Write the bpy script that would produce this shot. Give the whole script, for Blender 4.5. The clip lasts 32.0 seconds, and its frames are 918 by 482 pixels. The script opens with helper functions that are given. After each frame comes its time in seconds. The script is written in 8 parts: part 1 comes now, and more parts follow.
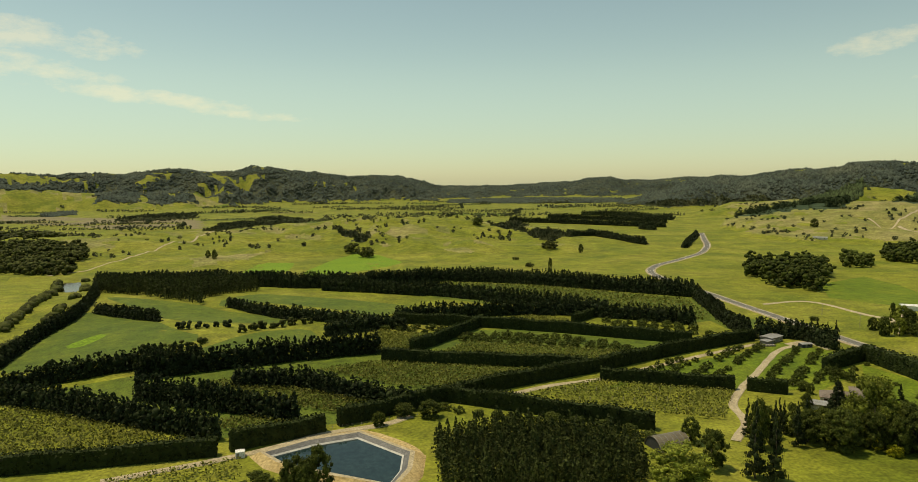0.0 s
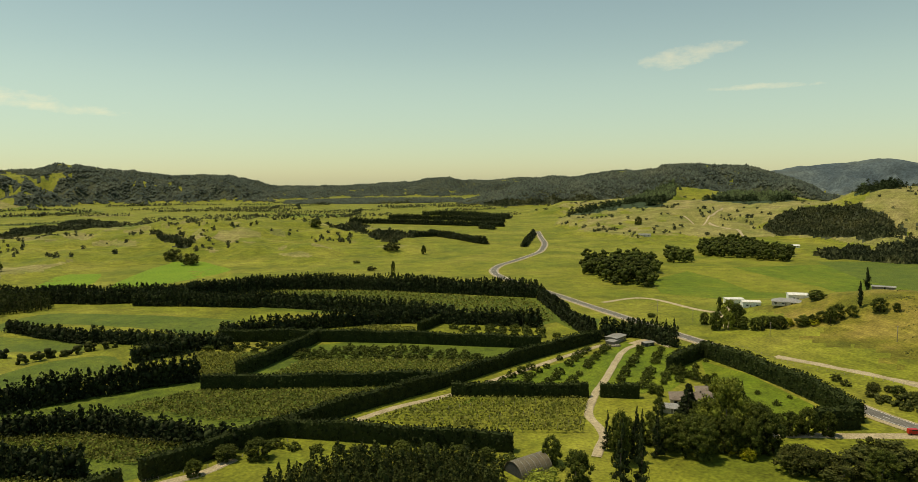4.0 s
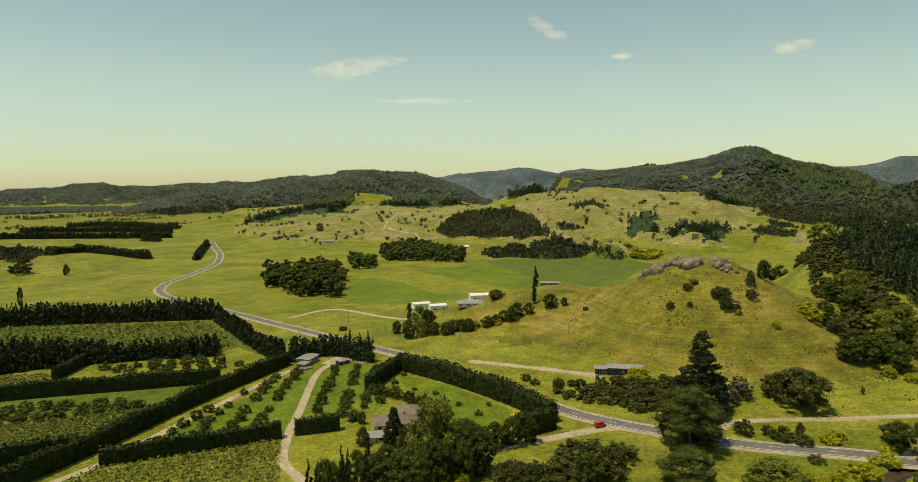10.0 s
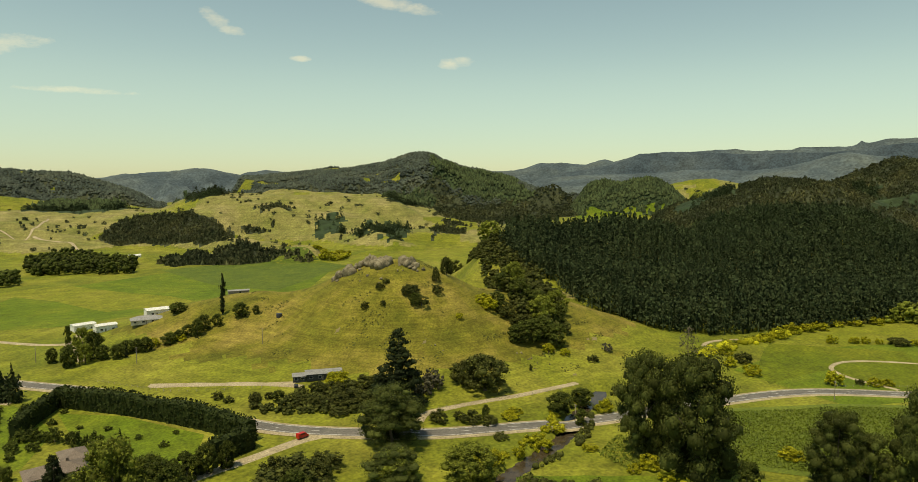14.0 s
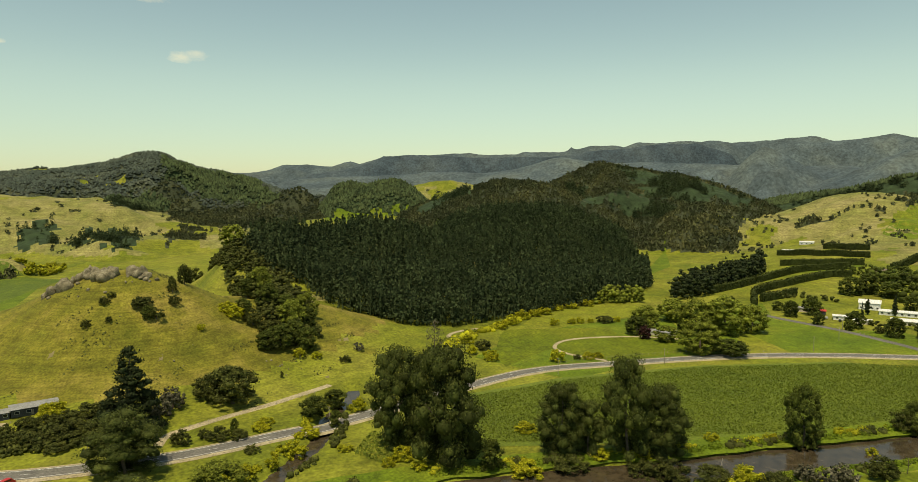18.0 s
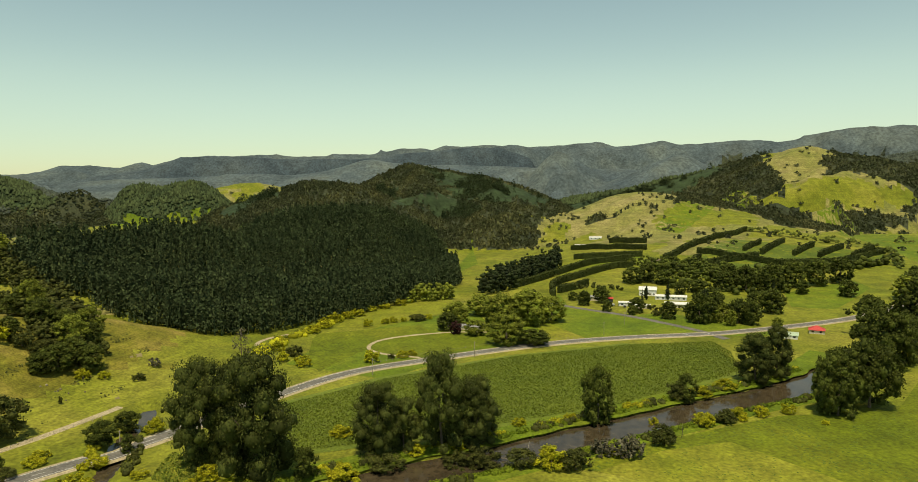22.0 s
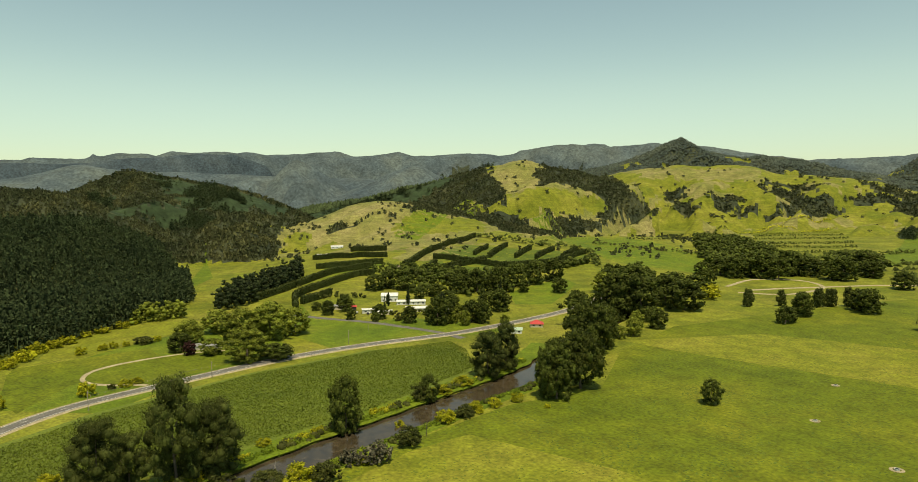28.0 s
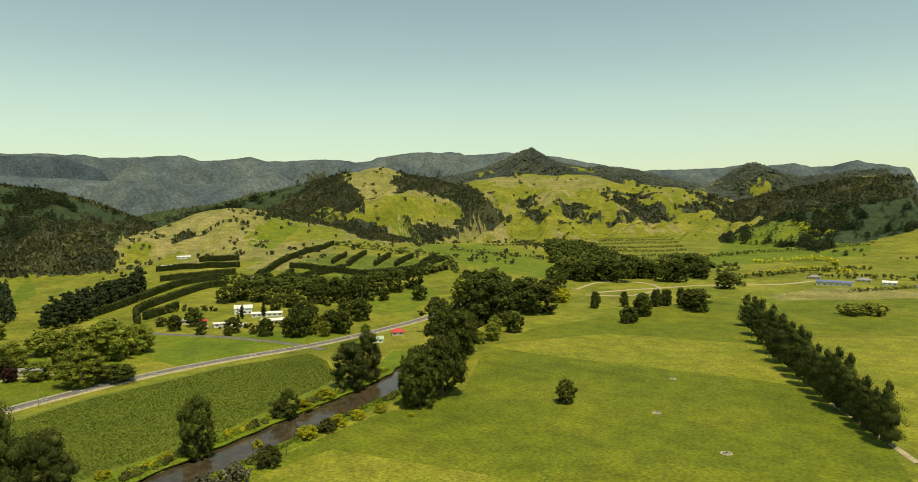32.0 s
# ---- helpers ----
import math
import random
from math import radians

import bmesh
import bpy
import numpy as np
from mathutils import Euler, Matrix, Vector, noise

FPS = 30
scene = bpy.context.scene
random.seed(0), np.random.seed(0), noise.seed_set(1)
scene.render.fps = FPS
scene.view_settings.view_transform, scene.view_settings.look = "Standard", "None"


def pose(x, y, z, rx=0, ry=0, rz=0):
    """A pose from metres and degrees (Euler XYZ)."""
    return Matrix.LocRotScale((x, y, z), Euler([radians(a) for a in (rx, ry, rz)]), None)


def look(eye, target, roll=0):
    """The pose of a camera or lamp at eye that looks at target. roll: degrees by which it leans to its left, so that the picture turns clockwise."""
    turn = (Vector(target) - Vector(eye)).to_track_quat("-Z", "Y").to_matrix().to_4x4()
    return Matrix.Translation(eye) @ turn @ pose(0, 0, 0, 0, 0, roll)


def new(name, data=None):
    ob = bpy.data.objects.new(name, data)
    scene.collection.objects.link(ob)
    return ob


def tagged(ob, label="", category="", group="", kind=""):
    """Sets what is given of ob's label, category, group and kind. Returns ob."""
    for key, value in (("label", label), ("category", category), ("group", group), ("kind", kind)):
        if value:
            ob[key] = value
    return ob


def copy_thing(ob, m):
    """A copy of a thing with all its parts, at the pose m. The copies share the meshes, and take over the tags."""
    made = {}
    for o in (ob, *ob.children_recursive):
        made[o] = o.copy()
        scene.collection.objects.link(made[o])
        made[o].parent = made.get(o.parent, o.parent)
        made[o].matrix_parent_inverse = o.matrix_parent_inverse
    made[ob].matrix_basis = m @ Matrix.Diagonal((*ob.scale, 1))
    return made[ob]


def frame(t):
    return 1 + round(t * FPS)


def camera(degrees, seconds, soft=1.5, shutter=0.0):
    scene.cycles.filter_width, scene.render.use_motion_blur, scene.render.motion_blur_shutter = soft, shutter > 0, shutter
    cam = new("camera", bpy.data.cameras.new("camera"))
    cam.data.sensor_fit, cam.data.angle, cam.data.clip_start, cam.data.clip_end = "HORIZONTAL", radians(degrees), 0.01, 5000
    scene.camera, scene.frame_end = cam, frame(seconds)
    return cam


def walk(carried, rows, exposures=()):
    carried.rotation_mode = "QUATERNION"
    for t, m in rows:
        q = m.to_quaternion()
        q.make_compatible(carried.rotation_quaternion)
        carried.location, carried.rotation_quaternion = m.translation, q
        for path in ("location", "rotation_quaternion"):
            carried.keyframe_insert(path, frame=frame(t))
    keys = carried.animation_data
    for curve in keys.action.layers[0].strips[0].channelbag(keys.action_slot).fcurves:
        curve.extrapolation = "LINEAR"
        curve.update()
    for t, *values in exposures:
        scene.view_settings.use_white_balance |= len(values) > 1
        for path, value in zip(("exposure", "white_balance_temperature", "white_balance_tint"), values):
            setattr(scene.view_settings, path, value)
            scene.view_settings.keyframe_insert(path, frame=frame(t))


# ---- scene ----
# the camera: a drone that flies ahead, slows down and turns to the right where it hovers
cam = camera(68.62, 32.0, soft=0.5)
# seconds, x, y, z, heading to the right of +y, pitch, lean
ROWS = (
    (0, -0.00, -0.00, 107.65, 0.006, -5.194, -0.663),
    (1, 0.14, 9.13, 107.53, 3.246, -5.226, -0.646),
    (2, 0.71, 18.25, 107.32, 6.457, -5.255, -0.656),
    (3, 1.81, 27.07, 107.34, 9.900, -5.312, -0.627),
    (3.5, 2.28, 31.44, 107.28, 11.694, -5.337, -0.520),
    (5.5, 6.50, 49.27, 106.16, 19.431, -5.202, -0.681),
    (6, 7.47, 53.08, 106.04, 21.394, -5.196, -0.629),
    (7, 9.72, 60.02, 106.09, 25.434, -5.189, -0.559),
    (8, 12.43, 66.73, 106.12, 30.053, -5.165, -0.479),
    (9, 15.87, 72.80, 105.78, 34.479, -5.093, -0.363),
    (10, 19.25, 77.66, 105.59, 40.484, -5.003, -0.396),
    (11, 21.71, 81.35, 105.78, 47.758, -4.968, -0.451),
    (12, 23.74, 84.14, 105.56, 54.414, -4.913, -0.325),
    (13, 24.52, 85.86, 105.33, 60.705, -4.880, -0.181),
    (14, 24.18, 86.17, 105.47, 66.866, -4.950, -0.128),
    (15, 23.45, 86.29, 105.56, 73.474, -4.960, -0.221),
    (15.5, 23.65, 86.21, 105.48, 76.649, -4.959, -0.276),
    (17.5, 24.60, 86.08, 105.08, 86.276, -4.867, -0.317),
    (18, 24.94, 86.03, 104.91, 88.112, -4.858, -0.312),
    (19, 25.21, 85.82, 104.75, 91.737, -4.870, -0.275),
    (20, 25.96, 85.54, 104.39, 95.881, -4.861, -0.390),
    (21, 26.95, 85.38, 103.82, 99.947, -4.838, -0.447),
    (22, 27.54, 85.04, 103.34, 104.052, -4.765, -0.493),
    (23, 27.99, 84.85, 103.17, 108.035, -4.682, -0.519),
    (24, 28.38, 84.61, 103.16, 111.722, -4.568, -0.513),
    (25, 28.50, 84.37, 103.40, 115.383, -4.487, -0.508),
    (25.5, 28.90, 84.40, 103.51, 117.225, -4.468, -0.455),
    (27.5, 30.01, 84.55, 103.03, 124.272, -4.236, -0.338),
    (28, 30.15, 84.61, 103.03, 125.901, -4.131, -0.314),
    (29, 30.72, 84.59, 103.18, 129.123, -3.966, -0.269),
    (30, 31.30, 84.41, 103.44, 132.219, -3.817, -0.238),
    (31, 31.79, 84.70, 103.66, 135.146, -3.697, -0.145),
    (32, 32.43, 85.06, 103.84, 137.996, -3.584, -0.096),
)
walk(cam, [(t, pose(x, y, z, 90 + pitch, 0, -head) @ pose(0, 0, 0, 0, 0, lean)) for t, x, y, z, head, pitch, lean in ROWS],
     [(0.0, -0.15, 8200, 6.0), (9.0, -0.10, 8200, 6.0), (20.0, 0.04, 8200, 5.0), (28.0, 0.1, 8200, 4.0), (32.0, 0.1, 8200, 4.0)])
# ---- sky and sun: early afternoon in high summer, the sun almost overhead ----
SUN_AZ, SUN_EL = radians(290), radians(70)
world = bpy.data.worlds.new("sky")
scene.world = world
world.use_nodes = True
wn, wl = world.node_tree.nodes, world.node_tree.links
wn.clear()


def wnode(kind, **sets):
    n = wn.new(kind)
    for k, v in sets.items():
        n.inputs[k].default_value = v
    return n


sky = wn.new("ShaderNodeTexSky")
sky.sky_type = "NISHITA"
sky.sun_disc = False
sky.sun_elevation, sky.sun_rotation = SUN_EL, SUN_AZ
sky.air_density, sky.dust_density, sky.ozone_density = 1.0, 0.3, 1.0
coord = wn.new("ShaderNodeTexCoord")
# thin summer clouds: a few wisps and small puffs at their places in the sky
CLOUDS = ((-31, 10.4, 7.0, 1.3, -4), (-33, 8.4, 8.0, 1.1, -5), (-24, 6.5, 10.0, 0.75, -6), (-17, 5.4, 5.5, 0.5, -4), (32, 9.4, 4.5, 0.9, 9), (37.5, 6.8, 5.0, 0.32, 0),
          (47.4, 12.7, 1.7, 0.75, -30), (48.6, 11.9, 1.3, 0.45, -10), (53.9, 10.0, 0.9, 0.3, 0), (66.7, 9.9, 1.7, 0.55, 4), (61.7, 14.4, 4.6, 0.6, -9))
warp = wnode("ShaderNodeTexNoise", Scale=15.0, Detail=10.0, Roughness=0.68)
flat = wn.new("ShaderNodeVectorMath")
flat.operation = "MULTIPLY"
flat.inputs[1].default_value = (1.0, 1.0, 2.4)
wl.new(coord.outputs["Generated"], flat.inputs[0])
wl.new(flat.outputs[0], warp.inputs["Vector"])
total = None
for az, el, wide, high, slant in CLOUDS:
    a, e = radians(az), radians(el)
    way = Vector((math.sin(a) * math.cos(e), math.cos(a) * math.cos(e), math.sin(e)))
    across = Vector((math.cos(a), -math.sin(a), 0))
    upward = across.cross(way)
    c, s = math.cos(radians(slant)), math.sin(radians(slant))
    across, upward = across * c + upward * s, upward * c - across * s
    parts_ = []
    for axis, half in ((across, wide), (upward, high)):
        dot = wn.new("ShaderNodeVectorMath")
        dot.operation = "DOT_PRODUCT"
        wl.new(coord.outputs["Generated"], dot.inputs[0])
        dot.inputs[1].default_value = axis * (1 / math.sin(radians(half)))
        sq = wn.new("ShaderNodeMath")
        sq.operation = "MULTIPLY"
        wl.new(dot.outputs["Value"], sq.inputs[0])
        wl.new(dot.outputs["Value"], sq.inputs[1])
        parts_.append(sq)
    front = wn.new("ShaderNodeVectorMath")
    front.operation = "DOT_PRODUCT"
    wl.new(coord.outputs["Generated"], front.inputs[0])
    front.inputs[1].default_value = way
    add = wn.new("ShaderNodeMath")
    add.operation = "ADD"
    wl.new(parts_[0].outputs[0], add.inputs[0])
    wl.new(parts_[1].outputs[0], add.inputs[1])
    fall = wn.new("ShaderNodeMath")
    fall.operation = "SUBTRACT"
    fall.use_clamp = True
    fall.inputs[0].default_value = 1.0
    wl.new(add.outputs[0], fall.inputs[1])
    keep = wn.new("ShaderNodeMath")
    keep.operation = "GREATER_THAN"
    wl.new(front.outputs["Value"], keep.inputs[0])
    keep.inputs[1].default_value = 0.5
    both = wn.new("ShaderNodeMath")
    both.operation = "MULTIPLY"
    wl.new(fall.outputs[0], both.inputs[0])
    wl.new(keep.outputs[0], both.inputs[1])
    if total is None:
        total = both
    else:
        top = wn.new("ShaderNodeMath")
        top.operation = "MAXIMUM"
        wl.new(total.outputs[0], top.inputs[0])
        wl.new(both.outputs[0], top.inputs[1])
        total = top
shape = wn.new("ShaderNodeMath")
shape.operation = "MULTIPLY_ADD"
wl.new(total.outputs[0], shape.inputs[0])
shape.inputs[1].default_value = 0.55
crisp = wnode("ShaderNodeMapRange", **{"From Min": 0.3, "From Max": 0.7, "To Min": 0.08, "To Max": 0.92})
wl.new(warp.outputs["Fac"], crisp.inputs["Value"])
wl.new(crisp.outputs[0], shape.inputs[2])
veil = wnode("ShaderNodeMapRange", **{"From Min": 0.66, "From Max": 1.15, "To Min": 0.0, "To Max": 0.34})
wl.new(shape.outputs[0], veil.inputs["Value"])
gate = wn.new("ShaderNodeMath")
gate.operation = "GREATER_THAN"
gate.inputs[1].default_value = 0.001
wl.new(total.outputs[0], gate.inputs[0])
cover = wn.new("ShaderNodeMath")
cover.operation = "MULTIPLY"
wl.new(veil.outputs[0], cover.inputs[0])
wl.new(gate.outputs[0], cover.inputs[1])
SKY_TINT = (1.09, 1.12, 0.93, 1.0)
tint = wn.new("ShaderNodeMix")
tint.data_type, tint.blend_type = "RGBA", "MULTIPLY"
tint.inputs["Factor"].default_value = 1.0
wl.new(sky.outputs[0], tint.inputs["A"])
rise = wn.new("ShaderNodeSeparateXYZ")
wl.new(coord.outputs["Generated"], rise.inputs[0])
lift = wnode("ShaderNodeMapRange", **{"From Min": 0.0, "From Max": 0.16})
lift.interpolation_type = "SMOOTHSTEP"
wl.new(rise.outputs["Z"], lift.inputs["Value"])
low_high = wn.new("ShaderNodeMix")
low_high.data_type = "RGBA"
wl.new(lift.outputs[0], low_high.inputs["Factor"])
low_high.inputs["A"].default_value = (0.74, 0.86, 0.86, 1.0)
low_high.inputs["B"].default_value = SKY_TINT
wl.new(low_high.outputs["Result"], tint.inputs["B"])
cloud_mix = wn.new("ShaderNodeMix")
cloud_mix.data_type = "RGBA"
wl.new(cover.outputs[0], cloud_mix.inputs["Factor"])
wl.new(tint.outputs["Result"], cloud_mix.inputs["A"])
cloud_mix.inputs["B"].default_value = (9.0, 8.2, 6.0, 1)
back = wnode("ShaderNodeBackground", Strength=0.126)
wl.new(cloud_mix.outputs["Result"], back.inputs["Color"])
wout = wn.new("ShaderNodeOutputWorld")
wl.new(back.outputs[0], wout.inputs[0])

sun = bpy.data.lights.new("sun", "SUN")
sun.energy, sun.angle, sun.color = 3.9, radians(0.53), (1.0, 0.93, 0.80)
way = Vector((math.sin(SUN_AZ) * math.cos(SUN_EL), math.cos(SUN_AZ) * math.cos(SUN_EL), math.sin(SUN_EL)))
new("sun", sun).matrix_world = look(way * 900, (0, 0, 0))

# ---- materials ----
def material(name, tones, size, fine=0.0, rough=0.8, bump=0.0, island=0.0, each=0.0, metal=0.0, world_space=True, stretch=(1, 1, 1), glow_through=0.0, gloss=0.5, mid=0.0, paths=0.0):
    """tones: two or three colours, mixed by a broad noise of the given size in metres and a fine grain on top."""
    m = bpy.data.materials.new(name)
    m.use_nodes = True
    n, l = m.node_tree.nodes, m.node_tree.links
    bsdf = n["Principled BSDF"]
    bsdf.inputs["Roughness"].default_value = rough
    bsdf.inputs["Metallic"].default_value = metal
    bsdf.inputs["Specular IOR Level"].default_value = gloss
    if world_space:
        place = n.new("ShaderNodeNewGeometry").outputs["Position"]
    else:
        place = n.new("ShaderNodeTexCoord").outputs["Object"]
    mapping = n.new("ShaderNodeMapping")
    mapping.inputs["Scale"].default_value = [s / size for s in stretch]
    l.new(place, mapping.inputs["Vector"])
    broad = n.new("ShaderNodeTexNoise")
    broad.inputs["Scale"].default_value = 1.0
    broad.inputs["Detail"].default_value = 6.0
    broad.inputs["Roughness"].default_value = 0.6
    l.new(mapping.outputs[0], broad.inputs["Vector"])
    ramp = n.new("ShaderNodeValToRGB")
    stops = ramp.color_ramp.elements
    while len(stops) < len(tones):
        stops.new(0.5)
    for i, c in enumerate(tones):
        stops[i].position = 0.33 + 0.34 * i / (len(tones) - 1)
        stops[i].color = (*c, 1)
    l.new(broad.outputs["Fac"], ramp.inputs[0])
    colour = ramp.outputs[0]
    grain = None
    if fine or bump:
        fmap = n.new("ShaderNodeMapping")
        fmap.inputs["Scale"].default_value = [s / (fine or size / 6) for s in stretch]
        l.new(place, fmap.inputs["Vector"])
        grain = n.new("ShaderNodeTexNoise")
        grain.inputs["Scale"].default_value = 1.0
        grain.inputs["Detail"].default_value = 4.0
        l.new(fmap.outputs[0], grain.inputs["Vector"])
    shade = []
    for wide, tall, low, high in ((mid, mid, 0.68, 1.32), (paths, 0.9, 0.72, 1.28)):
        if wide:
            pmap = n.new("ShaderNodeMapping")
            pmap.inputs["Scale"].default_value = (1 / wide, 1 / wide, 1 / tall)
            l.new(place, pmap.inputs["Vector"])
            patch = n.new("ShaderNodeTexNoise")
            patch.inputs["Scale"].default_value = 1.0
            patch.inputs["Detail"].default_value = 5.0
            patch.inputs["Roughness"].default_value = 0.65
            l.new(pmap.outputs[0], patch.inputs["Vector"])
            shade.append((patch.outputs["Fac"], low, high))
    if fine:
        shade.append((grain.outputs["Fac"], 0.62, 1.38))
    if island:
        shade.append((n.new("ShaderNodeNewGeometry").outputs["Random Per Island"], 1 - island, 1 + island))
    if each:
        shade.append((n.new("ShaderNodeObjectInfo").outputs["Random"], 1 - each, 1 + each))
    for fac, low, high in shade:
        r = n.new("ShaderNodeMapRange")
        if fac.node.bl_idname == "ShaderNodeTexNoise":
            r.inputs["From Min"].default_value, r.inputs["From Max"].default_value = 0.28, 0.72
        r.inputs["To Min"].default_value, r.inputs["To Max"].default_value = low, high
        l.new(fac, r.inputs["Value"])
        mul = n.new("ShaderNodeMix")
        mul.data_type, mul.blend_type = "RGBA", "MULTIPLY"
        mul.inputs["Factor"].default_value = 1.0
        l.new(colour, mul.inputs["A"])
        l.new(r.outputs[0], mul.inputs["B"])
        colour = mul.outputs["Result"]
    l.new(colour, bsdf.inputs["Base Color"])
    if bump:
        b = n.new("ShaderNodeBump")
        b.inputs["Strength"].default_value = 0.6
        b.inputs["Distance"].default_value = bump
        l.new(grain.outputs["Fac"], b.inputs["Height"])
        l.new(b.outputs[0], bsdf.inputs["Normal"])
    if glow_through:
        t = n.new("ShaderNodeBsdfTranslucent")
        l.new(colour, t.inputs["Color"])
        mix = n.new("ShaderNodeMixShader")
        mix.inputs[0].default_value = glow_through
        l.new(bsdf.outputs[0], mix.inputs[1])
        l.new(t.outputs[0], mix.inputs[2])
        l.new(mix.outputs[0], n["Material Output"].inputs["Surface"])
    return m


M = {}
M["grass"] = material("pasture_grass", ((0.110, 0.135, 0.012), (0.158, 0.170, 0.017), (0.212, 0.206, 0.030)), 70, fine=1.6, rough=0.9, gloss=0.2, mid=11, paths=38, bump=0.3)
M["hillgrass"] = material("rough_hill_grass", ((0.092, 0.098, 0.011), (0.150, 0.138, 0.018), (0.225, 0.180, 0.040)), 34, fine=1.1, rough=0.95, gloss=0.2, mid=7, paths=30, bump=0.45)
M["lush"] = material("lush_grass", ((0.078, 0.122, 0.008), (0.106, 0.150, 0.010), (0.142, 0.172, 0.014)), 45, fine=1.2, rough=0.9, gloss=0.2, mid=9, bump=0.25)
M["meadow"] = material("grazed_meadow", ((0.082, 0.110, 0.006), (0.110, 0.135, 0.008), (0.150, 0.160, 0.012)), 60, fine=1.8, rough=0.9, gloss=0.2, mid=13, bump=0.25)
M["mown"] = material("mown_paddock", ((0.138, 0.160, 0.012), (0.172, 0.182, 0.017), (0.206, 0.200, 0.025)), 40, fine=1.8, rough=0.9, gloss=0.2, mid=12)
M["dry"] = material("dry_hill_grass", ((0.150, 0.160, 0.038), (0.198, 0.186, 0.056), (0.248, 0.215, 0.084)), 60, fine=2.4, rough=0.95, gloss=0.2, mid=16, paths=45, bump=0.35)
M["bright"] = material("young_crop", ((0.120, 0.205, 0.012), (0.150, 0.235, 0.015)), 30, fine=2.0, rough=0.9, gloss=0.2)
M["maize"] = material("maize_crop", ((0.092, 0.128, 0.011), (0.126, 0.160, 0.015)), 25, fine=1.1, rough=0.8, gloss=0.3)
M["crop"] = material("leafy_crop", ((0.060, 0.094, 0.008), (0.082, 0.116, 0.010), (0.112, 0.142, 0.013)), 22, fine=0.9, rough=0.85, gloss=0.25, mid=5, bump=0.3)
M["bush"] = material("bush_covered_ground", ((0.030, 0.040, 0.022), (0.044, 0.053, 0.027), (0.070, 0.075, 0.034)), 120, fine=7.0, rough=0.9, bump=4.0, gloss=0.2)
M["pinebush"] = material("pine_covered_ground", ((0.024, 0.042, 0.018), (0.036, 0.057, 0.022)), 90, fine=12.0, rough=0.9, bump=4.0, gloss=0.2)
M["soil"] = material("dry_brown_marsh", ((0.145, 0.125, 0.050), (0.200, 0.160, 0.075)), 60, fine=6.0, rough=0.95)
M["gravel"] = material("pale_gravel", ((0.300, 0.250, 0.150), (0.420, 0.350, 0.230)), 6, fine=0.7, rough=0.95, gloss=0.2)
M["clay"] = material("bare_yellow_clay", ((0.360, 0.260, 0.110), (0.460, 0.350, 0.170)), 8, fine=1.1, rough=0.95, gloss=0.2)
M["asphalt"] = material("asphalt", ((0.112, 0.106, 0.094), (0.160, 0.150, 0.128)), 9, fine=0.8, rough=0.9, gloss=0.3)
M["line"] = material("road_paint", ((0.62, 0.62, 0.58), (0.75, 0.75, 0.70)), 2, rough=0.7)
M["water"] = material("river_water", ((0.045, 0.035, 0.021), (0.066, 0.050, 0.029)), 14, fine=3.0, rough=0.12, bump=0.05, gloss=0.3)
M["pond"] = material("reservoir_water", ((0.012, 0.026, 0.026), (0.017, 0.034, 0.032)), 12, fine=2.0, rough=0.05, bump=0.01, gloss=0.25)
M["liner"] = material("grey_pond_liner", ((0.085, 0.082, 0.074), (0.150, 0.145, 0.130)), 2, fine=0.5, rough=0.6, bump=0.1)
M["rock"] = material("weathered_rock", ((0.085, 0.072, 0.042), (0.175, 0.150, 0.092), (0.290, 0.255, 0.170)), 2.5, fine=0.4, rough=0.95, bump=0.08)
M["bark"] = material("bark", ((0.080, 0.060, 0.042), (0.130, 0.105, 0.078)), 1.5, fine=0.2, rough=0.95, bump=0.03)
M["timber"] = material("grey_timber", ((0.190, 0.165, 0.130), (0.270, 0.240, 0.195)), 1.0, fine=0.15, rough=0.9)
LEAF = dict(rough=0.75, gloss=0.12, island=0.55, each=0.18, glow_through=0.25)
M["leaf"] = material("broad_leaves", ((0.052, 0.069, 0.013), (0.090, 0.107, 0.019)), 5, **LEAF)
M["willow"] = material("willow_leaves", ((0.135, 0.160, 0.022), (0.205, 0.230, 0.034)), 5, **LEAF)
M["poplar"] = material("poplar_leaves", ((0.052, 0.068, 0.016), (0.090, 0.105, 0.024)), 4, **LEAF)
M["pine"] = material("pine_needles", ((0.021, 0.032, 0.012), (0.037, 0.048, 0.016)), 5, **LEAF)
M["scrub"] = material("scrub_leaves", ((0.052, 0.062, 0.016), (0.096, 0.102, 0.023)), 5, **LEAF)
M["gold"] = material("yellow_green_leaves", ((0.250, 0.260, 0.016), (0.400, 0.375, 0.026)), 4, **LEAF)
M["grey"] = material("grey_leaves", ((0.090, 0.085, 0.050), (0.140, 0.130, 0.085)), 4, **LEAF)
M["purple"] = material("copper_leaves", ((0.040, 0.016, 0.014), (0.060, 0.024, 0.020)), 4, **LEAF)
M["hedge"] = material("clipped_hedge_leaves", ((0.024, 0.036, 0.010), (0.041, 0.054, 0.013)), 3, **LEAF)
M["blockhedge"] = material("orchard_hedge_leaves", ((0.034, 0.046, 0.011), (0.058, 0.070, 0.017)), 4, **LEAF)
M["vine"] = material("vine_leaves", ((0.110, 0.124, 0.024), (0.180, 0.180, 0.040)), 8, **LEAF)
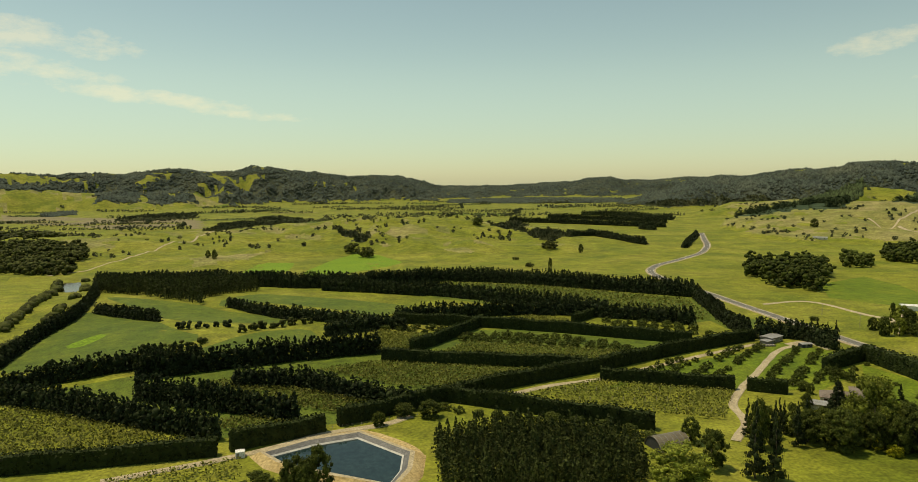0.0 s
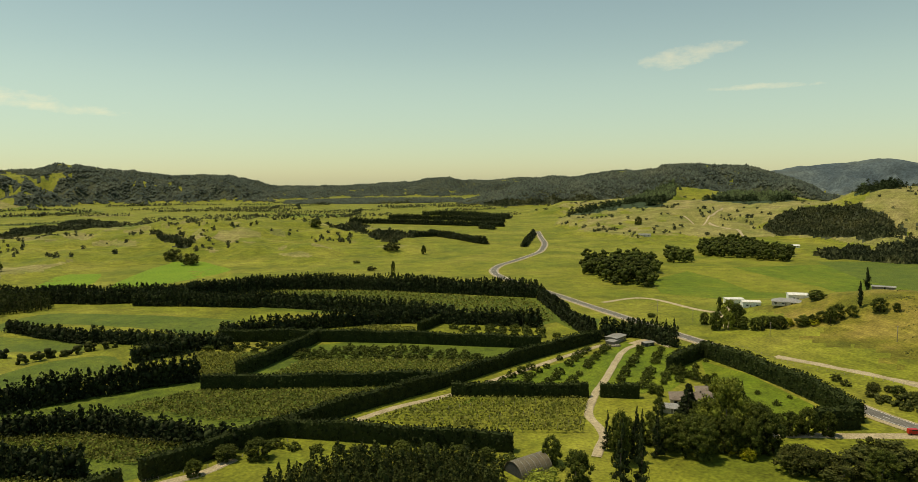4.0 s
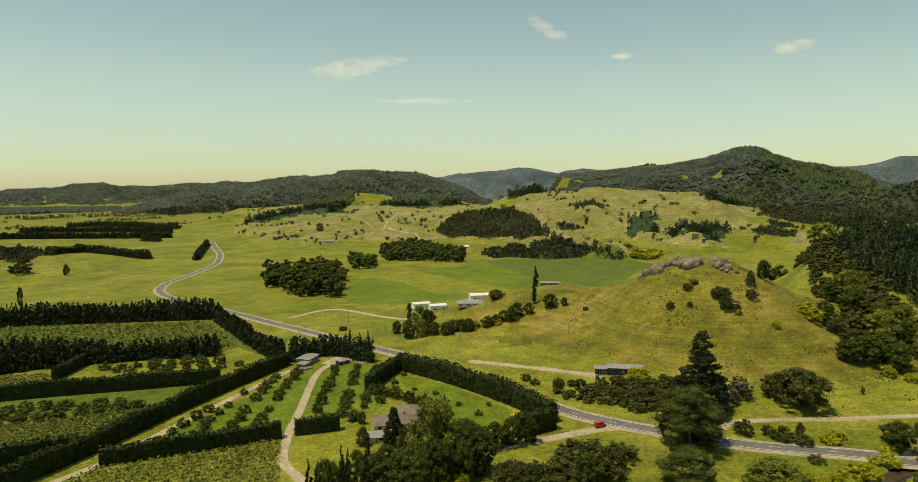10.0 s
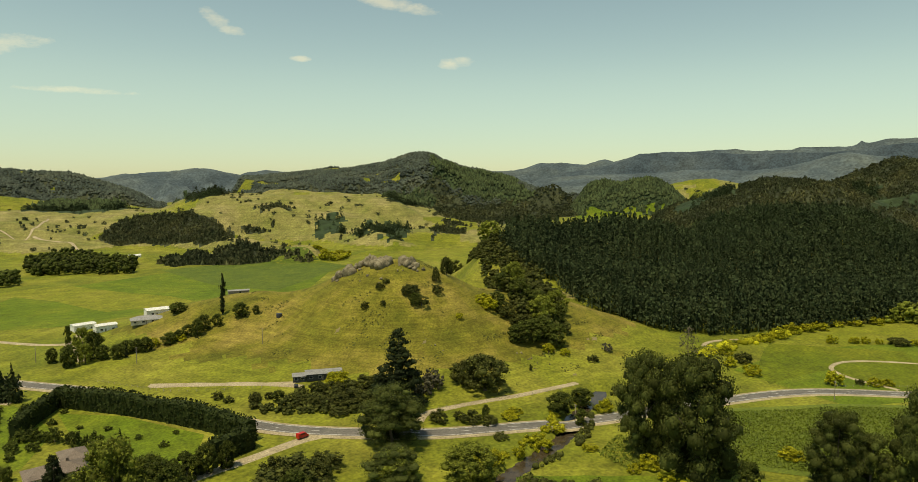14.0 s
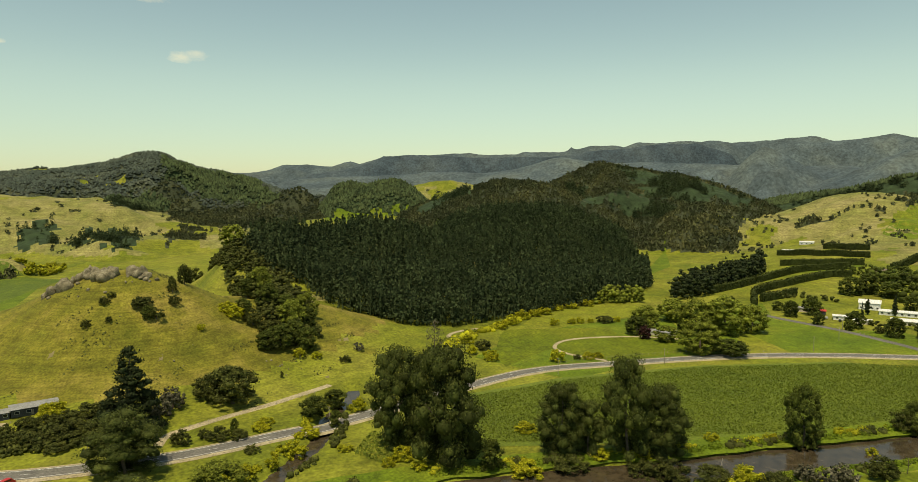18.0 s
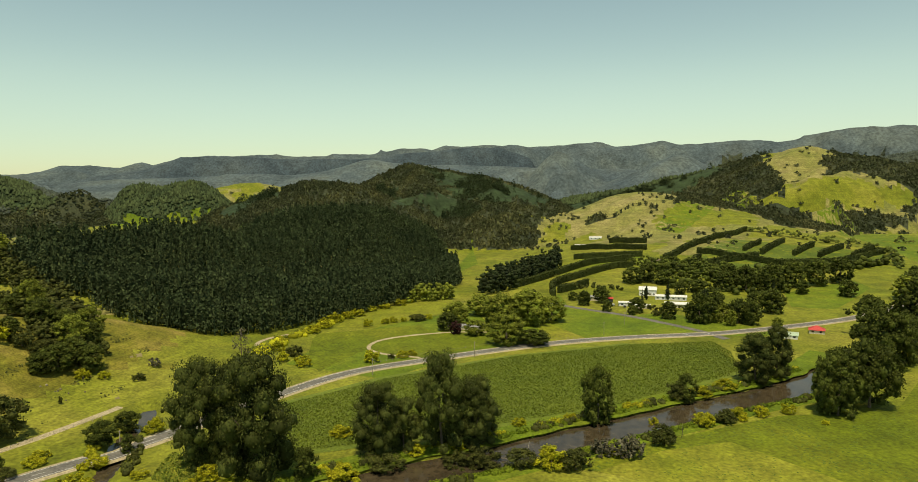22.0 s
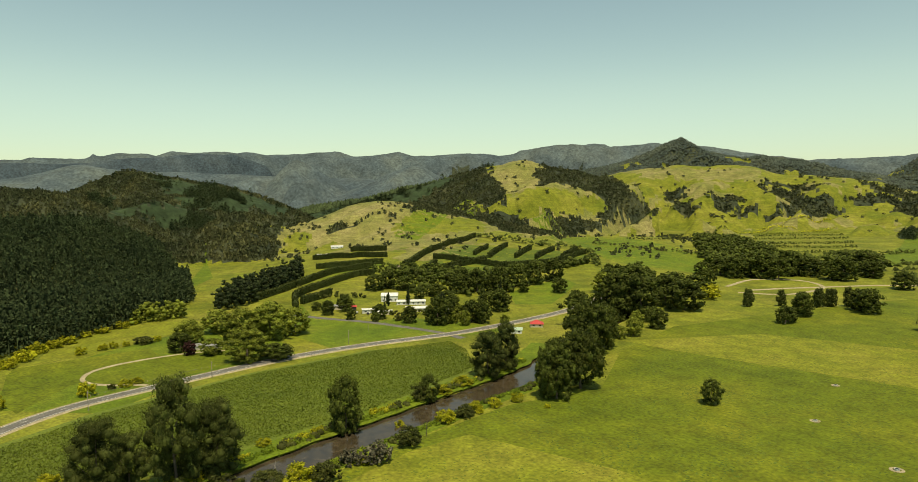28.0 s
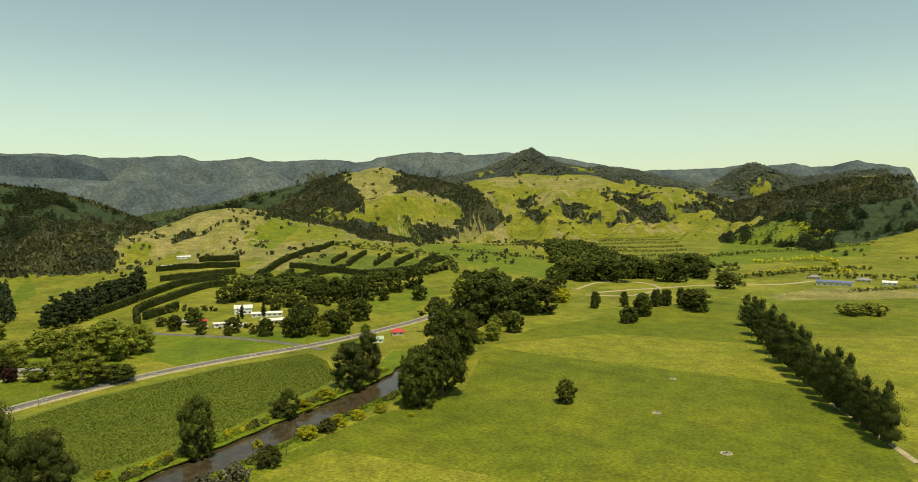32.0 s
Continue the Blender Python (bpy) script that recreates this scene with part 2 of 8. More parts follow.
# bush colour with a little extra blue, painted in for haze
M["wood"] = material("native_bush", ((0.034, 0.043, 0.020), (0.050, 0.058, 0.026), (0.084, 0.086, 0.034)), 60, rough=0.85, gloss=0.06, island=0.5)
# distance haze put into the colour of the far crowns as bluish grey
M["hazywood"] = material("hazy_native_bush", ((0.038, 0.051, 0.042), (0.052, 0.066, 0.051), (0.072, 0.083, 0.058)), 150, rough=0.85, gloss=0.06, island=0.4)
# far ranges: the ground colour is paler and bluer to imitate haze
M["hazybush"] = material("hazy_bush_ground", ((0.052, 0.074, 0.084), (0.072, 0.096, 0.100), (0.096, 0.118, 0.108)), 260, fine=14.0, rough=0.9, bump=3.0, gloss=0.2, mid=110)
# mesa face: haze and shade both painted into the base colour
M["hazyshade"] = material("hazy_shaded_bush", ((0.034, 0.052, 0.064), (0.048, 0.068, 0.078), (0.064, 0.084, 0.088)), 260, fine=11.0, rough=0.9, bump=4.0, gloss=0.2, mid=60)
M["pinewood"] = material("pine_plantation", ((0.030, 0.045, 0.020), (0.052, 0.070, 0.028)), 40, rough=0.85, gloss=0.06, island=0.5)

M["white"] = material("white_paint", ((0.70, 0.70, 0.66), (0.80, 0.80, 0.76)), 3, fine=0.4, rough=0.6)
M["cream"] = material("cream_boards", ((0.50, 0.45, 0.35), (0.60, 0.55, 0.44)), 3, fine=0.4, rough=0.7)
M["darkwall"] = material("dark_stained_boards", ((0.030, 0.034, 0.040), (0.050, 0.055, 0.062)), 2, fine=0.3, rough=0.7)
M["greyroof"] = material("grey_roof_sheets", ((0.20, 0.20, 0.185), (0.28, 0.275, 0.26)), 4, fine=0.5, rough=0.6)
M["brownroof"] = material("brown_tiles", ((0.135, 0.105, 0.080), (0.190, 0.150, 0.115)), 3, fine=0.4, rough=0.8)
M["whiteroof"] = material("pale_roof_sheets", ((0.60, 0.60, 0.55), (0.72, 0.71, 0.66)), 4, fine=0.6, rough=0.5)
M["redroof"] = material("red_roof_sheets", ((0.42, 0.035, 0.030), (0.52, 0.050, 0.042)), 3, fine=0.4, rough=0.6)
M["greenroof"] = material("pale_green_roof", ((0.33, 0.43, 0.30), (0.42, 0.52, 0.38)), 3, fine=0.4, rough=0.6)
M["blueroof"] = material("blue_roof", ((0.10, 0.14, 0.26), (0.14, 0.18, 0.32)), 4, fine=0.5, rough=0.6)
M["glass"] = material("window_glass", ((0.02, 0.025, 0.03), (0.03, 0.035, 0.04)), 1, rough=0.05)
M["redcar"] = material("red_car_paint", ((0.45, 0.020, 0.018), (0.50, 0.025, 0.020)), 2, rough=0.25)
M["darkcar"] = material("black_car_paint", ((0.020, 0.021, 0.024), (0.030, 0.031, 0.034)), 2, rough=0.25)
M["silver"] = material("silver_car_paint", ((0.40, 0.40, 0.40), (0.48, 0.48, 0.47)), 2, rough=0.3, metal=0.4)
M["tyre"] = material("tyre_rubber", ((0.015, 0.015, 0.015), (0.025, 0.025, 0.025)), 0.3, rough=0.9)
M["concrete"] = material("pale_concrete", ((0.42, 0.40, 0.35), (0.52, 0.50, 0.44)), 2, fine=0.3, rough=0.9)
M["tin"] = material("tarnished_tin", ((0.120, 0.100, 0.062), (0.185, 0.155, 0.098)), 3, fine=0.4, rough=0.55, metal=0.2)
M["steel"] = material("galvanised_steel", ((0.12, 0.12, 0.115), (0.19, 0.19, 0.18)), 3, fine=0.4, rough=0.5, metal=0.3)
M["straw"] = material("straw_bale", ((0.55, 0.50, 0.36), (0.68, 0.63, 0.48)), 1, fine=0.2, rough=0.9)

# ---- the ground: a flat valley floor with hills round it ----
HUB = (25.0, 85.0)


def polar(az, d):
    a = math.radians(az)
    return HUB[0] + d * math.sin(a), HUB[1] + d * math.cos(a)


# crest lines round the valley: name, cover, distance from the hub at both ends, reach of the front and the back slope,
# then bearings with the crest's height
# the covers of the far ranges carry distance haze in their colour
RIDGES = (
    ("west_pasture_hills", "bush", 3700, 3700, 520, 600, ((-38.8, 0), (-37.2, 148), (-35.2, 163), (-33.8, 157), (-32.7, 149), (-30.8, 156), (-28.7, 161), (-27.5, 152), (-26.1, 163), (-24.6, 171), (-23.5, 180), (-22.4, 174), (-21.4, 152), (-20.5, 109), (-18.9, 0))),
    ("west_front_spur", "grass", 3300, 3300, 330, 400, ((-39, 0), (-37.4, 104), (-35.3, 107), (-33.9, 96), (-32.5, 85), (-31, 73), (-29.5, 66), (-27.9, 59), (-25.4, 62), (-23.7, 70), (-22.4, 64), (-21.1, 30), (-19.5, 0))),
    ("west_wooded_hill", "bush", 3900, 4100, 560, 500, ((-25.1, 0), (-23.5, 83), (-22.2, 152), (-20.9, 167), (-19.1, 170), (-17.7, 193), (-17, 199), (-15.8, 189), (-14.4, 168), (-12.5, 157), (-11, 142), (-9.5, 131), (-7.5, 140), (-5, 128), (-3.5, 98), (-2.3, 72), (-0.7, 60), (0.5, 33), (2.1, 0))),
    ("north_far_hills", "bush", 4600, 4650, 700, 280, ((-4.6, 0), (-3, 60), (-1.1, 66), (0.6, 61), (3.6, 62), (5.6, 72), (7.9, 82), (9.8, 89), (10.6, 104), (12, 114), (12.7, 114), (13.5, 89), (14.4, 96), (15.8, 87), (17.7, 101), (19.3, 111), (21.3, 90), (22.9, 0))),
    ("north_wooded_hill", "bush", 2700, 2850, 420, 500, ((11.6, 0), (13.2, 3), (14.7, 21), (16.3, 46), (17.7, 62), (18.4, 78), (19.1, 94), (20, 105), (21.4, 109), (22.7, 105), (24, 111), (25.7, 124), (26.7, 130), (27.7, 133), (28.5, 131), (29.7, 136), (30.8, 139), (32.3, 140), (33.4, 141), (34.8, 132), (36.4, 0))),
    ("north_wooded_hill_b", "bush", 2850, 2900, 420, 500, ((28.7, 0), (30.3, 143), (32.8, 150), (34.3, 140), (35.3, 147), (36.8, 144), (37.8, 131), (38.8, 116), (40.3, 90), (41.8, 57), (43.4, 0))),
    ("east_back_range", "hazybush", 4650, 4700, 600, 250, ((35.7, 0), (37.3, 123), (39.3, 146), (40.3, 165), (42.7, 180), (44.4, 191), (45.6, 210), (47, 197), (48, 180), (48.8, 160), (49.4, 183), (51.2, 197), (52.6, 184), (54.4, 167), (56, 0))),
    ("dome_mountain", "bush", 3200, 3100, 900, 600, ((47.6, 0), (49.2, 135), (51.2, 142), (52.8, 150), (54.5, 160), (56.3, 176), (57.6, 173), (59, 186), (60.4, 199), (61.8, 226), (62.7, 241), (64.1, 244), (64.8, 236), (65.5, 210), (67, 178), (68.4, 167), (69.9, 143), (71.4, 124), (72.8, 91), (73.8, 69), (75.1, 29), (76.3, 0), (77.9, 0))),
    ("mid_grass_hill", "dry", 1560, 1480, 480, 420, ((21.7, 0), (23.3, 24), (27.3, 43), (30.3, 52), (33.3, 54), (37.8, 52), (42.8, 55), (44.2, 69), (45.7, 81), (48.1, 86), (50.4, 87), (52.3, 91), (54.5, 88), (56.3, 86), (58.4, 81), (60.1, 80), (61.3, 66), (62.9, 55), (64.9, 49), (66.7, 42), (69.1, 31), (71.6, 22), (73.2, 0))),
    ("back_grass_hill", "grass", 2050, 2050, 300, 300, ((17.9, 0), (19.5, 1), (22.4, 34), (25.3, 36), (28.3, 44), (30.3, 61), (31.8, 79), (33.8, 70), (35.3, 60), (37.8, 58), (40.3, 50), (43.2, 32), (44.8, 0))),
    ("east_range_a", "hazybush", 4750, 4750, 500, 200, ((67.3, 0), (68.9, 183), (71.4, 190), (72.6, 214), (73.8, 243), (75.3, 242), (76.6, 238), (77.6, 233), (78.6, 261), (79, 269), (79.8, 248), (80.8, 276), (81.8, 304), (82.7, 291), (84.2, 298), (85.6, 305), (86.8, 319), (89, 329), (89.7, 316), (91.8, 313), (93.1, 319), (93.6, 334), (95.8, 330), (97.5, 334), (99.1, 0))),
    ("east_range_b", "hazybush", 4750, 4750, 500, 200, ((95.9, 0), (97.5, 340), (99.5, 376), (101, 368), (101.7, 355), (102.9, 391), (104.4, 382), (106.4, 388), (108.4, 394), (109.8, 372), (112.3, 377), (113.7, 387), (115.6, 400), (117, 366), (118.4, 367), (119.4, 381), (120.7, 394), (122.1, 367), (123.8, 371), (126, 381), (128.1, 382), (129.3, 364), (131.3, 379), (132.8, 396), (134, 402), (135.8, 402), (138.1, 399), (139.7, 0))),
    ("mesa", "hazyshade", 4250, 4250, 330, 250, ((72.9, 0), (74.5, 141), (75.7, 173), (77.3, 186), (78.9, 206), (80.6, 246), (81.8, 284), (83.6, 295), (85.8, 289), (88.5, 283), (90.3, 273), (93.1, 276), (96, 283), (98, 304), (100, 322), (103.3, 335), (104.9, 345), (107.4, 343), (108.8, 316), (110.1, 275), (110.6, 213), (112.2, 0))),
    ("valley_head_slopes", "hazybush", 3600, 3600, 700, 500, ((71.8, 0), (73.4, 122), (77.3, 146), (80.5, 151), (83.1, 153), (85.7, 170), (87.5, 169), (90.3, 160), (93.1, 183), (96, 234), (97, 243), (98, 228), (99.9, 211), (103.9, 210), (107.4, 201), (110.8, 190), (113.7, 178), (117.1, 182), (120.3, 167), (123, 141), (124.6, 0))),
    ("knob_wood", "pinebush", 2250, 2250, 180, 200, ((75.4, 0), (77, 57), (77.4, 86), (78, 103), (79.2, 107), (79.9, 103), (80.7, 104), (81.3, 118), (82.6, 122), (83.5, 111), (84.3, 88), (85, 60), (85.2, 42), (86.8, 0))),
    ("green_head_slope", "grass", 2900, 2900, 300, 300, ((81, 0), (82.6, 45), (83.4, 84), (84.8, 107), (86.1, 121), (87.5, 121), (89.3, 105), (91.2, 75), (92.8, 0))),
    ("cone_hill", "hazybush", 3350, 3350, 380, 300, ((108.5, 0), (110.1, 144), (110.8, 195), (111.5, 235), (112, 260), (112.5, 271), (113, 262), (113.7, 238), (114.7, 198), (116.1, 140), (117.7, 0))),
    ("side_range", "hazybush", 3250, 3250, 500, 400, ((113.6, 0), (115.2, 79), (117.1, 122), (118.9, 165), (119.8, 196), (121.2, 221), (122.3, 233), (123, 225), (123.9, 197), (125.2, 159), (126.8, 0))),
    ("forest_back_hill", "bush", 1270, 1300, 330, 250, ((81.6, 0), (83.2, 49), (84.2, 58), (85.6, 73), (87.1, 84), (89, 95), (90.8, 108), (91.8, 111), (94, 106), (95.8, 98), (97.6, 82), (99.7, 66), (101.8, 41), (103.5, 17), (105.1, 0))),
    ("bush_ridge", "bush", 1650, 1500, 520, 350, ((92.9, 0), (94.5, 89), (96, 107), (97.2, 123), (98.4, 134), (99.4, 148), (100.2, 151), (100.9, 144), (102.9, 133), (104.9, 122), (106.4, 118), (107.8, 107), (109.8, 91), (111.3, 75), (112.3, 61), (113, 44), (114.6, 0))),
    ("pine_shoulder", "pinebush", 2000, 1850, 260, 300, ((110.6, 0), (112.2, 48), (113.5, 60), (114.8, 71), (117.5, 81), (119.3, 98), (121.2, 114), (123.6, 132), (126, 152), (127.9, 163), (128.9, 167), (130.5, 0))),
    ("spur_hill", "dry", 1820, 1820, 560, 420, ((122.4, 0), (124, 92), (126, 133), (127.9, 161), (128.9, 172), (129.9, 182), (130.9, 188), (131.6, 187), (132.6, 172), (133.8, 161), (135.8, 153), (138.3, 133), (140.7, 114), (142.3, 0))),
    ("dry_terraces", "dry", 1300, 1200, 360, 300, ((108.5, 0), (110.1, 31), (112.2, 46), (113.9, 57), (116.6, 80), (118.8, 88), (121.1, 87), (122.1, 83), (124, 68), (126.8, 54), (129.8, 44), (133.7, 29), (135.3, 0))),
    ("low_saddle", "dry", 1250, 1150, 150, 200, ((104.1, 0), (105.7, 23), (107.3, 35), (109.3, 42), (111.3, 44), (113, 48), (114.7, 42), (116.3, 0))),
    ("far_south_range", "hazybush", 4750, 4750, 400, 200, ((129.4, 0), (131, 373), (134.3, 406), (137.4, 409), (139.9, 424), (142.3, 438), (145.7, 407), (149.5, 350), (153.1, 298), (155.8, 302), (159.2, 308), (160.8, 327), (162.4, 316), (164.3, 330), (165.4, 302), (166.9, 306), (167.6, 328), (168.4, 339), (169.2, 317), (171.6, 287), (173.2, 0))),
    ("peak_mountain", "bush", 3600, 3500, 900, 600, ((132.3, 0), (133.9, 196), (135.9, 205), (138.4, 235), (140.8, 280), (142.3, 322), (143.2, 348), (144, 368), (144.9, 337), (146.1, 291), (147.6, 272), (148.5, 259), (149.9, 269), (150.8, 256), (152.7, 240), (154.9, 203), (156.6, 179), (158.3, 158), (160, 130), (161.6, 0))),
    ("grass_mountain", "grass", 2450, 2450, 620, 420, ((132.3, 0), (133.9, 88), (136.3, 131), (139.3, 172), (142.3, 184), (143.7, 194), (145.6, 187), (148, 188), (149.4, 184), (150.8, 159), (153.1, 152), (154.9, 145), (157.5, 132), (159.1, 105), (161.2, 85), (163.2, 55), (164.8, 0))),
    ("south_knob", "bush", 3900, 3900, 500, 350, ((156.3, 0), (157.9, 164), (158.8, 201), (160, 255), (161, 286), (161.6, 291), (162.2, 275), (163.2, 235), (164.7, 215), (166.5, 224), (168.3, 241), (170.3, 246), (171.9, 0))),
    ("south_wooded_hill", "bush", 2350, 2200, 420, 500, ((157.1, 0), (158.7, 73), (160.4, 88), (162.4, 113), (164.3, 130), (166.1, 146), (167.9, 156), (169.2, 159), (171.6, 163), (173.2, 0))),
    ("south_pine_hill", "pinebush", 1750, 1650, 300, 300, ((158, 0), (159.6, 10), (160.8, 25), (163.1, 57), (166.1, 81), (169.2, 95), (171.6, 103), (173.2, 0))),
    ("forest_front", "grass", 640, 760, 200, 160, ((65.7, 0), (69.7, 50), (71.8, 49), (74, 47), (77, 45), (79.1, 51), (81.2, 50), (83.3, 43), (85.5, 34), (86.8, 27), (89.8, 0))),
    ("forest_rear", "grass", 900, 860, 290, 170, ((80.8, 0), (84.8, 14), (86, 29), (87.1, 40), (88.8, 52), (90.6, 57), (92.5, 59), (94.9, 58), (96.9, 54), (98.8, 43), (100.8, 30), (102.3, 17), (103.3, 0), (106.3, 0))),
    ("low_pasture_hill", "grass", 1230, 1230, 430, 300, ((-40.6, 0), (-39, 16), (-35.4, 17), (-31.5, 19), (-27.3, 18), (-22.8, 16), (-18.5, 20), (-15, 28), (-11.9, 35), (-8.8, 37), (-5.6, 36), (-2.4, 33), (-0.3, 28), (4, 15), (8.2, 4), (11.3, 0), (13.9, 0), (16.4, 0), (17.9, 0), (19.5, 0))),
)
# bearing and distance from the hub, height, half-width across the bearing and along it, turn: single hills and rises
RISES = (
    (122, 1000, 30, 150, 200, 0), (130, 1050, 26, 200, 200, 0), (140, 1200, 22, 200, 220, 0), (178, 1700, 90, 230, 300, 0),
    (205, 2600, 150, 900, 500, 0), (235, 2900, 160, 1000, 500, 0), (265, 3000, 140, 1000, 500, 0), (290, 3100, 150, 900, 500, 0))
# x, y, height, half-widths, turn: the hills close by
NEAR_HILLS = (
    (-185, 455, 7, 130, 75, 20), (-260, 575, 7, 190, 80, 0), (-60, 560, 4, 150, 90, 0),     (408, 290, 55, 62, 62, 0), (418, 326, 42, 58, 60, 0), (392, 395, 30, 56, 72, -10), (350, 330, 12, 80, 110, 0), (465, 240, 30, 62, 70, 0))
HILLS = [(*polar(az, d), hh, wa, wr, az + turn) for az, d, hh, wa, wr, turn in RISES] + list(NEAR_HILLS)


def ripple(x, y, s, seed):
    """Smooth uneven waves, about -1 to 1, as sums of turned sines."""
    out = np.zeros_like(x)
    rng = np.random.RandomState(seed)
    for k in range(7):
        a, p, f = rng.uniform(0, 6.28), rng.uniform(0, 6.28), rng.uniform(0.6, 1.7) / s
        out = out + np.sin((x * np.cos(a) + y * np.sin(a)) * f * 6.283 + p)
    return out / 3.0


def segment_gap(x, y, points):
    """The distance to a line through the points."""
    best = np.full(np.shape(x), 1e9)
    for (ax, ay), (bx, by) in zip(points[:-1], points[1:]):
        dx, dy = bx - ax, by - ay
        k = np.clip(((x - ax) * dx + (y - ay) * dy) / (dx * dx + dy * dy), 0, 1)
        best = np.minimum(best, np.hypot(x - ax - k * dx, y - ay - k * dy))
    return best


RIVER = ((196, 190), (225, 150), (246, 100), (261, 45), (266, 15), (277, -25), (287, -68), (299, -112), (307, -150), (322, -190), (350, -235), (385, -300), (420, -400))
RIVER_WEST = ((-300, 380), (-309, 440), (-318, 480), (-338, 535), (-366, 612), (-390, 668), (-430, 740))
CREEK = ((226, 160), (247, 163), (270, 158), (286, 154), (304, 153), (320, 156), (345, 150), (362, 152))


def ridge_field(x, y):
    """The height that the ridges give to a place, and which of them is the highest there (-1: none)."""
    dx, dy = x - HUB[0], y - HUB[1]
    far, az = np.hypot(dx, dy), np.degrees(np.arctan2(dx, dy))
    total, best, which = np.zeros(far.shape), np.full(far.shape, 6.0), np.full(far.shape, -1)
    w1, w2, w3 = ripple(x, y, 420, 3), ripple(x, y, 170, 4), ripple(x, y, 75, 6)
    for k, (name, kind, d0, d1, front, rear, crest) in enumerate(RIDGES):
        bearings, tops = [c[0] for c in crest], [c[1] for c in crest]
        ok = (az > bearings[0]) & (az < bearings[-1]) & (far > min(d0, d1) - front * 1.5) & (far < max(d0, d1) + rear * 1.4)
        if not ok.any():
            continue
        f, a = far[ok], az[ok]
        gap = d0 + (d1 - d0) * (a - bearings[0]) / (bearings[-1] - bearings[0]) - f
        u = np.where(gap > 0, gap / front, -gap / rear)
        # spurs and gullies run down from the crest
        turned = a + np.degrees((0.16 * w1[ok] + 0.07 * w2[ok]) * front / f) * np.minimum(u * 1.5, 1.2)
        u = np.clip(u * (1 + 0.20 * w1[ok] + 0.16 * w2[ok] + 0.07 * w3[ok]), 0, 1)
        h = np.interp(turned, bearings, tops) * (0.62 * 0.5 * (1 + np.cos(math.pi * u)) + 0.38 * (1 - u) ** 1.25)
        total[ok] += h ** 9
        here = np.nonzero(ok)
        more = h > best[ok]
        spot = tuple(q[more] for q in here)
        best[spot], which[spot] = h[more], k
    return total ** (1 / 9), which


def height(x, y):
    x, y = np.broadcast_arrays(np.asarray(x, float), np.asarray(y, float))
    shape_ = x.shape
    x, y = np.atleast_1d(x), np.atleast_1d(y)
    total = np.zeros(x.shape)
    for cx, cy, hh, wa, wr, turn in HILLS:
        a = math.radians(turn)
        u = ((x - cx) * math.cos(a) - (y - cy) * math.sin(a)) / wa
        v = ((x - cx) * math.sin(a) + (y - cy) * math.cos(a)) / wr
        total += hh ** 5 * np.exp((u * u + v * v) * -3.75)
    ridges = ridge_field(x, y)[0]
    h = (total ** 1.4 + ridges ** 7) ** (1 / 7)
    far = np.hypot(x - HUB[0], y - HUB[1])
    rough = np.clip(h / 60, 0, 1) * np.clip((far - 500) / 900, 0.12, 1)
    h = h + rough * (2.2 * ripple(x, y, 130, 4) + 1.2 * ripple(x, y, 45, 8)) + 0.5 * np.clip(h / 20, 0, 1) * ripple(x, y, 38, 9) + np.clip(h / 14, 0, 1) * np.clip((far - 650) / 250, 0, 1) * np.clip((350 - x) / 150, 0, 1) * (3.2 * ripple(x, y, 120, 10) + 1.2 * ripple(x, y, 48, 14))
    h = np.maximum(h, 0) + 0.35 * ripple(x, y, 150, 5) * np.clip(far / 500, 0, 1)
    for line, half, deep in ((RIVER, 9.5, 3.2), (RIVER_WEST, 8.5, 3.0)):
        gap = segment_gap(x, y, line)
        h = h - deep * (1 - np.clip((gap - half * 0.75) / (half * 0.7), 0, 1)) * np.clip(1 - h / 8, 0, 1)
    cut = 1 - np.clip((segment_gap(x, y, CREEK) - 2.6) / 3.6, 0, 1)
    h = np.where(h > -2.2, h * (1 - cut) - 2.2 * cut, h)
    return h.reshape(shape_)



# ---- ground mesh ----
def mesh(name, verts, faces, mats=(), index=None, smooth=False):
    me = bpy.data.meshes.new(name)
    if isinstance(faces, np.ndarray):
        n, k = faces.shape
        verts = np.asarray(verts, np.float32)
        me.vertices.add(len(verts))
        me.vertices.foreach_set("co", verts.ravel())
        me.loops.add(n * k)
        me.loops.foreach_set("vertex_index", faces.astype(np.int32).ravel())
        me.polygons.add(n)
        me.polygons.foreach_set("loop_start", np.arange(0, n * k, k, dtype=np.int32))
        me.update(calc_edges=True)
    else:
        me.from_pydata([tuple(v) for v in verts], [], [tuple(f) for f in faces])
    for m in mats if isinstance(mats, (list, tuple)) else [mats]:
        me.materials.append(m)
    if index is not None:
        me.polygons.foreach_set("material_index", np.asarray(index, np.int32))
    if smooth:
        me.polygons.foreach_set("use_smooth", np.ones(len(me.polygons), bool))
    me.update()
    return me


def thing(name, me=None, label="", category="", group="", kind="", at=None):
    ob = new(name, me)
    if at is not None:
        ob.matrix_world = at
    return tagged(ob, label, category, group, kind)


def part(name, me, parent, label="", at=None):
    ob = new(name, me)
    ob.parent = parent
    if at is not None:
        ob.matrix_basis = at
    if label:
        ob["label"] = label
    return ob


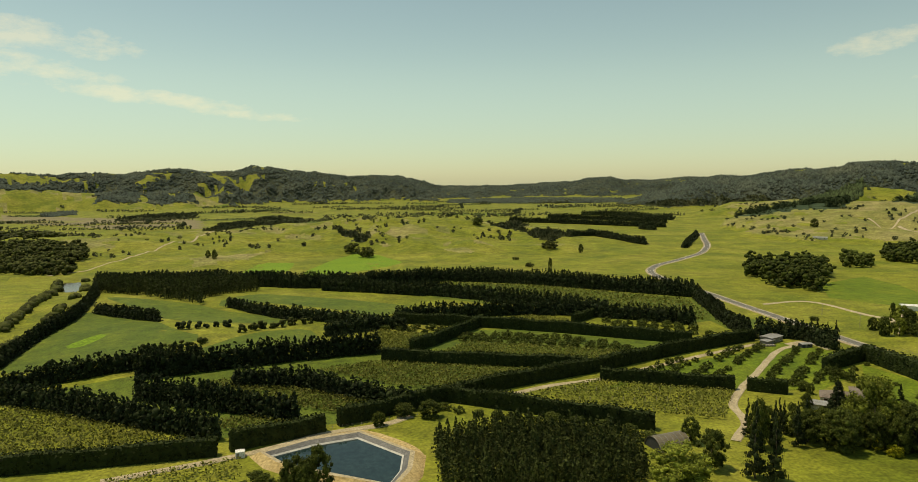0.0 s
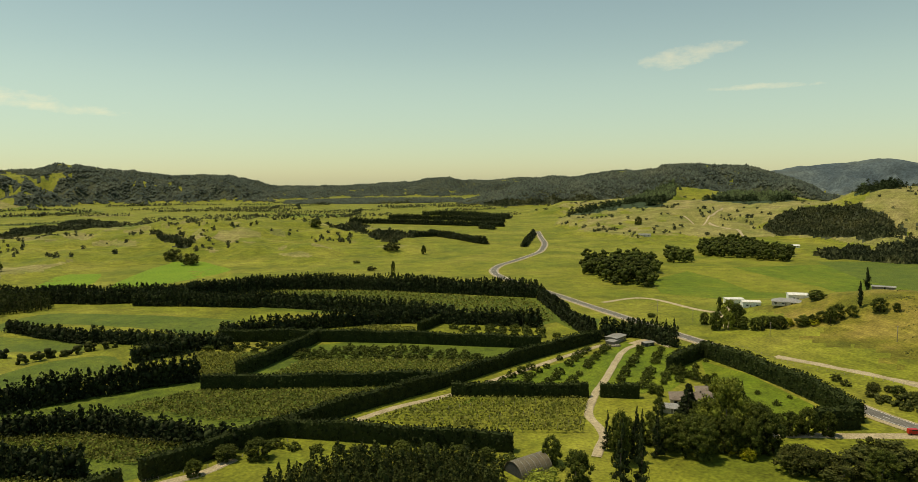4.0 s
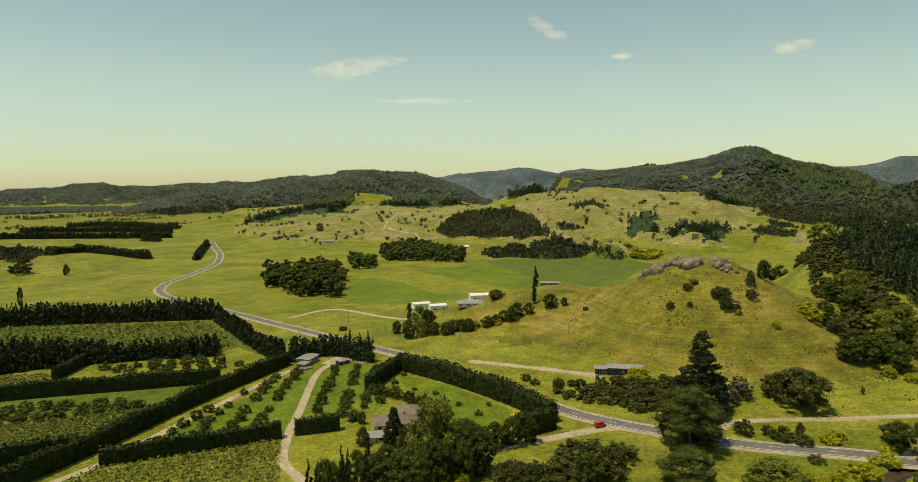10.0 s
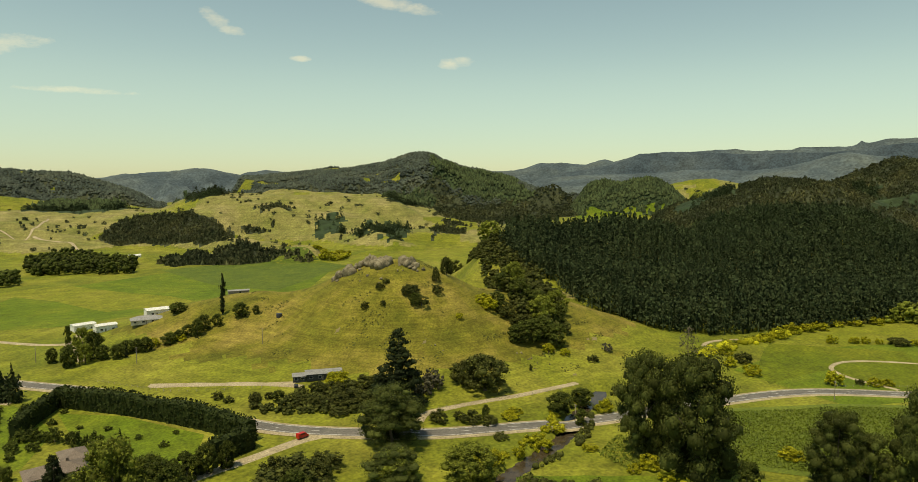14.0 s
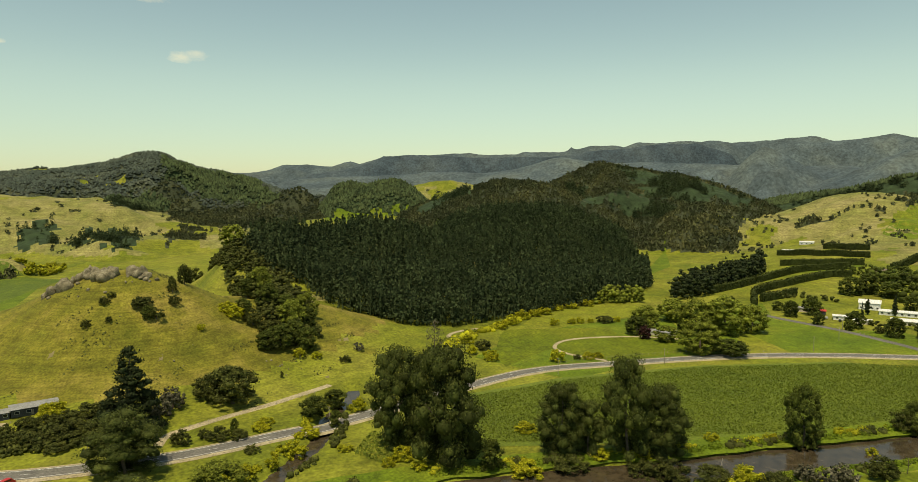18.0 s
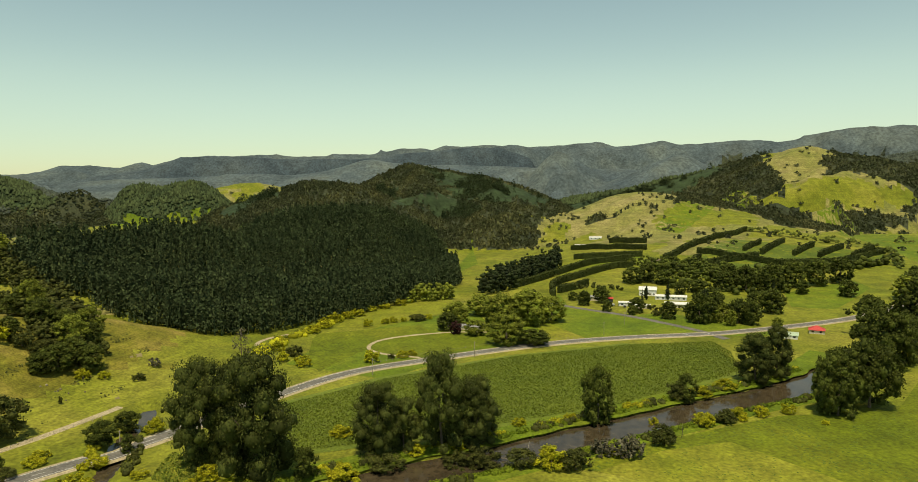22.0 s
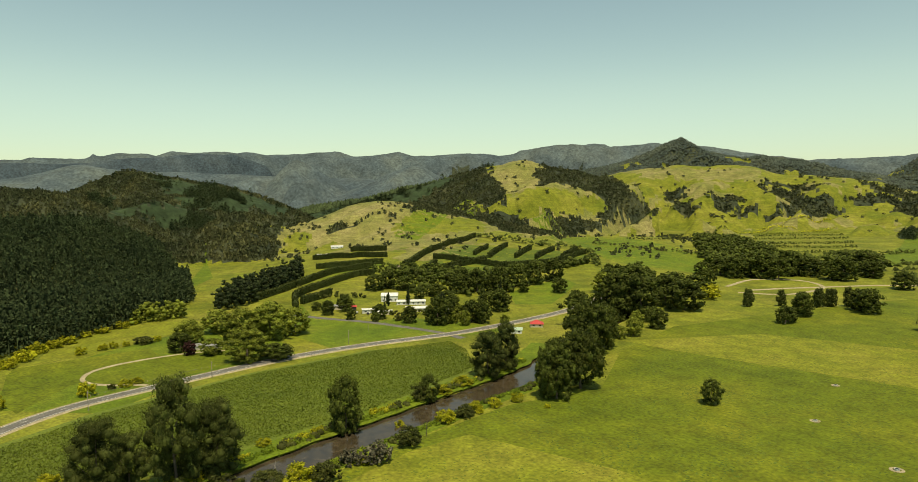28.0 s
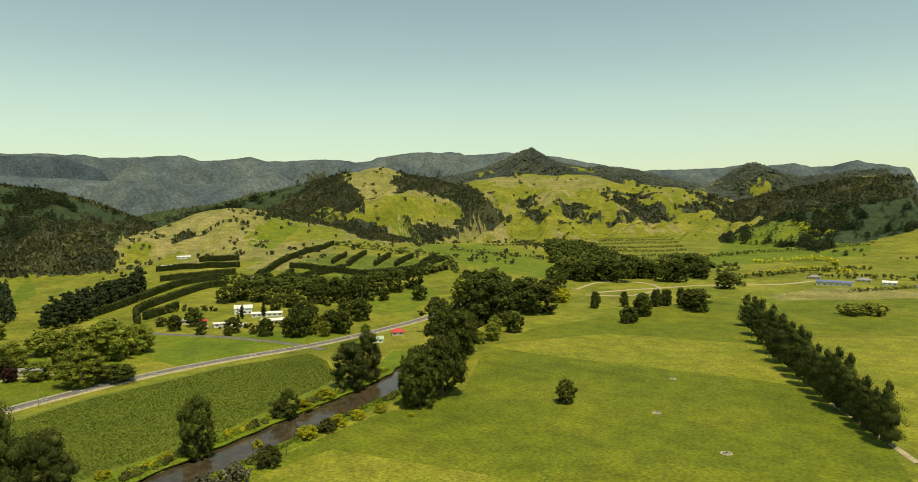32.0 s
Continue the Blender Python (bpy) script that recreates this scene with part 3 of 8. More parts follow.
def inside(px, py, poly):
    hit = np.zeros(np.shape(px), bool)
    for (ax, ay), (bx, by) in zip(poly, poly[1:] + poly[:1]):
        cross = (ay > py) != (by > py)
        with np.errstate(divide="ignore", invalid="ignore"):
            hit ^= cross & (px < (bx - ax) * (py - ay) / (by - ay) + ax)
    return hit


COVERS = ["grass", "dry", "bush", "pinebush", "lush", "soil", "hazybush", "hazyshade", "hillgrass"]
ZONES = []
ZONES.append(("bush", [(-213, 1142), (-168, 1110), (-148, 1065), (-133, 1061), (-143, 1032), (-167, 1041)]))
ZONES.append(("bush", [(70, 1248), (84, 1250), (121, 1369), (129, 1270), (100, 1195), (74, 1196)]))
ZONES.append(("bush", [(126, 1190), (174, 1276), (183, 1157), (170, 1107), (151, 1092), (135, 1093)]))
ZONES.append(("soil", [(-1616, 2370), (-1136, 2123), (-758, 1962), (-592, 1566), (-814, 1599), (-1331, 1950)]))
ZONES.append(("bush", [(-1708, 3192), (-1636, 3241), (-1565, 3194), (-1528, 3219), (-1470, 3149), (-1359, 2853), (-1399, 2863), (-1484, 2763)]))
ZONES.append(("bush", [(-1488, 3191), (-1429, 3348), (-1404, 3374), (-1361, 3358), (-1284, 3065), (-1363, 2943)]))
ZONES.append(("bush", [(-2001, 2949), (-1990, 3037), (-1864, 3060), (-1735, 2838), (-1802, 2744), (-1853, 2729)]))
ZONES.append(("bush", [(-1832, 3095), (-1769, 3151), (-1718, 3058), (-1809, 3055)]))
ZONES.append(("bush", [(-1646, 3262), (-1615, 3285), (-1550, 3224), (-1570, 3191)]))
ZONES.append(("bush", [(-1363, 2973), (-1265, 3063), (-1253, 3118), (-1162, 2983), (-1199, 2917), (-1292, 2910), (-1253, 2756)]))
ZONES.append(("bush", [(-1460, 2352), (-1509, 2634), (-1335, 2341), (-1379, 2237)]))
ZONES.append(("bush", [(-1025, 2016), (-1026, 2210), (-924, 2342), (-805, 2062), (-964, 1914)]))
ZONES.append(("bush", [(-498, 1317), (-610, 1735), (-560, 1818), (-500, 1621), (-522, 1512), (-455, 1274), (-458, 1240)]))
ZONES.append(("bush", [(-507, 1667), (-594, 1985), (-538, 2035), (-464, 1925), (-430, 1875), (-407, 1740), (-444, 1678)]))
ZONES.append(("bush", [(-46, 3533), (386, 3795), (810, 3522), (840, 3490), (675, 2802), (678, 2948), (653, 2976), (302, 2967), (-9, 3142), (-42, 3177)]))
ZONES.append(("pinebush", [(715, 1743), (623, 1477), (664, 1524), (810, 1797), (1004, 1886), (1267, 2309), (1324, 2354), (1357, 2361), (1415, 2361), (1078, 1801), (757, 1328), (748, 1345), (726, 1339), (694, 1383), (639, 1387), (610, 1447)]))
ZONES.append(("pinebush", [(872, 1339), (1176, 1741), (1225, 1736), (1234, 1711), (1601, 2159), (1282, 1703), (1297, 1687), (1636, 2070), (1683, 2041), (1016, 1243), (937, 1220), (924, 1289)]))
ZONES.append(("bush", [(798, 1046), (888, 1121), (909, 1102), (974, 1110), (1004, 1098), (995, 1047), (963, 997), (972, 919), (957, 919), (819, 808), (831, 952), (804, 1017), (787, 1016)]))
ZONES.append(("bush", [(819, 808), (821, 765), (771, 708), (761, 679), (759, 689), (743, 726), (757, 773)]))
ZONES.append(("bush", [(996, 933), (1021, 892), (1001, 865), (976, 902)]))
ZONES.append(("bush", [(1032, 951), (1040, 921), (1110, 923), (1048, 874), (1026, 921)]))
ZONES.append(("pinebush", [(1014, 786), (1108, 824), (1116, 796), (1015, 733), (1000, 759)]))
ZONES.append(("pinebush", [(1033, 714), (1097, 741), (1108, 732), (1144, 739), (1117, 715), (1011, 667), (1009, 682)]))
ZONES.append(("pinebush", [(974, 645), (1113, 707), (1149, 709), (1159, 697), (1014, 600), (961, 605)]))
ZONES.append(("bush", [(695, 821), (730, 827), (749, 816), (785, 837), (757, 793), (751, 741), (774, 623), (741, 678), (721, 685), (654, 751)]))
ZONES.append(("bush", [(1185, 636), (1175, 577), (1085, 537), (1047, 569)]))
ZONES.append(("bush", [(1216, 642), (1217, 609), (1231, 593), (1180, 575), (1192, 625)]))
ZONES.append(("pinebush", [(2861, 3027), (2930, 3035), (2969, 3013), (1112, 1137), (1119, 1118), (3172, 2989), (1110, 1075), (1087, 1075), (1066, 1101), (1077, 1143)]))
ZONES.append(("pinebush", [(2293, 1384), (2328, 1296), (2311, 1260), (2254, 1205), (2236, 1147), (2113, 1064), (2105, 1036), (2063, 1029), (2098, 1066), (2093, 1106), (1325, 738), (1311, 758), (1231, 728), (1217, 747)]))
ZONES.append(("pinebush", [(2818, 1426), (2803, 1384), (2654, 1282), (2654, 1242), (2790, 1261), (2897, 1125), (4382, 1608), (4382, 1555), (2903, 1029), (2356, 784), (2357, 812), (2170, 779), (2376, 874), (2442, 1115), (2540, 1190), (2270, 1132)]))
ZONES.append(("bush", [(2108, 1058), (2104, 1028), (2008, 958), (2061, 954), (2399, 1066), (2395, 1033), (2187, 922), (2304, 940), (2276, 903), (2312, 863), (2159, 786), (2129, 752), (2133, 730), (2338, 766), (2341, 714), (2374, 665), (2079, 568), (2011, 595), (1756, 589), (1372, 542), (1281, 557), (1259, 580), (1279, 672)]))
ZONES.append(("lush", [(2000, 576), (2072, 566), (2115, 494), (2159, 283), (1283, 208), (2138, 315), (2119, 414), (2088, 435), (1892, 472)]))
ZONES.append(("lush", [(875, 161), (1166, 164), (1150, 142), (828, 129), (817, 152)]))
ZONES.append(("pinebush", [(1283, 208), (1288, 173), (2759, 248), (2769, 195), (2827, 168), (2841, 140), (1304, 97), (1246, 107), (1211, 196)]))
ZONES.append(("pinebush", [(1530, -104), (1411, -138), (1318, -146), (1320, -223), (1270, -255), (1215, -250), (1272, -243), (1312, -201), (1306, -160), (1266, -100)]))
ZONES.append(("pinebush", [(1599, -212), (1592, -231), (1534, -240), (1521, -257), (1506, -311), (1518, -334), (1481, -342), (1461, -432), (1417, -484), (1381, -470), (1367, -446), (1366, -390), (1395, -312), (1438, -257), (1442, -226), (1503, -209)]))
ZONES.append(("pinebush", [(1432, -237), (1385, -346), (1367, -372), (1355, -368), (1224, -308), (1291, -314), (1292, -282), (1331, -277), (1342, -250)]))
ZONES.append(("bush", [(3653, -2513), (3770, -2647), (3687, -2687), (1488, -1042), (1295, -956), (1176, -874), (1155, -884), (1221, -834), (1286, -866), (1303, -843), (1494, -901), (1551, -897), (1585, -878), (1529, -975), (3639, -2483)]))
ZONES.append(("bush", [(1049, -546), (1562, -889), (1548, -904), (1484, -902), (1288, -849), (1224, -820), (1181, -841), (1142, -881), (996, -772), (977, -813), (894, -747), (881, -713), (900, -656), (985, -659), (1013, -639), (1034, -595), (1024, -542)]))
ZONES.append(("bush", [(1291, -1059), (1325, -1142), (3311, -3075), (3289, -3164), (3243, -3227), (3174, -3211), (3140, -3231), (2453, -2543), (2315, -2475), (1206, -1236), (1122, -1145), (1148, -1071), (1180, -1087), (1199, -1052), (1220, -1054), (1165, -974)]))
ZONES.append(("bush", [(995, -830), (1103, -951), (1098, -982), (1077, -1002), (1080, -1025), (1057, -1037), (1063, -1081), (1040, -1037), (1050, -959), (986, -880), (972, -837), (882, -736), (986, -835)]))
ZONES.append(("grass", [(1177, -943), (1158, -979), (1163, -1040), (1134, -1066), (1111, -1132), (1090, -1110), (1100, -1026), (1113, -954), (999, -831), (1126, -934), (1168, -854)]))
ZONES.append(("grass", [(1014, -504), (1021, -618), (993, -665), (925, -602), (928, -522), (941, -504), (944, -465), (952, -457)]))
ZONES.append(("bush", [(1074, -397), (1038, -453), (1046, -394)]))
ZONES.append(("bush", [(1031, -481), (1022, -519), (1022, -476)]))
ZONES.append(("bush", [(3206, -3197), (2442, -2459), (2334, -2397), (2294, -2405), (1637, -1719), (1583, -1695), (1208, -1289), (1123, -1235), (1123, -1259), (1251, -1470), (924, -1073), (931, -1055), (1099, -1234), (1066, -1071), (1086, -1063), (1115, -1137), (1147, -1068), (1192, -1094)]))
ZONES.append(("dry", [(2163, -2448), (1569, -1785), (1468, -1834), (1426, -1823), (1384, -1894), (1291, -1933), (1247, -2002), (1186, -1955), (1193, -1873), (1262, -1851), (1239, -1771), (1284, -1756), (1345, -1803), (1374, -1802), (1439, -1686), (1482, -1700)]))
ZONES.append(("bush", [(1329, -1614), (1374, -1704), (1368, -1735), (1313, -1701), (1234, -1615), (1293, -1655)]))
ZONES.append(("bush", [(1257, -1563), (1183, -1501), (1172, -1523), (1114, -1508), (1128, -1485), (1162, -1491), (1179, -1472)]))
ZONES.append(("bush", [(1218, -1676), (1165, -1725), (1096, -1662), (1074, -1627), (1075, -1566), (1108, -1557)]))
ZONES.append(("bush", [(1100, -1768), (1149, -1909), (1132, -1935), (1104, -1936), (1009, -1854), (960, -1856), (923, -1890), (937, -1805), (905, -1649), (917, -1631), (969, -1689), (970, -1648), (1009, -1637), (1047, -1583), (1074, -1595), (1068, -1633), (1035, -1624), (1009, -1661), (987, -1662), (984, -1700), (1071, -1861), (1010, -1707), (1024, -1691)]))
ZONES.append(("bush", [(1180, -1888), (1103, -1997), (997, -1894), (955, -1898), (993, -1878), (1111, -1966)]))
ZONES.append(("bush", [(940, -1925), (910, -1984), (826, -2020), (829, -1983)]))
ZONES.append(("bush", [(952, -2056), (897, -2046), (883, -2134), (857, -2132), (814, -2081), (816, -2037), (893, -2007)]))
ZONES.append(("bush", [(829, -2027), (812, -2052), (780, -2034), (721, -1913), (774, -1928)]))
ZONES.append(("bush", [(753, -2004), (705, -1981), (681, -1887)]))
ZONES.append(("pinebush", [(1379, -174), (1331, -176), (1337, -210), (1385, -232), (1390, -246), (1334, -242), (1321, -259), (1268, -265), (1211, -258), (1283, -242), (1315, -204), (1313, -160)]))


def cover_at(x, y):
    """Which cover lies at a place: an index into COVERS."""
    wx, wy = x + 9 * ripple(x, y, 90, 21) + 6 * ripple(x, y, 30, 23), y + 9 * ripple(x, y, 90, 22) + 6 * ripple(x, y, 30, 24)
    which = ridge_field(x, y)[1]
    kinds = np.array([COVERS.index(r[1]) for r in RIDGES] + [0])
    out = kinds[which]
    broken = ripple(x, y, 260, 31) + 0.5 * ripple(x, y, 70, 32)
    out[(out == 0) & (which >= 0) & (broken > 0.45)] = 1
    out[(out == 1) & (broken < -0.75)] = 0
    out[(out == 2) & (np.hypot(x - HUB[0], y - HUB[1]) > 2600) & (broken > np.where(x < -1100, 0.25, 1.25))] = 0
    out[(which < 0) & (x > 300) & (np.hypot(x - HUB[0], y - HUB[1]) < 620) & (height(x, y) + 2.5 * ripple(x, y, 40, 38) > 9)] = 8
    for name, poly in ZONES:
        out[inside(wx, wy, poly)] = COVERS.index(name)
    return out


angles = np.radians(np.concatenate([np.arange(-48, 184, 0.25), np.arange(184, 312, 4.0)]))
radii = np.concatenate([np.linspace(0, 90, 8)[:-1], np.geomspace(90, 850, 110)[:-1], np.geomspace(850, 2700, 180)[:-1], np.geomspace(2700, 4960, 62)])
ga, gr = np.meshgrid(angles, radii)
gx, gy = 18 + gr * np.sin(ga), 62 + gr * np.cos(ga)
gz = height(gx, gy)
na, nr = len(angles), len(radii)
gi = np.arange(na * nr).reshape(nr, na)
gj = np.roll(gi, -1, axis=1)
quads = np.stack([gi[:-1], gi[1:], gj[1:], gj[:-1]], -1).reshape(-1, 4)
cx, cy = gx.ravel()[quads].mean(1), gy.ravel()[quads].mean(1)
ground_cover = cover_at(cx, cy)
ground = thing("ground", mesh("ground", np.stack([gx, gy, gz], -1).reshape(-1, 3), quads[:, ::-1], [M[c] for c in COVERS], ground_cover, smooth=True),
               "green and dry grassy valley floor rising into rolling hills", "ground", kind="structure")


# ---- laid on the ground: fields, roads, water ----
from mathutils.geometry import delaunay_2d_cdt


def softened(poly, rounds):
    """Corners cut, so that an outline runs in curves."""
    for _ in range(rounds):
        poly = [(a[0] * (1 - k) + b[0] * k, a[1] * (1 - k) + b[1] * k) for a, b in zip(poly, poly[1:] + poly[:1]) for k in (0.22, 0.78)]
    return poly


def sheet(name, poly, mat, lift=0.12, step=12.0, rounds=0, level=None):
    """A mesh in the outline, laid over the ground."""
    poly = softened([tuple(p) for p in poly], rounds)
    rim = []
    for a, b in zip(poly, poly[1:] + poly[:1]):
        n = max(1, int(math.dist(a, b) / step))
        rim += [(a[0] + (b[0] - a[0]) * k / n, a[1] + (b[1] - a[1]) * k / n) for k in range(n)]
    xs, ys = np.array([p[0] for p in poly]), np.array([p[1] for p in poly])
    px, py = np.meshgrid(np.arange(xs.min(), xs.max(), step) + step / 2, np.arange(ys.min(), ys.max(), step) + step / 2)
    keep = inside(px, py, poly)
    pts = rim + list(zip(px[keep].tolist(), py[keep].tolist()))
    out = delaunay_2d_cdt([Vector(p) for p in pts], [(k, (k + 1) % len(rim)) for k in range(len(rim))], [], 1, 0.01)
    vs = np.array([tuple(v) for v in out[0]])
    zs = height(vs[:, 0], vs[:, 1]) + lift if level is None else np.full(len(vs), level)
    faces = []
    for f in out[2]:
        a, b, c = (vs[k] for k in f[:3])
        faces.append(tuple(f) if (b[0] - a[0]) * (c[1] - a[1]) - (b[1] - a[1]) * (c[0] - a[0]) > 0 else tuple(reversed(f)))
    return mesh(name, np.column_stack([vs, zs]), faces, mat, smooth=True)


def curve(points, step=5.0):
    """A smooth line through the points, with even steps."""
    p = [np.array(q, float) for q in points]
    p = [2 * p[0] - p[1]] + p + [2 * p[-1] - p[-2]]
    out = []
    for a, b, c, d in zip(p, p[1:], p[2:], p[3:]):
        n = max(1, int(np.linalg.norm(c - b) / step))
        for k in range(n):
            t = k / n
            out.append(0.5 * (2 * b + (c - a) * t + (2 * a - 5 * b + 4 * c - d) * t * t + (3 * b - a - 3 * c + d) * t ** 3))
    out.append(p[-2])
    return np.array(out)


def ribbon(name, line, offset, width, mat, lift=0.3, level=None, drape=False, flat=False):
    """A band beside a line, laid over the ground."""
    along = np.gradient(line, axis=0)
    along /= np.linalg.norm(along, axis=1)[:, None]
    side = np.stack([along[:, 1], -along[:, 0]], -1)
    rows = []
    mid = np.maximum(height(line[:, 0], line[:, 1]), -0.1)
    rim = 0.5 + 0.6 / width if level is None and not flat else 0.5
    for k, low in ((-rim, 0.5), (-0.5, 0), (0.0, 0), (0.5, 0), (rim, 0.5)) if rim > 0.5 else ((-0.5, 0), (0.0, 0), (0.5, 0)):
        worn = 1 + 0.09 * ripple(line[:, 0] + 50 * k, line[:, 1], 26, 71) if drape else np.ones(len(line))
        q = line + side * (offset + k * width * worn)[:, None]
        z = np.maximum(height(q[:, 0], q[:, 1]), -0.1) * (0.9 if drape else 0.3) + mid * (0.1 if drape else 0.7) if level is None else np.full(len(q), level)
        rows.append(np.column_stack([q, z + (lift - low if level is None else 0)]))
    n = len(line)
    verts = np.concatenate(rows)
    faces = [(k * n + i + 1, k * n + i, (k + 1) * n + i, (k + 1) * n + i + 1) for k in range(len(rows) - 1) for i in range(n - 1)]
    return mesh(name, verts, faces, mat)


def field(poly, mat, label, rounds=0, lift=None, step=8.0, name="field"):
    """A field laid over the ground, above the fields that it overlaps."""
    if lift is None:
        xs, ys = np.array([p[0] for p in poly], float), np.array([p[1] for p in poly], float)
        xs, ys = np.append(xs, xs.mean()), np.append(ys, ys.mean())
        level = 0
        for old, deep in field.laid:
            ox, oy = np.array([p[0] for p in old], float), np.array([p[1] for p in old], float)
            if inside(xs, ys, old).any() or inside(np.append(ox, ox.mean()), np.append(oy, oy.mean()), list(poly)).any():
                level = max(level, deep + 1)
        level = min(level, 4)
        field.laid.append((list(poly), level))
        lift = 0.06 + 0.045 * level
    return thing(name, sheet(name, poly, M[mat], lift, step, rounds), label, name.replace("_", " "), kind="structure")


field.laid = []


def track(points, width, label, mat="gravel", name="track", lift=0.27):
    line = curve(points, 2.5)
    width *= 0.78
    return thing(name, ribbon(name, line, 0, width, M[mat], lift, drape=True), label, "track", kind="structure")


# the sealed road that winds along the valley
ROAD = curve(((470, 1300), (424, 1157), (390, 1051), (340, 945), (285, 872), (240, 815), (219, 760), (219, 690), (232, 600), (244, 480), (250, 380), (246, 290), (250, 250), (268, 204), (290, 173),
              (316, 141), (366, 93), (396, 55), (412, 5), (426, -50), (432, -92), (431, -131), (426, -170), (425, -208), (434, -286), (452, -360), (490, -450)), 4.0)
road = thing("road", ribbon("road", ROAD, 0, 7.8, M["asphalt"], 0.46), "grey sealed two-lane country road with white lines", "road", kind="structure")
verge = thing("verge", ribbon("verge", ROAD, 0, 10.6, M["gravel"], 0.40), "pale gravel shoulder along the road", "verge", kind="structure")
part("edge_line", ribbon("edge_line", ROAD, 3.3, 0.24, M["line"], 0.485, flat=True), road, "white edge line")
part("edge_line", ribbon("edge_line", ROAD, -3.3, 0.24, M["line"], 0.485, flat=True), road, "white edge line")
for i in range(8, len(ROAD) - 4, 5):
    if ROAD[i][1] < 320 or ROAD[i][1] > 640:
        part("centre_dash", ribbon("centre_dash", ROAD[i:i + 2] if i % 2 else ROAD[i:i + 2], 0, 0.2, M["line"], 0.485, flat=True), road, "white centre dash")

# water
for name, line, half, low, text in (("river", RIVER, 17, -1.55, "slow brown river between grassy banks"), ("west_river", RIVER_WEST, 15, -1.3, "slow grey river beside the dark trees"),
                                    ("creek", CREEK, 6, -1.2, "narrow dark creek under the road")):
    thing(name, ribbon(name, curve(line, 6.0), 0, half * 1.5, M["water"], level=low), text, "river", kind="structure")

for offset, width in ((-17.0, 13.0), (15.5, 9.0)):
    thing("bank_grass", ribbon("bank_grass", curve(RIVER[1:11], 4.0), offset, width, M["lush"], 0.14, drape=True), "rank green grass along the river bank", "grass", kind="structure")
field([(261, -635), (180, -726), (138, -505), (175, -470)], "lush", "fresh green field behind the poplar row")
field([(418, -784), (412, -1000), (270, -1207), (295, -1338), (541, -1269)], "lush", "fresh green fields across the valley floor")
field([(682, -310), (817, -496), (674, -597), (627, -547), (645, -435), (616, -376), (632, -316)], "crop", "leafy orchard blocks between hedges")
field([(656, -127), (740, -243), (734, -301), (749, -321), (788, -266), (700, -154)], "lush", "green rows of vines on the slope")
field([(423, 90), (474, 65), (526, 9), (566, -66), (604, -155), (538, -137), (437, -196), (428, -168), (426, -66), (412, -8), (379, 38)], "lush", "green paddock between the forest and the road")
field([(501, -173), (497, -203), (413, -245), (409, -230), (418, -183), (431, -117), (440, -71), (510, -76), (537, -149)], "lush", "green paddock beside the side road")
field([(-259, 371), (-282, 404), (-289, 470), (-302, 531), (-277, 527), (-227, 494), (-196, 456), (-168, 436), (-178, 404), (-197, 400), (-218, 385), (-243, 376)], "crop", "wide dark green crop field beside the west river", rounds=1)
field([(-331, 607), (-275, 583), (-217, 554), (-193, 534), (-153, 516), (-126, 500), (-119, 472), (-155, 482), (-185, 481), (-224, 501), (-237, 515)], "crop", "dark green crop field between tree rows", rounds=1)
field([(-198, 543), (-206, 577), (-187, 615), (-129, 596), (-47, 558), (-41, 545), (-65, 503), (-87, 532), (-140, 556), (-173, 568)], "crop", "long green crop field below the shelterbelt", rounds=1)
field([(-169, 400), (-156, 414), (-148, 434), (-128, 458), (-105, 463), (-94, 440), (-91, 415), (-124, 404), (-136, 398)], "crop", "rounded crop field on a gentle rise", rounds=1)
field([(-254, 424), (-246, 451), (-237, 446), (-239, 424), (-246, 417)], "bright", "yellow-green patch in the crop field", rounds=1)
field([(-528, 767), (-488, 789), (-450, 748), (-376, 605), (-327, 497), (-332, 478)], "mown", "pale paddock on the west river bank", rounds=1)
field([(-259, 779), (-262, 894), (-229, 891), (-217, 886), (-205, 794), (-232, 767)], "bright", "bright green young crop on the hill foot", rounds=1)
field([(-191, 765), (-165, 972), (-125, 989), (-85, 907), (-73, 879), (-91, 830), (-150, 760)], "bright", "bright green young crop on the hill foot", rounds=1)
field([(-218, 1260), (-162, 1272), (-121, 1301), (-105, 1293), (-113, 1236), (-127, 1126), (-153, 1123), (-169, 1139), (-182, 1137), (-225, 1209)], "mown", "paler mown paddock on the hilltop", rounds=1)
field([(-34, 600), (-14, 617), (48, 582), (22, 560)], "crop", "rows of young vines in a small block")
field([(126, 603), (151, 623), (210, 592), (200, 559), (143, 556)], "crop", "rows of young vines in a small block")
field([(185, 525), (213, 540), (222, 494), (204, 463), (190, 470)], "crop", "rows of young vines in a small block")
field([(73, 334), (105, 372), (181, 407), (208, 427), (225, 399), (211, 352), (182, 330), (144, 331), (114, 364)], "lush", "bright mown grass under the orchard trees")
field([(225, 369), (233, 338), (231, 289), (197, 266), (190, 303)], "lush", "bright grass under young orchard trees")
field([(141, 325), (170, 322), (151, 297), (129, 296)], "mown", "mown lawn beside the drive")
field([(359, 660), (453, 727), (550, 715), (610, 713), (666, 560), (754, 568), (547, 473), (455, 453), (424, 509), (360, 536), (325, 584)], "lush", "wide smooth green hay field")
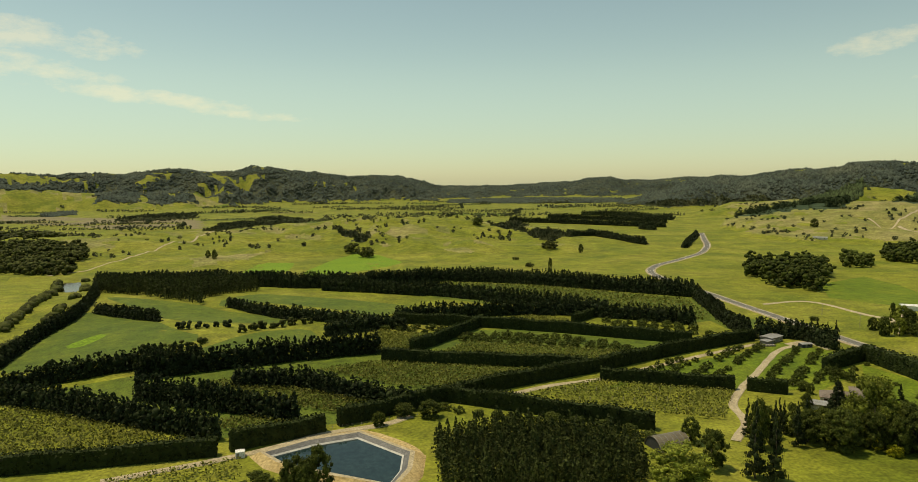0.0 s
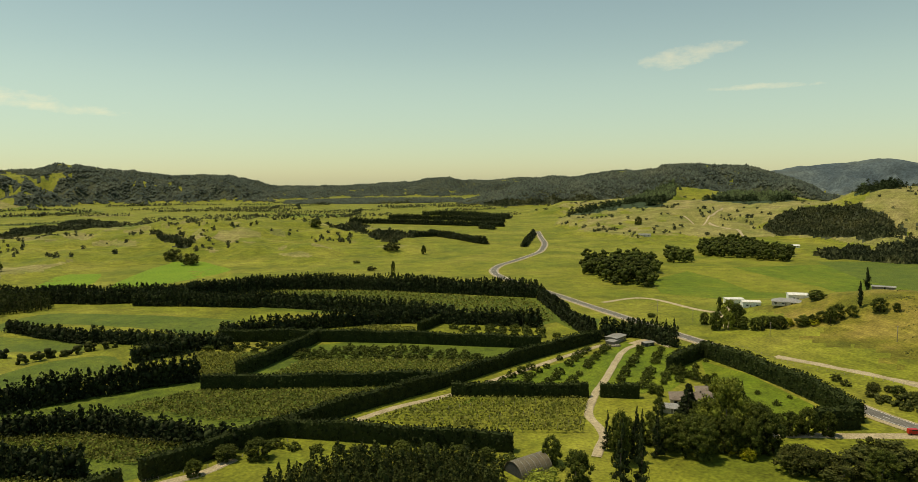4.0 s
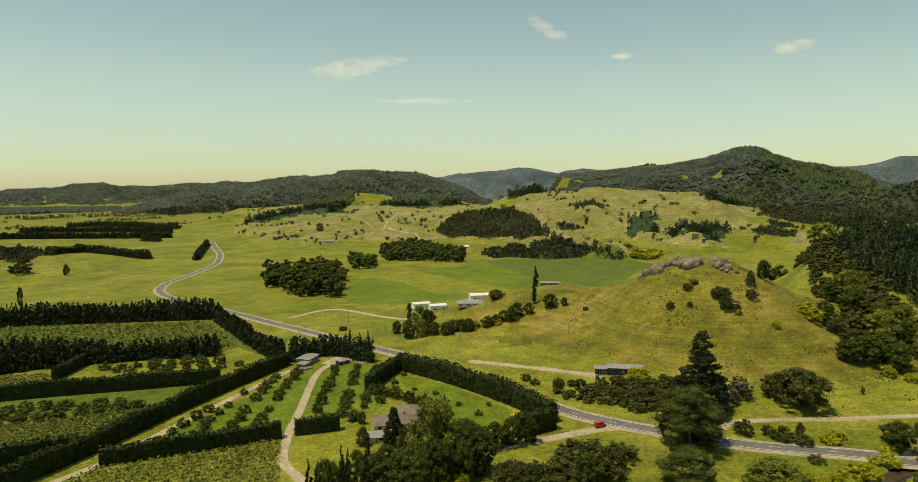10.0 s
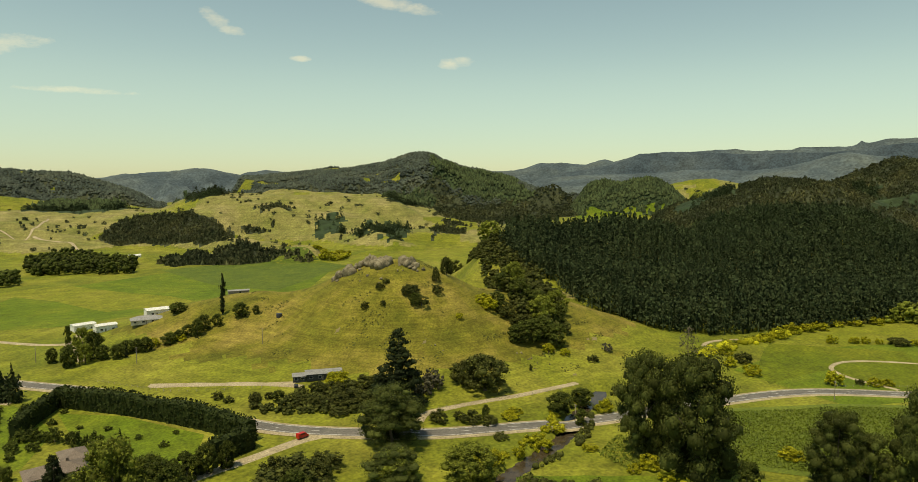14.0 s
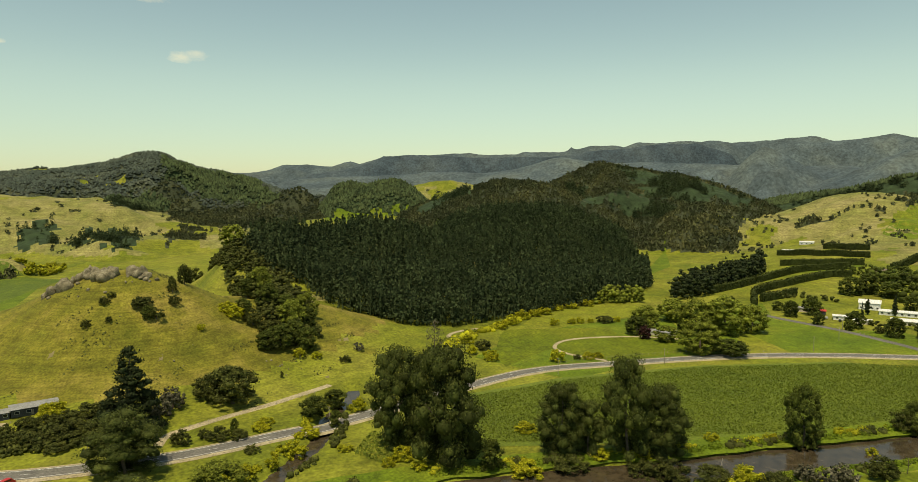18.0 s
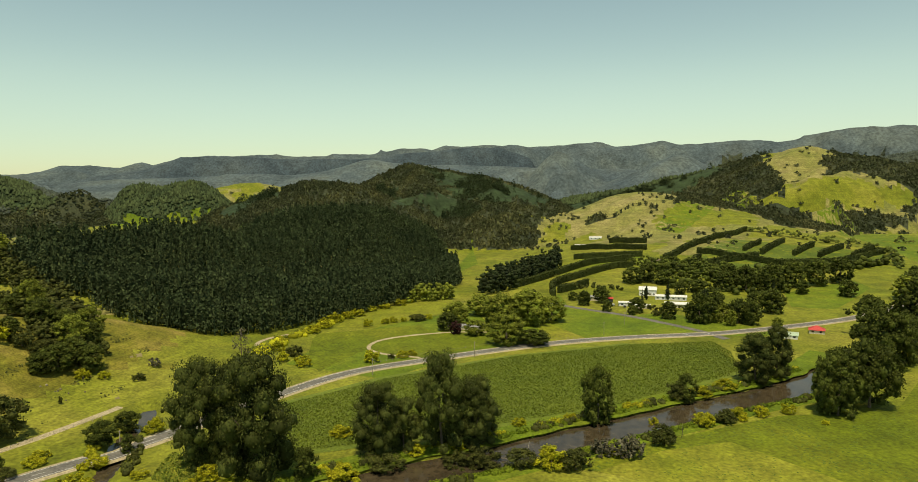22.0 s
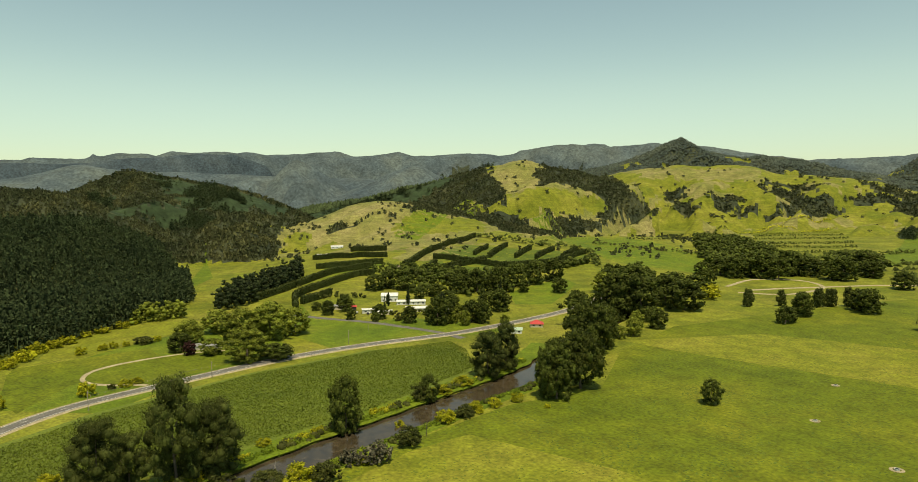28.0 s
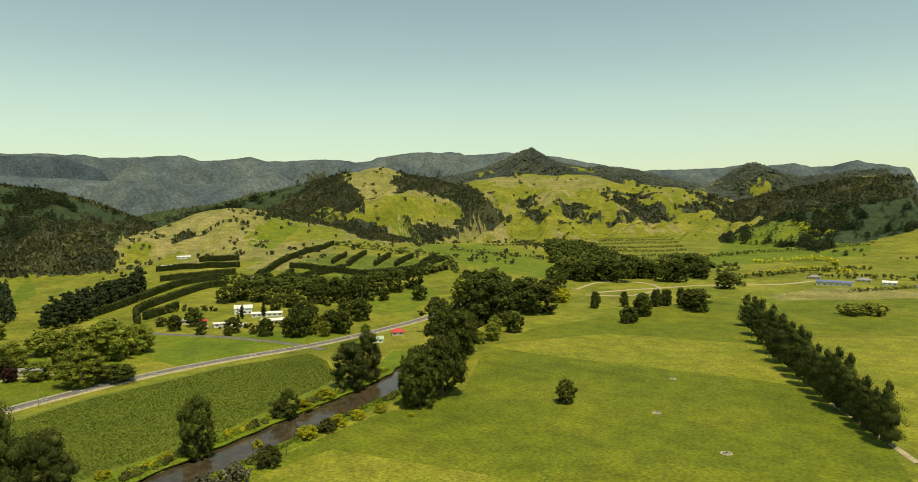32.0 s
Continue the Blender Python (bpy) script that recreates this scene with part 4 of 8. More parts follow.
field([(433, 749), (497, 735), (491, 578), (474, 524), (410, 564), (431, 654)], "mown", "paler mown stripe in the hay field")
field([(629, 739), (793, 674), (761, 555), (557, 509), (559, 590)], "crop", "dark green crop field behind the hill")
field([(913, 548), (1087, 484), (808, 368), (816, 438)], "mown", "green paddock behind the rocky hill")
field([(520, 55), (553, 44), (579, 23), (617, -27), (594, -47), (573, -52), (545, -23), (510, 26)], "mown", "paler grazed paddock below the forest")
field([(484, 73), (501, 69), (511, -7), (475, -10), (458, 32), (430, 54), (403, 72), (429, 78)], "meadow", "green paddock beside the golden bushes")
field([(447, 41), (469, 31), (479, 10), (481, -21), (473, -46), (443, -52), (428, -16), (418, 17)], "meadow", "rounded green paddock ringed by a track")
field([(437, -79), (467, -98), (502, -123), (481, -140), (442, -163), (429, -155), (434, -111)], "lush", "bright green paddock beside the side road")
field([(493, -87), (482, -99), (437, -105), (432, -79)], "mown", "pale mown paddock with young trees")
field([(247, -14), (258, -29), (275, -122), (268, -180), (316, -251), (345, -345), (307, -566), (286, -644), (219, -467), (123, -295), (80, -233), (68, -200), (202, -76)], "meadow", "wide grazed green meadow beside the river")
field([(337, -275), (290, -373), (193, -410), (150, -336), (128, -317), (221, -295), (300, -280)], "mown", "paler mown band across the meadow")
field([(243, -19), (254, -52), (255, -83), (193, -105), (177, -107)], "mown", "paler mown corner of the meadow")
field([(248, -628), (142, -747), (111, -516), (176, -476)], "meadow", "green paddock behind the poplar row")
field([(167, -464), (108, -498), (73, -239), (96, -289)], "mown", "pale mown paddock beside the poplar row")
field([(264, -660), (240, -771), (152, -820), (142, -747), (245, -635)], "dry", "dry stubble field with pale bales")
field([(611, -1478), (610, -1630), (392, -1427), (360, -1216), (402, -1070), (524, -1215)], "lush", "deep green paddock below the wooded hill")
field([(1082, -836), (1052, -924), (585, -762), (500, -627), (610, -593), (650, -605)], "lush", "smooth green slope above the meadow")
field([(542, -348), (575, -454), (539, -440), (473, -339), (491, -312)], "lush", "green paddock beside the shelterbelt")
field([(1045, -987), (988, -1034), (797, -797), (898, -848)], "mown", "pale dry paddock among the trees")
field([(1180, 186), (1159, 155), (1118, 142), (829, 140)], "lush", "bright clearing in the pine forest")
field([(719, -60), (855, -147), (1049, -193), (767, -90)], "lush", "bright grass strip beside the forest")
field([(931, -442), (1373, -890), (1250, -866), (883, -450)], "lush", "bright green sloping paddock")
track([(439, -562), (450, -636), (414, -672), (375, -638), (373, -568), (410, -537)], 5, "pale gravel loop in the far yard")
track([(112, 266), (125, 287), (129, 310), (143, 334), (165, 364), (197, 407), (222, 422)], 4.5, "pale gravel drive through the hedges")
track([(208, 420), (223, 425), (228, 404)], 7, "pale gravel yard beside the packing shed")
track([(25, 328), (48, 342), (75, 353), (105, 373), (148, 399), (190, 424)], 4.5, "pale gravel track beside the long hedge")
track([(-131, 235), (-86, 258), (-57, 279), (-35, 288), (-23, 299)], 5, "pale dusty track beside the reservoir")
track([(186, 268), (195, 266), (213, 259), (227, 254), (242, 248), (252, 240)], 6, "wide gravel lane joining the road")
track([(264, 355), (273, 333), (283, 307), (289, 282)], 4, "gravel drive to the dark house")
track([(255, 560), (282, 568), (297, 566), (306, 547), (316, 486), (345, 509)], 5, "gravel farm lane to the white sheds")
track([(316, 486), (300, 453), (286, 433)], 4, "gravel farm lane past the trees")
track([(277, 213), (287, 214), (300, 205), (325, 186), (346, 172), (360, 164)], 4, "gravel farm track beside the creek")
track([(457, 107), (477, 108), (493, 101), (504, 89)], 3, "pale track at the forest edge")
track([(567, -131), (539, -144), (496, -170), (439, -188), (408, -192)], 7, "sealed side road to the houses", "asphalt")
track([(418, 12), (434, 32), (451, 39), (469, 31), (479, 10), (481, -21), (473, -46)], 3, "worn earth track round a paddock")
track([(71, -227), (84, -245), (96, -263), (116, -290)], 3.2, "pale track beside the poplars")
track([(-486, 786), (-473, 814), (-460, 827), (-458, 874), (-445, 904), (-450, 1070), (-440, 1109), (-451, 1169), (-442, 1213)], 4, "pale farm track over the low hill")
track([(265, 357), (275, 330), (281, 310), (291, 288)], 4, "gravel drive along the hill foot")
track([(761, 1160), (747, 1064), (727, 1002)], 5, "pale farm track on the slope")
track([(744, 1220), (747, 1160), (864, 1266)], 4, "pale farm track on the slope")
track([(411, -562), (386, -622), (349, -699), (286, -773), (258, -843), (211, -866)], 6, "pale yard and road before the far houses")



# ---- trees: shapes ----
def ico(level):
    bm = bmesh.new()
    bmesh.ops.create_icosphere(bm, subdivisions=level, radius=1)
    v = np.array([tuple(q.co) for q in bm.verts])
    f = np.array([[q.index for q in p.verts] for p in bm.faces])
    bm.free()
    return v, f


ICO2 = ico(2)


def lump(rng, shape, wild):
    """Vertices of one uneven clump of foliage, about a unit in size."""
    v = shape[0] * (1 + wild * rng.uniform(-1, 1, (len(shape[0]), 1)))
    return v


def gather(units, places):
    """One mesh's vertices and triangles: units are (verts, faces); places are rows x, y, z, width, height, turn, unit."""
    vs, fs, base = [], [], 0
    for x, y, z, w, h, turn, k in places:
        v, f = units[int(k)]
        c, s = math.cos(turn), math.sin(turn)
        q = np.column_stack([(v[:, 0] * c - v[:, 1] * s) * w + x, (v[:, 0] * s + v[:, 1] * c) * w + y, v[:, 2] * h + z])
        vs.append(q)
        fs.append(f + base)
        base += len(v)
    return np.concatenate(vs), np.concatenate(fs)


def gather_many(units, x, y, z, w, h, turn, pick):
    """The same for arrays of places, unit by unit."""
    vs, fs, base = [], [], 0
    for k, (v, f) in enumerate(units):
        q = pick == k
        n = int(q.sum())
        if not n:
            continue
        c, s = np.cos(turn[q])[:, None], np.sin(turn[q])[:, None]
        px = (v[None, :, 0] * c - v[None, :, 1] * s) * w[q][:, None] + x[q][:, None]
        py = (v[None, :, 0] * s + v[None, :, 1] * c) * w[q][:, None] + y[q][:, None]
        pz = v[None, :, 2] * h[q][:, None] + z[q][:, None]
        vs.append(np.stack([px, py, pz], -1).reshape(-1, 3))
        fs.append((f[None] + np.arange(n)[:, None, None] * len(v) + base).reshape(-1, 3))
        base += n * len(v)
    return np.concatenate(vs), np.concatenate(fs)


tree_rng = np.random.RandomState(11)


def scatter(poly, step, rng, keep=1.0):
    """Uneven spots in an outline."""
    poly = [tuple(p) for p in poly]
    xs, ys = np.array([p[0] for p in poly]), np.array([p[1] for p in poly])
    px, py = np.meshgrid(np.arange(xs.min(), xs.max(), step), np.arange(ys.min(), ys.max(), step))
    px, py = px + rng.uniform(-0.45, 0.45, px.shape) * step, py + rng.uniform(-0.45, 0.45, py.shape) * step
    ok = inside(px, py, poly) & (rng.uniform(0, 1, px.shape) < keep)
    return px[ok], py[ok]


def wood(name, poly, step, high, mat, label, units=None, keep=1.0, wide=None, spread=0.25, seed=0, sink=0.0, lobes=1):
    """A wood as one body of many crowns."""
    rng = np.random.RandomState(seed + 100)
    px, py = scatter(poly, step, rng, keep)
    if not len(px):
        return None
    z = height(px, py)
    hs = high * (1 + spread * rng.uniform(-1, 1, len(px)))
    ws = (wide or step * 0.8) * (1 + 0.25 * rng.uniform(-1, 1, len(px)))
    reach = math.hypot(px.mean() - HUB[0], py.mean() - HUB[1])
    near, mid = reach < 650, reach < 1400
    if units is None:
        units = SMALL_CLUMPS
        n = 16 if mid else 8
        a, q = rng.uniform(0, 6.28, (len(px), n)), np.sqrt(rng.uniform(0, 1, (len(px), n))) * 0.75
        up = rng.uniform(0.22, 0.84, (len(px), n)) - 0.2 * q
        x, y = (px[:, None] + ws[:, None] * q * np.cos(a)).ravel(), (py[:, None] + ws[:, None] * q * np.sin(a)).ravel()
        zz = (z[:, None] + hs[:, None] * up).ravel()
        r = (ws[:, None] * (rng.uniform(0.16, 0.36, (len(px), n)) if mid else rng.uniform(0.22, 0.46, (len(px), n)))).ravel()
        rz = np.minimum(r * 0.9, np.repeat(hs, n) * 0.3)
        v, f = gather_many(units, x, y, zz, r, rz, a.ravel(), rng.randint(0, len(units), len(x)))
        if mid:
            k = 8 if near else 4
            d = rng.normal(size=(len(x), k, 3))
            d /= np.linalg.norm(d, axis=2)[:, :, None]
            d[:, :, 2] = np.abs(d[:, :, 2])
            c = np.stack([x, y, zz], -1)[:, None] + d * np.stack([r, r, rz], -1)[:, None] * rng.uniform(0.85, 1.15, (len(x), k, 1))
            cv, cf = cards(rng, c.reshape(-1, 3), d.reshape(-1, 3), 0.42 if near else 0.8)
            v, f = np.concatenate([v, cv]), np.concatenate([f, cf + len(v)])
    else:
        v, f = gather_many(units, px, py, z - sink, ws, hs, rng.uniform(0, 6.28, len(px)), rng.randint(0, len(units), len(px)))
    return thing(name, mesh(name, v, f, M[mat]), label, name.replace("_", " "), kind="stuff")


def belt(points, high, label="tall dark conifer shelterbelt between the blocks", mat="pine", gap=1.7, wide=13.0, seed=0, spread=1.2):
    """A row of close-set conifers: ragged spires over a dense body of boughs."""
    rng = np.random.RandomState(seed + 300)
    line = curve(points, gap)
    k = len(line) * 2
    i = np.repeat(np.arange(len(line)), 2)
    x, y = line[i, 0] + rng.uniform(-spread, spread, k), line[i, 1] + rng.uniform(-spread, spread, k)
    h = high * rng.uniform(0.72, 1.05, k) * (1 + 0.07 * np.sin(x * 0.11 + y * 0.07))
    v, f = gather_many(RAGGED, x, y, height(x, y) - 0.1 * h, wide * rng.uniform(0.8, 1.15, k), h * 1.1, rng.uniform(0, 6.28, k), rng.randint(0, 10, k))
    k = len(line) * 5
    i = rng.randint(0, len(line), k)
    x, y = line[i, 0] + rng.uniform(-spread, spread, k), line[i, 1] + rng.uniform(-spread, spread, k)
    up = rng.uniform(0.0, 0.62, k) * high
    r = rng.uniform(0.9, 1.7, k) * (wide / 13.0)
    bv, bf = gather_many(SMALL_CLUMPS, x, y, height(x, y) + up, r, r * 1.5, rng.uniform(0, 6.28, k), rng.randint(0, 10, k))
    v, f = np.concatenate([v, bv]), np.concatenate([f, bf + len(v)])
    return thing("shelterbelt", mesh("shelterbelt", v, f, M[mat]), label, "shelterbelt", kind="stuff")


def tree_line(points, high, mat, label, seed=0):
    """A loose line of broad-leaved trees, crown by crown."""
    rng = np.random.RandomState(seed + 700)
    line = curve(points, high * 0.55)
    n = 5
    k = len(line)
    hs = high * rng.uniform(0.65, 1.15, k)
    px, py = line[:, 0] + rng.uniform(-0.3, 0.3, k) * high, line[:, 1] + rng.uniform(-0.3, 0.3, k) * high
    a, q = rng.uniform(0, 6.28, (k, n)), rng.uniform(0, 0.32, (k, n)) * hs[:, None]
    x, y = (px[:, None] + q * np.cos(a)).ravel(), (py[:, None] + q * np.sin(a)).ravel()
    up = (hs[:, None] * rng.uniform(0.15, 0.8, (k, n))).ravel()
    r = (hs[:, None] * rng.uniform(0.18, 0.3, (k, n))).ravel()
    units = SMALL_CLUMPS if math.hypot(px[0] - HUB[0], py[0] - HUB[1]) < 800 else TENTS
    v, f = gather_many(units, x, y, height(x, y) + up, r, r * 0.95, a.ravel(), rng.randint(0, 8, k * n))
    return thing("tree_row", mesh("tree_row", v, f, M[mat]), label, "tree row", kind="stuff")


def cards(rng, centres, normals, size):
    """Small bent leaf sprays: two triangles each, turned every way."""
    n = len(centres)
    r = rng.normal(size=(n, 3))
    a = np.cross(normals + 0.9 * r, rng.normal(size=(n, 3)))
    a /= np.linalg.norm(a, axis=1)[:, None] + 1e-9
    b = np.cross(a, normals + 0.8 * rng.normal(size=(n, 3)))
    b /= np.linalg.norm(b, axis=1)[:, None] + 1e-9
    s = size * rng.uniform(0.6, 1.35, (n, 1))
    v = np.stack([centres - a * s, centres - b * s * 0.75, centres + a * s, centres + b * s * 0.75], 1)
    v[:, 1] += 0.25 * s * normals
    v[:, 3] -= 0.15 * s * normals
    k = np.arange(n)[:, None] * 4
    f = np.concatenate([k + [[0, 1, 2]], k + [[0, 2, 3]]])
    return v.reshape(-1, 3), f


def hedge(points, high, wide, label="tall dark clipped hedge between orchard blocks", mat="hedge", seed=0, card=0.55, dense=2.6):
    """A clipped hedge: a body with an uneven skin of leaf sprays."""
    rng = np.random.RandomState(seed + 500)
    line = curve(points, 1.6)
    along = np.gradient(line, axis=0)
    along /= np.linalg.norm(along, axis=1)[:, None]
    side = np.stack([along[:, 1], -along[:, 0]], -1)
    z0 = height(line[:, 0], line[:, 1])
    prof = [(-0.5, -0.05), (-0.49, 0.45), (-0.42, 0.93), (0.0, 1.0), (0.42, 0.93), (0.49, 0.45), (0.5, -0.05)]
    wob = rng.uniform(-0.22, 0.22, (len(line), len(prof)))
    top = 1 + 0.05 * np.sin(np.arange(len(line)) * 0.23 + seed) + rng.uniform(-0.035, 0.035, len(line))
    rows = np.stack([np.column_stack([line + side * ((u * wide * 0.92) + wob[:, k])[:, None], z0 + w * high * top * 0.98]) for k, (u, w) in enumerate(prof)], 1)
    n, m = len(line), len(prof)
    faces = [(i * m + k, i * m + k + 1, (i + 1) * m + k + 1, (i + 1) * m + k) for i in range(n - 1) for k in range(m - 1)]
    faces += [tuple(range(m)), tuple(reversed(range((n - 1) * m, n * m)))]
    verts = rows.reshape(-1, 3)
    length = 1.6 * n
    count = int(length * (2 * high + wide) * dense * 0.5 + 2 * wide * high * dense * 0.5)
    i = rng.uniform(0, n - 1.001, count)
    k = rng.uniform(0, 1, count)
    total = 2 * high + wide
    k = k * total
    u = np.where(k < high, -0.5, np.where(k < high + wide, (k - high) / wide - 0.5, 0.5))
    w = np.where(k < high, k / high, np.where(k < high + wide, 1.0, (total - k) / high))
    ends = rng.uniform(0, 1, count) < 2 * wide * high / (length * total + 2 * wide * high)
    i = np.where(ends, np.where(rng.uniform(0, 1, count) < 0.5, 0, n - 1.001), i)
    u = np.where(ends, rng.uniform(-0.5, 0.5, count), u)
    w = np.where(ends, rng.uniform(0, 1, count), w)
    i0 = i.astype(int)
    fr = (i - i0)[:, None]
    base = line[i0] * (1 - fr) + line[i0 + 1] * fr
    c = np.column_stack([base + side[i0] * (u * wide + rng.uniform(-0.2, 0.2, count))[:, None], z0[i0] + w * high * top[i0] + rng.uniform(-0.2, 0.25, count)])
    nrm = np.column_stack([side[i0] * np.sign(u)[:, None] * (np.abs(u) > 0.49)[:, None], (np.abs(u) <= 0.49) * 1.0]) + 0.01
    cv, cf = cards(rng, c, nrm, card)
    ob = thing("hedge", None, label, "hedge")
    part("body", mesh("hedge_body", verts, faces, M[mat]), ob)
    part("foliage", mesh("hedge_foliage", cv, cf, M[mat]), ob)
    return ob


def ragged_unit(rng, count=64, size=0.056):
    """A forest conifer one metre high: loose sprays round a narrow cone, bent a little, on a thin stem."""
    z = 0.13 + 0.86 * rng.uniform(0, 1, count) ** 1.1
    a = rng.uniform(0, 6.28, count)
    r = (0.26 * (1 - z) ** 0.75 + 0.015) * rng.uniform(0.3, 1.15, count) ** 0.7
    bend = rng.uniform(-0.06, 0.06, 2)
    c = np.column_stack([r * np.cos(a) + bend[0] * z, r * np.sin(a) + bend[1] * z, z])
    v, f = cards(rng, c, np.column_stack([np.cos(a), np.sin(a), np.full(count, 0.7)]), size)
    core = np.array([(0.03 * math.cos(k * 2.094), 0.03 * math.sin(k * 2.094), 0.0) for k in range(3)] + [(bend[0] * 0.9, bend[1] * 0.9, 0.92)])
    return np.concatenate([v, core]), np.concatenate([f, np.array([(k, (k + 1) % 3, 3) for k in range(3)]) + len(v)])


RAGGED = [ragged_unit(tree_rng) for _ in range(10)]
FOREST = [ragged_unit(tree_rng, 96, 0.05) for _ in range(10)]


def bush_unit(rng, count=15, size=0.34):
    """A far crown about a unit in size: a low dome under a skin of leaf sprays."""
    n = rng.normal(size=(count, 3))
    n[:, 2] = np.abs(n[:, 2]) + 0.15
    n /= np.linalg.norm(n, axis=1)[:, None]
    v, f = cards(rng, n * rng.uniform(0.55, 1.05, (count, 1)), n, size)
    a = np.arange(5) * 1.2566 + rng.uniform(0, 1)
    dome = np.concatenate([np.column_stack([0.8 * np.cos(a), 0.8 * np.sin(a), np.full(5, -0.5)]), [[0, 0, 0.72]]])
    return np.concatenate([v, dome]), np.concatenate([f, np.array([(k, (k + 1) % 5, 5) for k in range(5)]) + len(v)])


BUSHES = [bush_unit(tree_rng) for _ in range(10)]


# ---- single trees ----
ICO0 = (np.array([(0, 0, 1), *[(0.894 * math.cos(a), 0.894 * math.sin(a), 0.447) for a in np.arange(5) * 1.2566], *[(0.894 * math.cos(a), 0.894 * math.sin(a), -0.447) for a in np.arange(5) * 1.2566 + 0.628], (0, 0, -1)]),
        np.array([(0, 1, 2), (0, 2, 3), (0, 3, 4), (0, 4, 5), (0, 5, 1), (1, 6, 2), (2, 7, 3), (3, 8, 4), (4, 9, 5), (5, 10, 1), (6, 7, 2), (7, 8, 3), (8, 9, 4), (9, 10, 5), (10, 6, 1), (11, 7, 6), (11, 8, 7), (11, 9, 8), (11, 10, 9), (11, 6, 10)]))
def tent(rng):
    """A far crown: a few slopes round a blunt top."""
    a = np.arange(6) * 1.0472 + rng.uniform(0, 1)
    r = rng.uniform(0.7, 1.2, 6)
    v = np.concatenate([np.column_stack([r * np.cos(a), r * np.sin(a), rng.uniform(-0.6, -0.1, 6)]), [[rng.uniform(-0.4, 0.4), rng.uniform(-0.4, 0.4), rng.uniform(0.6, 1.0)]]])
    return v, np.array([(i, (i + 1) % 6, 6) for i in range(6)])


TENTS = [tent(tree_rng) for _ in range(8)]
SMALL_CLUMPS = [(lump(tree_rng, ICO0, 0.32), ICO0[1]) for _ in range(10)]


def crown(name, rng, puffs, sprays, size, mat, core=0.8):
    """A crown one metre high and wide: puffs are rows x, y, z, r, rz; leaf sprays stand on them round a darker inner mass."""
    puffs = np.array(puffs)
    rows = [(x, y, z, r * core, rz * core, rng.uniform(0, 6.28), rng.randint(10)) for x, y, z, r, rz in puffs]
    cv, cf = gather(SMALL_CLUMPS, rows) if core > 0 else (np.zeros((0, 3)), np.zeros((0, 3), int))
    weight = puffs[:, 3] ** 2
    pick = rng.choice(len(puffs), sprays, p=weight / weight.sum())
    n = rng.normal(size=(sprays, 3))
    n /= np.linalg.norm(n, axis=1)[:, None]
    n[:, 2] = np.where(n[:, 2] < -0.35, -n[:, 2], n[:, 2])
    shell = puffs[pick, :3] + n * np.column_stack([puffs[pick, 3], puffs[pick, 3], puffs[pick, 4]]) * rng.uniform(0.72, 1.32, (sprays, 1))
    out = shell - (0, 0, 0.42)
    out[:, 2] *= 0.8
    n = 0.6 * n + 0.7 * out / (np.linalg.norm(out, axis=1)[:, None] + 1e-6) + (0, 0, 0.15)
    n /= np.linalg.norm(n, axis=1)[:, None]
    v, f = cards(rng, shell, n, size)
    return mesh(name, np.concatenate([cv, v]), np.concatenate([cf, f + len(cv)]), M[mat])


def stem(name, points, mat="bark"):
    """A tapered bent stem through rows of x, y, z, radius."""
    verts, faces = [], []
    for k, (x, y, z, r) in enumerate(points):
        verts += [(x + r * math.cos(i * 1.0472), y + r * math.sin(i * 1.0472), z) for i in range(6)]
        if k:
            b = 6 * k
            faces += [(b - 6 + i, b - 6 + (i + 1) % 6, b + (i + 1) % 6, b + i) for i in range(6)]
    faces.append(tuple(range(len(verts) - 6, len(verts))))
    return mesh(name, verts, faces, M[mat], smooth=True)


def trunk(name, rng, top=0.55, r=0.028):
    """A tapered trunk for a tree one metre high."""
    j = rng.uniform(-0.035, 0.035, 4)
    return stem(name, ((0, 0, -0.03, r * 1.5), (0, 0, 0.03, r * 1.1), (j[0], j[1], top * 0.5, r * 0.85), (j[2], j[3], top, r * 0.3)))


def limb(name, rng, top):
    a, z = rng.uniform(0, 6.28), rng.uniform(0.3, 0.8) * top
    c, s = math.cos(a), math.sin(a)
    return stem(name, ((0, 0, z, 0.012), (0.14 * c, 0.14 * s, z + 0.10, 0.009), (0.30 * c, 0.30 * s, z + 0.26, 0.003)))


